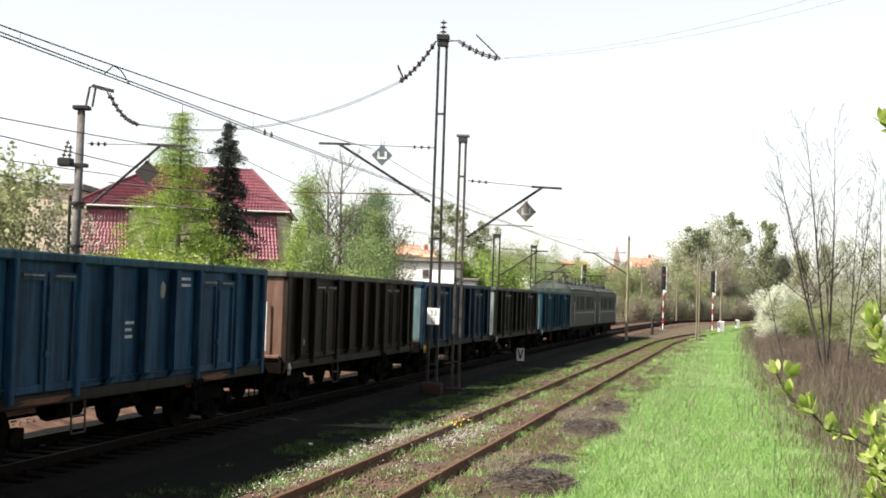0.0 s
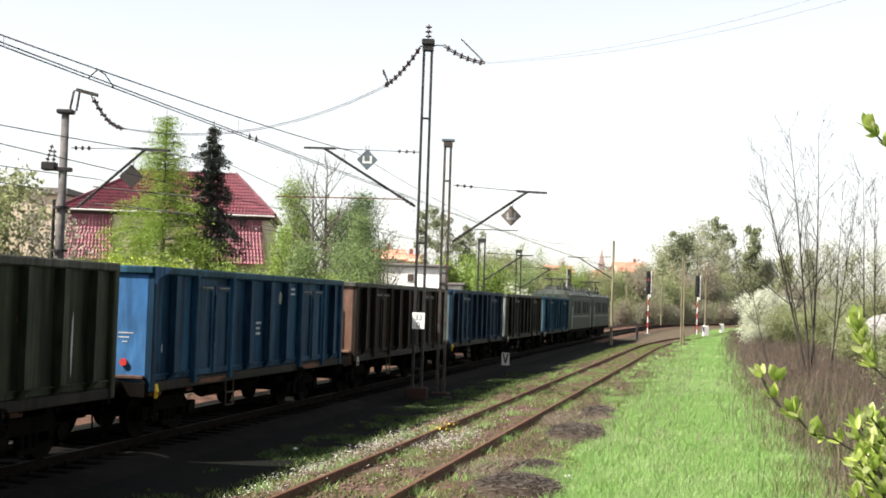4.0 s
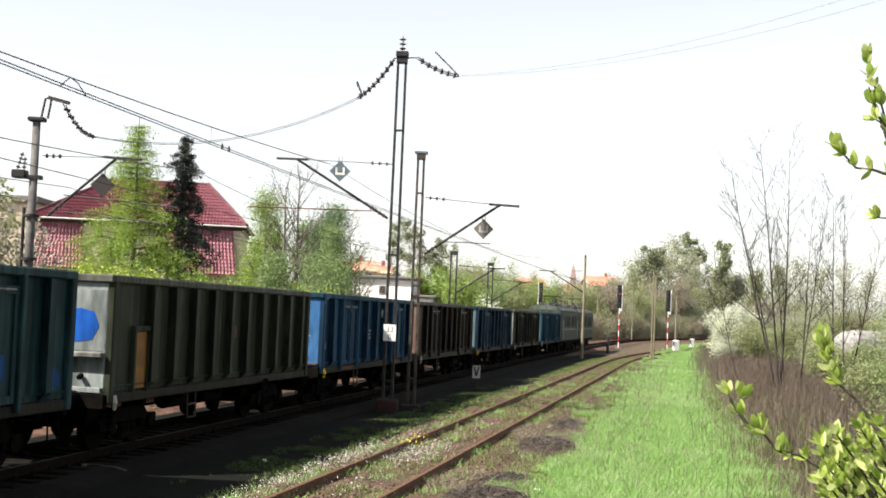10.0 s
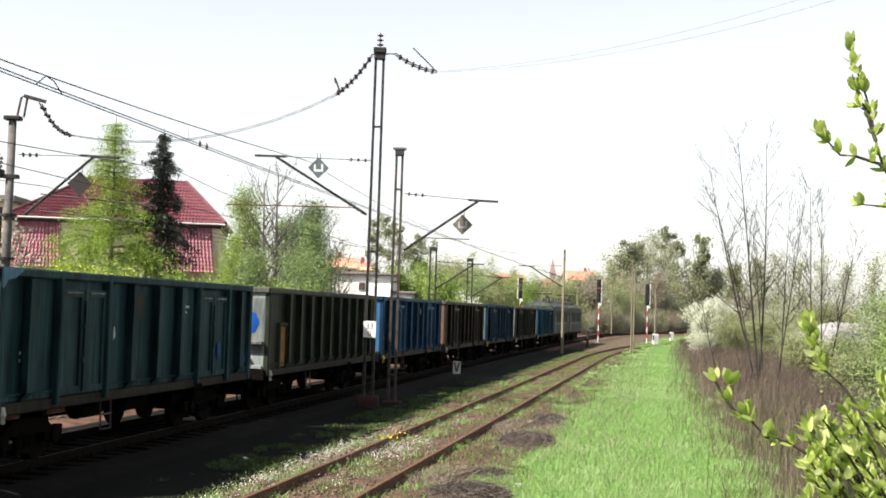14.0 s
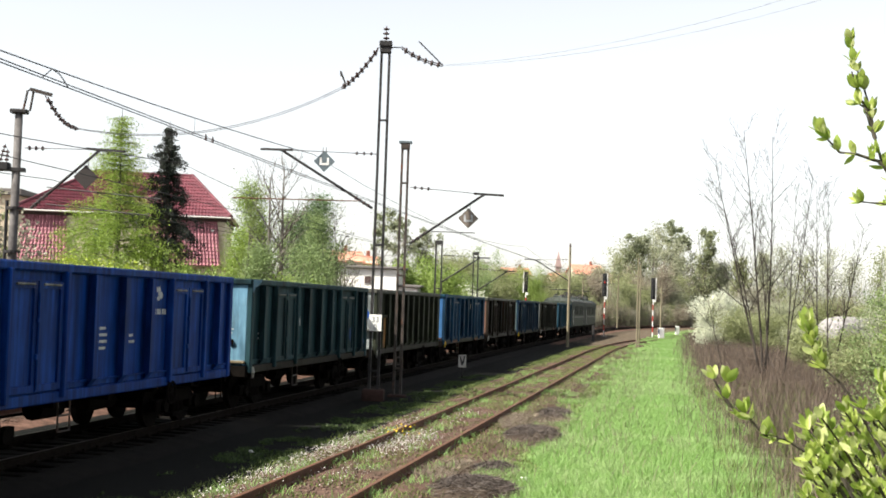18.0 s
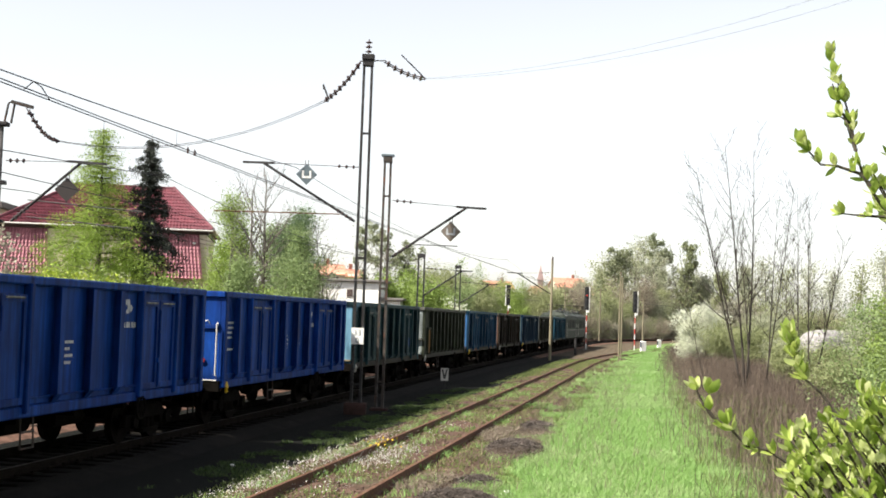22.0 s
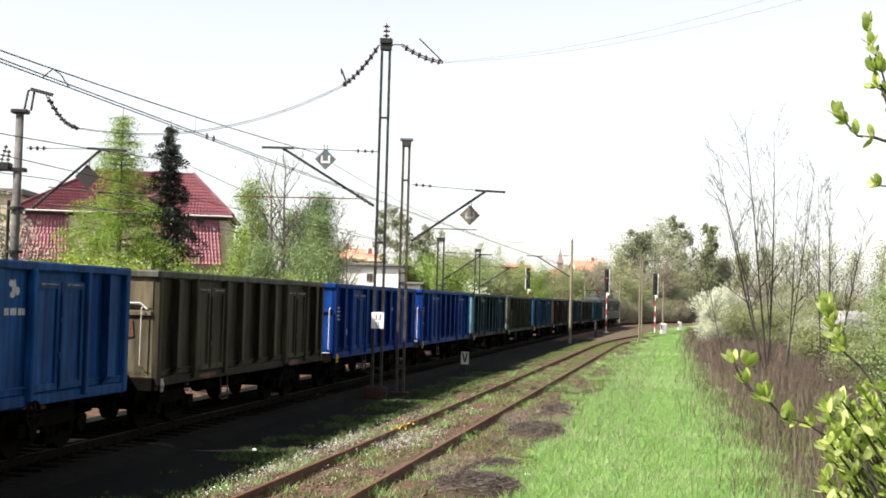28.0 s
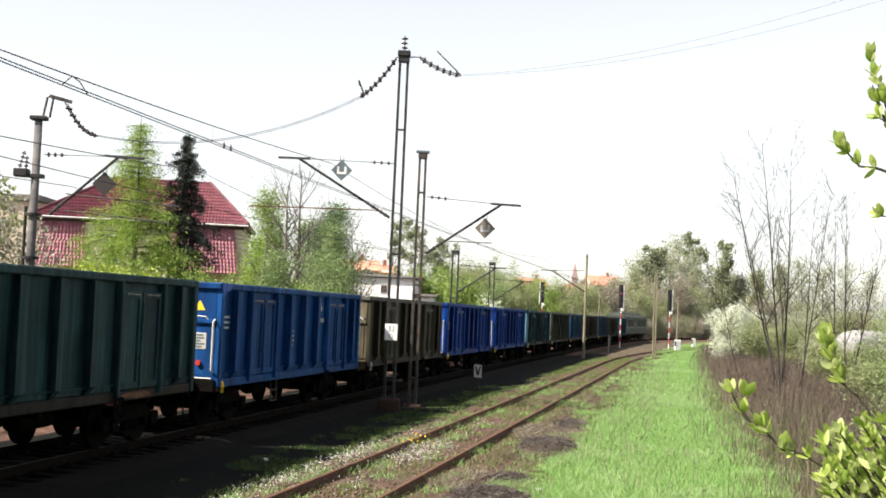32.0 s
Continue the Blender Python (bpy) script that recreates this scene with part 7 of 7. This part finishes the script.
        pts = [(x, y, z), (x + ax * h * 0.35, y + ay * h * 0.35, z + h * (0.75 if bow else 0.6)), (x + ax * h, y + ay * h, z + h * (0.55 if bow else 1.0))]
        k = len(sh_v)
        for i, p in enumerate(pts):
            rr = r * (1 - 0.4 * i)
            sh_v += [(p[0] - rr, p[1] - rr, p[2]), (p[0] + rr, p[1] - rr, p[2]), (p[0], p[1] + rr, p[2])]
        for i in (0, 1):
            for j in range(3):
                q = (j + 1) % 3
                sh_f.append((k + 3 * i + j, k + 3 * i + q, k + 3 * i + 3 + q, k + 3 * i + 3 + j))
    tagged(new("brambles", heap_mesh("brambles", sh_v, sh_f, "bramble")), "dense brown leafless bramble stems beside the grass path", "brambles", kind="stuff")
    blades_field("dead_stalks", "tall pale dry stalks standing among the brambles", strip(5000, 12.4, 24, 18, 110, lambda x, y, d, s: d > edge(x, y) - 0.8 and d < 14 + s * 0.1, 1.2), 0.85, 0.006, "straw", 0.25)
    blades_field("fringe_grass", "rough green grass at the foot of the brambles", strip(9000, 12.6, 17.0, 14, 60, lambda x, y, d, s: patch(x, y, 0.5, -0.05)), 0.28, 0.009, "weed", 0.6)
    # ballast stones
    st_v, st_f = [], []
    oct_f = [(0, 2, 4), (2, 1, 4), (1, 3, 4), (3, 0, 4), (2, 0, 5), (1, 2, 5), (3, 1, 5), (0, 3, 5)]
    spots = strip(11000, 4.6, 8.6, 17, 70) + strip(7000, -7.0, -2.8, 14, 60)
    for x, y in spots:
        d = lateral(x, y)[0]
        z = top_z(x, y) + 0.01
        r = random.uniform(0.015, 0.045)
        k = len(st_v)
        st_v += [(x + sx * r * random.uniform(0.7, 1.3), y + sy * r * random.uniform(0.7, 1.3), z + sz * r * 0.7) for sx, sy, sz in ((1, 0, 0), (-1, 0, 0), (0, 1, 0), (0, -1, 0), (0, 0, 1), (0, 0, -1))]
        st_f += [tuple(i + k for i in q) for q in oct_f]
    tagged(new("ballast_stones", heap_mesh("ballast_stones", st_v, st_f, "stone")), "loose reddish-brown ballast stones on the track beds", "stones", kind="stuff")
    for x, y, s in ((2.55, 22.6, 0.13), (1.9, 21.2, 0.07), (-2.6, 26.5, 0.08), (-3.4, 30.5, 0.1)):
        pb = Shape()
        pts = [Vector((math.cos(a) * s * random.uniform(0.6, 1.1), math.sin(a) * s * 0.8 * random.uniform(0.6, 1.1), 0)) for a in (i * 1.047 for i in range(6))]
        pb.add([*pts, *[p * 0.6 + Vector((0, 0, s * 0.5)) for p in pts]], [tuple(range(6))[::-1], tuple(range(6, 12))] + [(i, (i + 1) % 6, 6 + (i + 1) % 6, 6 + i) for i in range(6)])
        lt = tagged(new("litter", pb.mesh("litter", MAT["white"])), "crumpled scrap of white litter on the ground", "litter", "scraps of litter")
        lt.matrix_basis = pose(x, y, ground_z(x, y))
    # pale mound behind the brambles
    mnd = Shape()
    n = 28
    for i in range(n + 1):
        for j in range(13):
            u, w = i / n * 2 - 1, j / 12 * 2 - 1
            mnd.v.append((u * 4.4, w * 2.2, 3.35 * max(0, (1 - u ** 6) * (1 - w ** 4)) ** 0.35 * (1 - 0.06 * u) + 0.18 * noise.noise((u * 5, w * 4, 0)) - 0.4))
    mnd.f = [(i * 13 + j, (i + 1) * 13 + j, (i + 1) * 13 + j + 1, i * 13 + j + 1) for i in range(n) for j in range(12)]
    m = tagged(new("gravel_mound", mnd.mesh("gravel_mound", surface("gravel", (0.12, 0.115, 0.115), (0.30, 0.29, 0.285), 3.0, 0.95, 0, 0.8))), "pale grey mound of gravel behind the scrub", "gravel heap")
    m.matrix_basis = pose(0.378 * 112, 112, -0.1, 0, 0, 10)


# ---- buildings ----
MAT.update({
    "tile": surface("tile", (0.075, 0.016, 0.025), (0.155, 0.036, 0.05), 1.2, 0.5, 0, 0.2, vary=0.25),
    "tile_new": surface("tile_new", (0.19, 0.058, 0.080), (0.32, 0.118, 0.148), 1.2, 0.55, 0, 0.2, vary=0.2),
    # far roofs and spire, paled by haze mixed into their colour
    "tile_orange": surface("tile_orange", (0.38, 0.16, 0.105), (0.52, 0.25, 0.175), 1.2, 0.7, 0, 0.2, vary=0.2),
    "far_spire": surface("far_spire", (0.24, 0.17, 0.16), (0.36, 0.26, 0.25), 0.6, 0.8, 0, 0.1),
    "plaster": surface("plaster", (0.42, 0.36, 0.27), (0.58, 0.50, 0.39), 0.8, 0.9, 0, 0.2, (0.33, 0.28, 0.22), 0.7, 0.6),
    "plaster_white": surface("plaster_white", (0.78, 0.77, 0.75), (0.88, 0.87, 0.85), 0.8, 0.9, 0, 0.1),
    "eave_dark": plain("eave_dark", (0.05, 0.03, 0.028), 0.7),
    "gutter": plain("gutter", (0.62, 0.60, 0.58), 0.4, 0.3),
    "glass": plain("glass", (0.08, 0.12, 0.16), 0.1),
    "roof_grey": plain("roof_grey", (0.14, 0.13, 0.125), 0.8),
    "brick_red": surface("brick_red", (0.20, 0.07, 0.05), (0.34, 0.13, 0.09), 2.0, 0.9, 0, 0.3),
})


def tiled_face(parent, a, b, c, d, rows, cols, mat="tile", name="tile"):
    """Roof tiles laid on the quad a b (eave) c d (ridge side); one object a course."""
    a, b, c, d = map(Vector, (a, b, c, d))
    nrm = (b - a).cross(d - a).normalized()
    if nrm.z < 0:
        nrm = -nrm
    part("roof_slope", Shape().add([a, b, c, d, a - nrm * 0.12, b - nrm * 0.12, c - nrm * 0.12, d - nrm * 0.12], [(0, 1, 2, 3), (7, 6, 5, 4), (0, 4, 5, 1), (1, 5, 6, 2), (2, 6, 7, 3), (3, 7, 4, 0)]), mat, parent)
    for r in range(rows):
        u0, u1 = r / rows, (r + 1) / rows
        l0, r0, l1, r1 = a.lerp(d, u0), b.lerp(c, u0), a.lerp(d, u1), b.lerp(c, u1)
        wid = max((r0 - l0).length, 0.01)
        n = max(int(round(cols * wid / (b - a).length)), 1)
        sh = Shape()
        for i in range(n):
            p, q = l0.lerp(r0, i / n), l0.lerp(r0, (i + 1) / n)
            P, Q = l1.lerp(r1, i / n), l1.lerp(r1, (i + 1) / n)
            m0, m1 = p.lerp(q, 0.38), P.lerp(Q, 0.38)
            e0, e1 = p.lerp(q, 0.8), P.lerp(Q, 0.8)
            h = nrm * 0.075
            lo = nrm * 0.03
            sh.add([p + lo * 1.6, m0 + h + lo, e0 + lo * 1.4, q + lo * 1.6, Q + nrm * 0.004, e1 + nrm * 0.004, m1 + h * 0.6, P + nrm * 0.004, p - nrm * 0.01, q - nrm * 0.01],
                   [(0, 1, 6, 7), (1, 2, 5, 6), (2, 3, 4, 5), (0, 8, 9, 3, 2, 1)])
        part("tile_course", sh, mat, parent)


def red_house():
    """A two-storey house under a red hipped roof whose tiles hang down over the upper walls."""
    y0 = 84.0
    hx0, hx1 = -0.2845 * y0, -0.1245 * y0
    w = hx1 - hx0
    dpt = 11.0
    hs = thing("red_house", "house with dark red tiled hip roof and tile-hung upper walls", "house", at=pose(hx0, y0, 0, 0, 0, 4))
    ze, zl, zr = EYE[2] + 0.0615 * y0, EYE[2] + 0.0235 * y0, EYE[2] + 0.0985 * y0
    part("wall", Shape().block((0.4, 0.3, -0.4), (w - 0.3, dpt - 0.3, zl + 0.1), 0.02).block((0.5, 0.12, zl), (w - 0.15, dpt - 0.9, ze - 0.3)), "plaster", hs)
    # tile-hung lower slope
    for a, b, c, d, cols in (((0, -0.35, zl), (w * 0.25, -0.35, zl), (w * 0.25 - 0.2, 0.1, ze - 0.3), (0.4, 0.1, ze - 0.3), 15), ((w * 0.6, -0.35, zl), (w - 0.3, -0.35, zl), (w - 0.65, 0.1, ze - 0.3), (w * 0.6, 0.1, ze - 0.3), 23)):
        tiled_face(hs, a, b, c, d, 12, cols, "tile_new")
    part("gable_wall", Shape().add([(w + 0.02, 0.15, zl - 0.2), (w + 0.02, dpt, zl - 0.2), (w - 0.5, dpt, ze - 0.45), (w - 0.5, 0.8, ze - 0.45), (w - 0.4, 0.15, zl - 0.2), (w - 0.7, dpt, zl - 0.2), (w - 0.9, dpt, ze - 0.45), (w - 0.9, 0.8, ze - 0.45)],
                                   [(0, 1, 2, 3), (7, 6, 5, 4), (0, 4, 5, 1), (1, 5, 6, 2), (2, 6, 7, 3), (3, 7, 4, 0)]), "plaster", hs, "beige plastered side wall")
    part("eave_board", Shape().block((0.1, 0.0, ze - 0.3), (w - 0.05, dpt - 0.3, ze - 0.12)), "eave_dark", hs)
    # upper hipped roof
    o = 0.25
    A, B, C, D = (-o, -o, ze), (w + o, -o, ze), (w + o, dpt + o, ze), (-o, dpt + o, ze)
    r0, r1 = (w * 0.30, dpt / 2, zr), (w * 0.79, dpt / 2, zr)
    tiled_face(hs, A, B, r1, r0, 13, 64)
    tiled_face(hs, B, C, r1, r1, 13, 46)
    tiled_face(hs, D, A, r0, r0, 13, 46)
    part("back_slope", Shape().add([C, D, r0, r1], [(0, 1, 2, 3)]), "tile", hs)
    part("ridge_tiles", Shape().tube([r0, r1], 0.14, 8), "tile", hs)
    for p, q in ((B, r1), (A, r0)):
        hip = Shape()
        pv, qv = Vector(p), Vector(q)
        for i in range(14):
            hip.tube([pv.lerp(qv, i / 14) + Vector((0, 0, 0.05)), pv.lerp(qv, (i + 1.1) / 14) + Vector((0, 0, 0.07))], [0.13, 0.11], 7)
        part("hip_tiles", hip, "tile", hs)
    part("gutter", Shape().tube([(-o, -o - 0.08, ze - 0.05), (w + o, -o - 0.08, ze - 0.05)], 0.06, 8), "gutter", hs)
    wx = w * 0.405
    fr = part("window", Shape().block((wx - 0.62, 0.04, zl + 0.85), (wx + 0.62, 0.3, zl + 2.15), 0.03), "white", hs)
    part("pane", Shape().box((wx - 0.53, 0.025, zl + 0.94), (wx - 0.03, 0.035, zl + 2.06)).box((wx + 0.03, 0.025, zl + 0.94), (wx + 0.53, 0.035, zl + 2.06)), "glass", fr)
    for u in (0.12, 0.3, 0.68, 0.86):
        f2 = part("window", Shape().block((w * u - 0.6, 0.25, 1.2), (w * u + 0.6, 0.35, 2.7), 0.03), "white", hs)
        part("pane", Shape().box((w * u - 0.5, 0.235, 1.3), (w * u + 0.5, 0.245, 2.6)), "glass", f2)
    for u in (0.06, 0.93):
        part("vent", Shape().tube([(w * u, 0.2, ze - 0.9), (w * u, -0.1, ze - 0.88)], 0.09, 10), "gutter", hs)


def plain_house(name, label, rx, y, w, dpt, eave, ridge, wall, roof, turn=0.0, flat=False, windows=3):
    h = thing(name, label, "house", at=pose(rx * y, y, 0, 0, 0, turn))
    part("wall", Shape().block((-w / 2, 0, -0.5), (w / 2, dpt, eave), 0.03), wall, h)
    if flat:
        part("roof", Shape().block((-w / 2 - 0.3, -0.3, eave), (w / 2 + 0.3, dpt + 0.3, ridge), 0.04), roof, h)
    else:
        o = 0.4
        for s in (-1, 1):
            yy0, yy1 = (-o, dpt / 2) if s < 0 else (dpt + o, dpt / 2)
            a, b = Vector((-w / 2 - o, yy0, eave - 0.15)), Vector((w / 2 + o, yy0, eave - 0.15))
            c, d = Vector((w / 2 + o, yy1, ridge)), Vector((-w / 2 - o, yy1, ridge))
            part("roof_slope", Shape().add([a, b, c, d, *[p - Vector((0, 0, 0.18)) for p in (a, b, c, d)]], [(0, 1, 2, 3), (7, 6, 5, 4), (0, 4, 5, 1), (1, 5, 6, 2), (2, 6, 7, 3), (3, 7, 4, 0)]), roof, h)
        part("gable", Shape().add([(-w / 2, 0.02, eave), (-w / 2, dpt, eave), (-w / 2, dpt / 2, ridge - 0.1), (w / 2, 0.02, eave), (w / 2, dpt, eave), (w / 2, dpt / 2, ridge - 0.1)], [(0, 1, 2), (5, 4, 3), (0, 2, 5, 3), (1, 4, 5, 2)]), wall, h)
        part("chimney", Shape().block((w * 0.2 - 0.3, dpt / 2 - 0.3, ridge - 0.8), (w * 0.2 + 0.3, dpt / 2 + 0.3, ridge + 0.9), 0.03), "brick_red", h)
    for i in range(windows):
        x = -w / 2 + w * (i + 0.5) / windows
        f = part("window", Shape().block((x - 0.26, -0.06, eave - 1.10), (x + 0.26, 0.02, eave - 0.5), 0.02), "gutter", h)
        part("pane", Shape().box((x - 0.21, -0.075, eave - 1.05), (x + 0.21, -0.065, eave - 0.55)), "eave_dark", f)


def build_houses():
    red_house()
    plain_house("white_building", "long low white rendered building with a flat dark roof", -0.0140, 92, 4.4, 3, EYE[2] + 0.0255 * 92, EYE[2] + 0.0275 * 92, "plaster_white", "roof_grey", -10, True, 1)
    plain_house("white_annex", "low white rendered annex beyond the wagons", 0.0175, 92, 1.4, 3, EYE[2] + 0.012 * 92, EYE[2] + 0.014 * 92, "plaster_white", "roof_grey", -10, True, 1)
    plain_house("garden_building", "grey flat-roofed building behind garden trees", -0.355, 98, 14, 10, EYE[2] + 0.072 * 98, EYE[2] + 0.077 * 98, "plaster", "roof_grey", 0, True, 4)
    for rx, y, w, ea, ri, lab in ((0.159, 330, 7.5, 0.0275, 0.0350, "orange-tiled house far beyond the bend"), (0.181, 340, 7, 0.0215, 0.0290, "orange-tiled far house among trees"), (0.103, 350, 7, 0.0245, 0.0305, "far house with an orange roof"),
                                  (-0.037, 210, 8, 0.0315, 0.0395, "far brick house with an orange roof"), (-0.016, 220, 5, 0.030, 0.036, "far small house with an orange roof"), (0.140, 360, 7, 0.02, 0.0275, "far house with a pale wall")):
        plain_house("distant_house", lab, rx, y, w, 10, EYE[2] + ea * y, EYE[2] + ri * y, "plaster", "tile_orange", 8)
    ch = thing("church_tower", "small far church tower with a pointed red spire", "church", at=pose(0.1335 * 420, 420, 0))
    z = EYE[2] + 0.032 * 420
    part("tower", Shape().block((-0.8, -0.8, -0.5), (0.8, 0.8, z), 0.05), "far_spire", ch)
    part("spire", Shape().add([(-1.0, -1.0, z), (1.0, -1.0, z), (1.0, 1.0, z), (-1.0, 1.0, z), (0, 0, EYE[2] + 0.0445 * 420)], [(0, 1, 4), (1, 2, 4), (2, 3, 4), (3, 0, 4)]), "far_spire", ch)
    # far hills close the view
    hl = Shape()
    n = 90
    for i in range(n + 1):
        a = math.radians(-75 + 150 * i / n)
        for r, z in ((640, -1.0), (650, 9 + 5 * noise.noise((i * 0.21, 0, 0)) + 3 * noise.noise((i * 0.7, 2, 0))), (900, 12)):
            hl.v.append((math.sin(a) * r, math.cos(a) * r, z))
    hl.f = [(3 * i + j, 3 * i + 3 + j, 3 * i + 4 + j, 3 * i + 1 + j) for i in range(n) for j in range(2)]
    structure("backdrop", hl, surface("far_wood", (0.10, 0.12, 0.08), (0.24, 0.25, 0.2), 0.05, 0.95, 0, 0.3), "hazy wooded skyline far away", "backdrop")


# ---- build ----
build_ground()
railway("main_track", "running track under the coal train", lambda s, o=0.0: line_at(s, o), -20, 400, 60, True, -0.2, "ballast_shaded", "_dark")
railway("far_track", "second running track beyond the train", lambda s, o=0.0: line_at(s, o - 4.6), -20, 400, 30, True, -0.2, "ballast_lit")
railway("siding", "rusty overgrown siding with weeds between its rails", siding_at, -6, 190, 95, False, -0.155)
build_train()
LOCO = [(loco_section("grey-green electric locomotive half, trailing", -1), -12.8 + 7.4), (loco_section("grey-green electric locomotive half, leading", 1), -12.8 + 14.8 + 0.5 + 7.4)]
TRAIN += LOCO
build_masts()
build_signals()
build_houses()
build_trees()
build_growth()
SHRUB_BY_VIEWER = near_shrub()


def motions():
    """The train draws away, gathering speed; every wheelset turns as it rolls."""
    times = [i * 0.8 for i in range(41)]
    for w, off in TRAIN:
        rows = []
        for t in times:
            s = train_s(t) + off
            a, b = line_at(s + 4.3), line_at(s - 4.3)
            h = math.atan2(a[0] - b[0], a[1] - b[1])
            rows.append((t, pose((a[0] + b[0]) / 2, (a[1] + b[1]) / 2, 0.0, 0, 0, -math.degrees(h))))
        walk(w, rows)
    # the shrub nods in the wind, with one stronger gust
    walk(SHRUB_BY_VIEWER, [(t, pose(dx, 0, dz)) for t, dx, dz in ((0, 0, 0), (7, 0.002, 0), (9, -0.006, -0.003), (11, 0.004, 0), (13, 0.011, 0.009), (17, 0, 0), (21, -0.004, 0.008), (24, 0.006, -0.005), (27, -0.004, 0.005), (28, 0.026, 0.020), (29, 0.004, 0.003), (30, 0.002, 0), (32, 0, 0))])
    ticks = [round(i * 0.16, 2) for i in range(201)]
    for ob, y, z, r in WHEELS:
        walk(ob, [(t, pose(0, y, z, -math.degrees((train_s(t) - train_s(0)) / r), 0, 0)) for t in ticks])


motions()
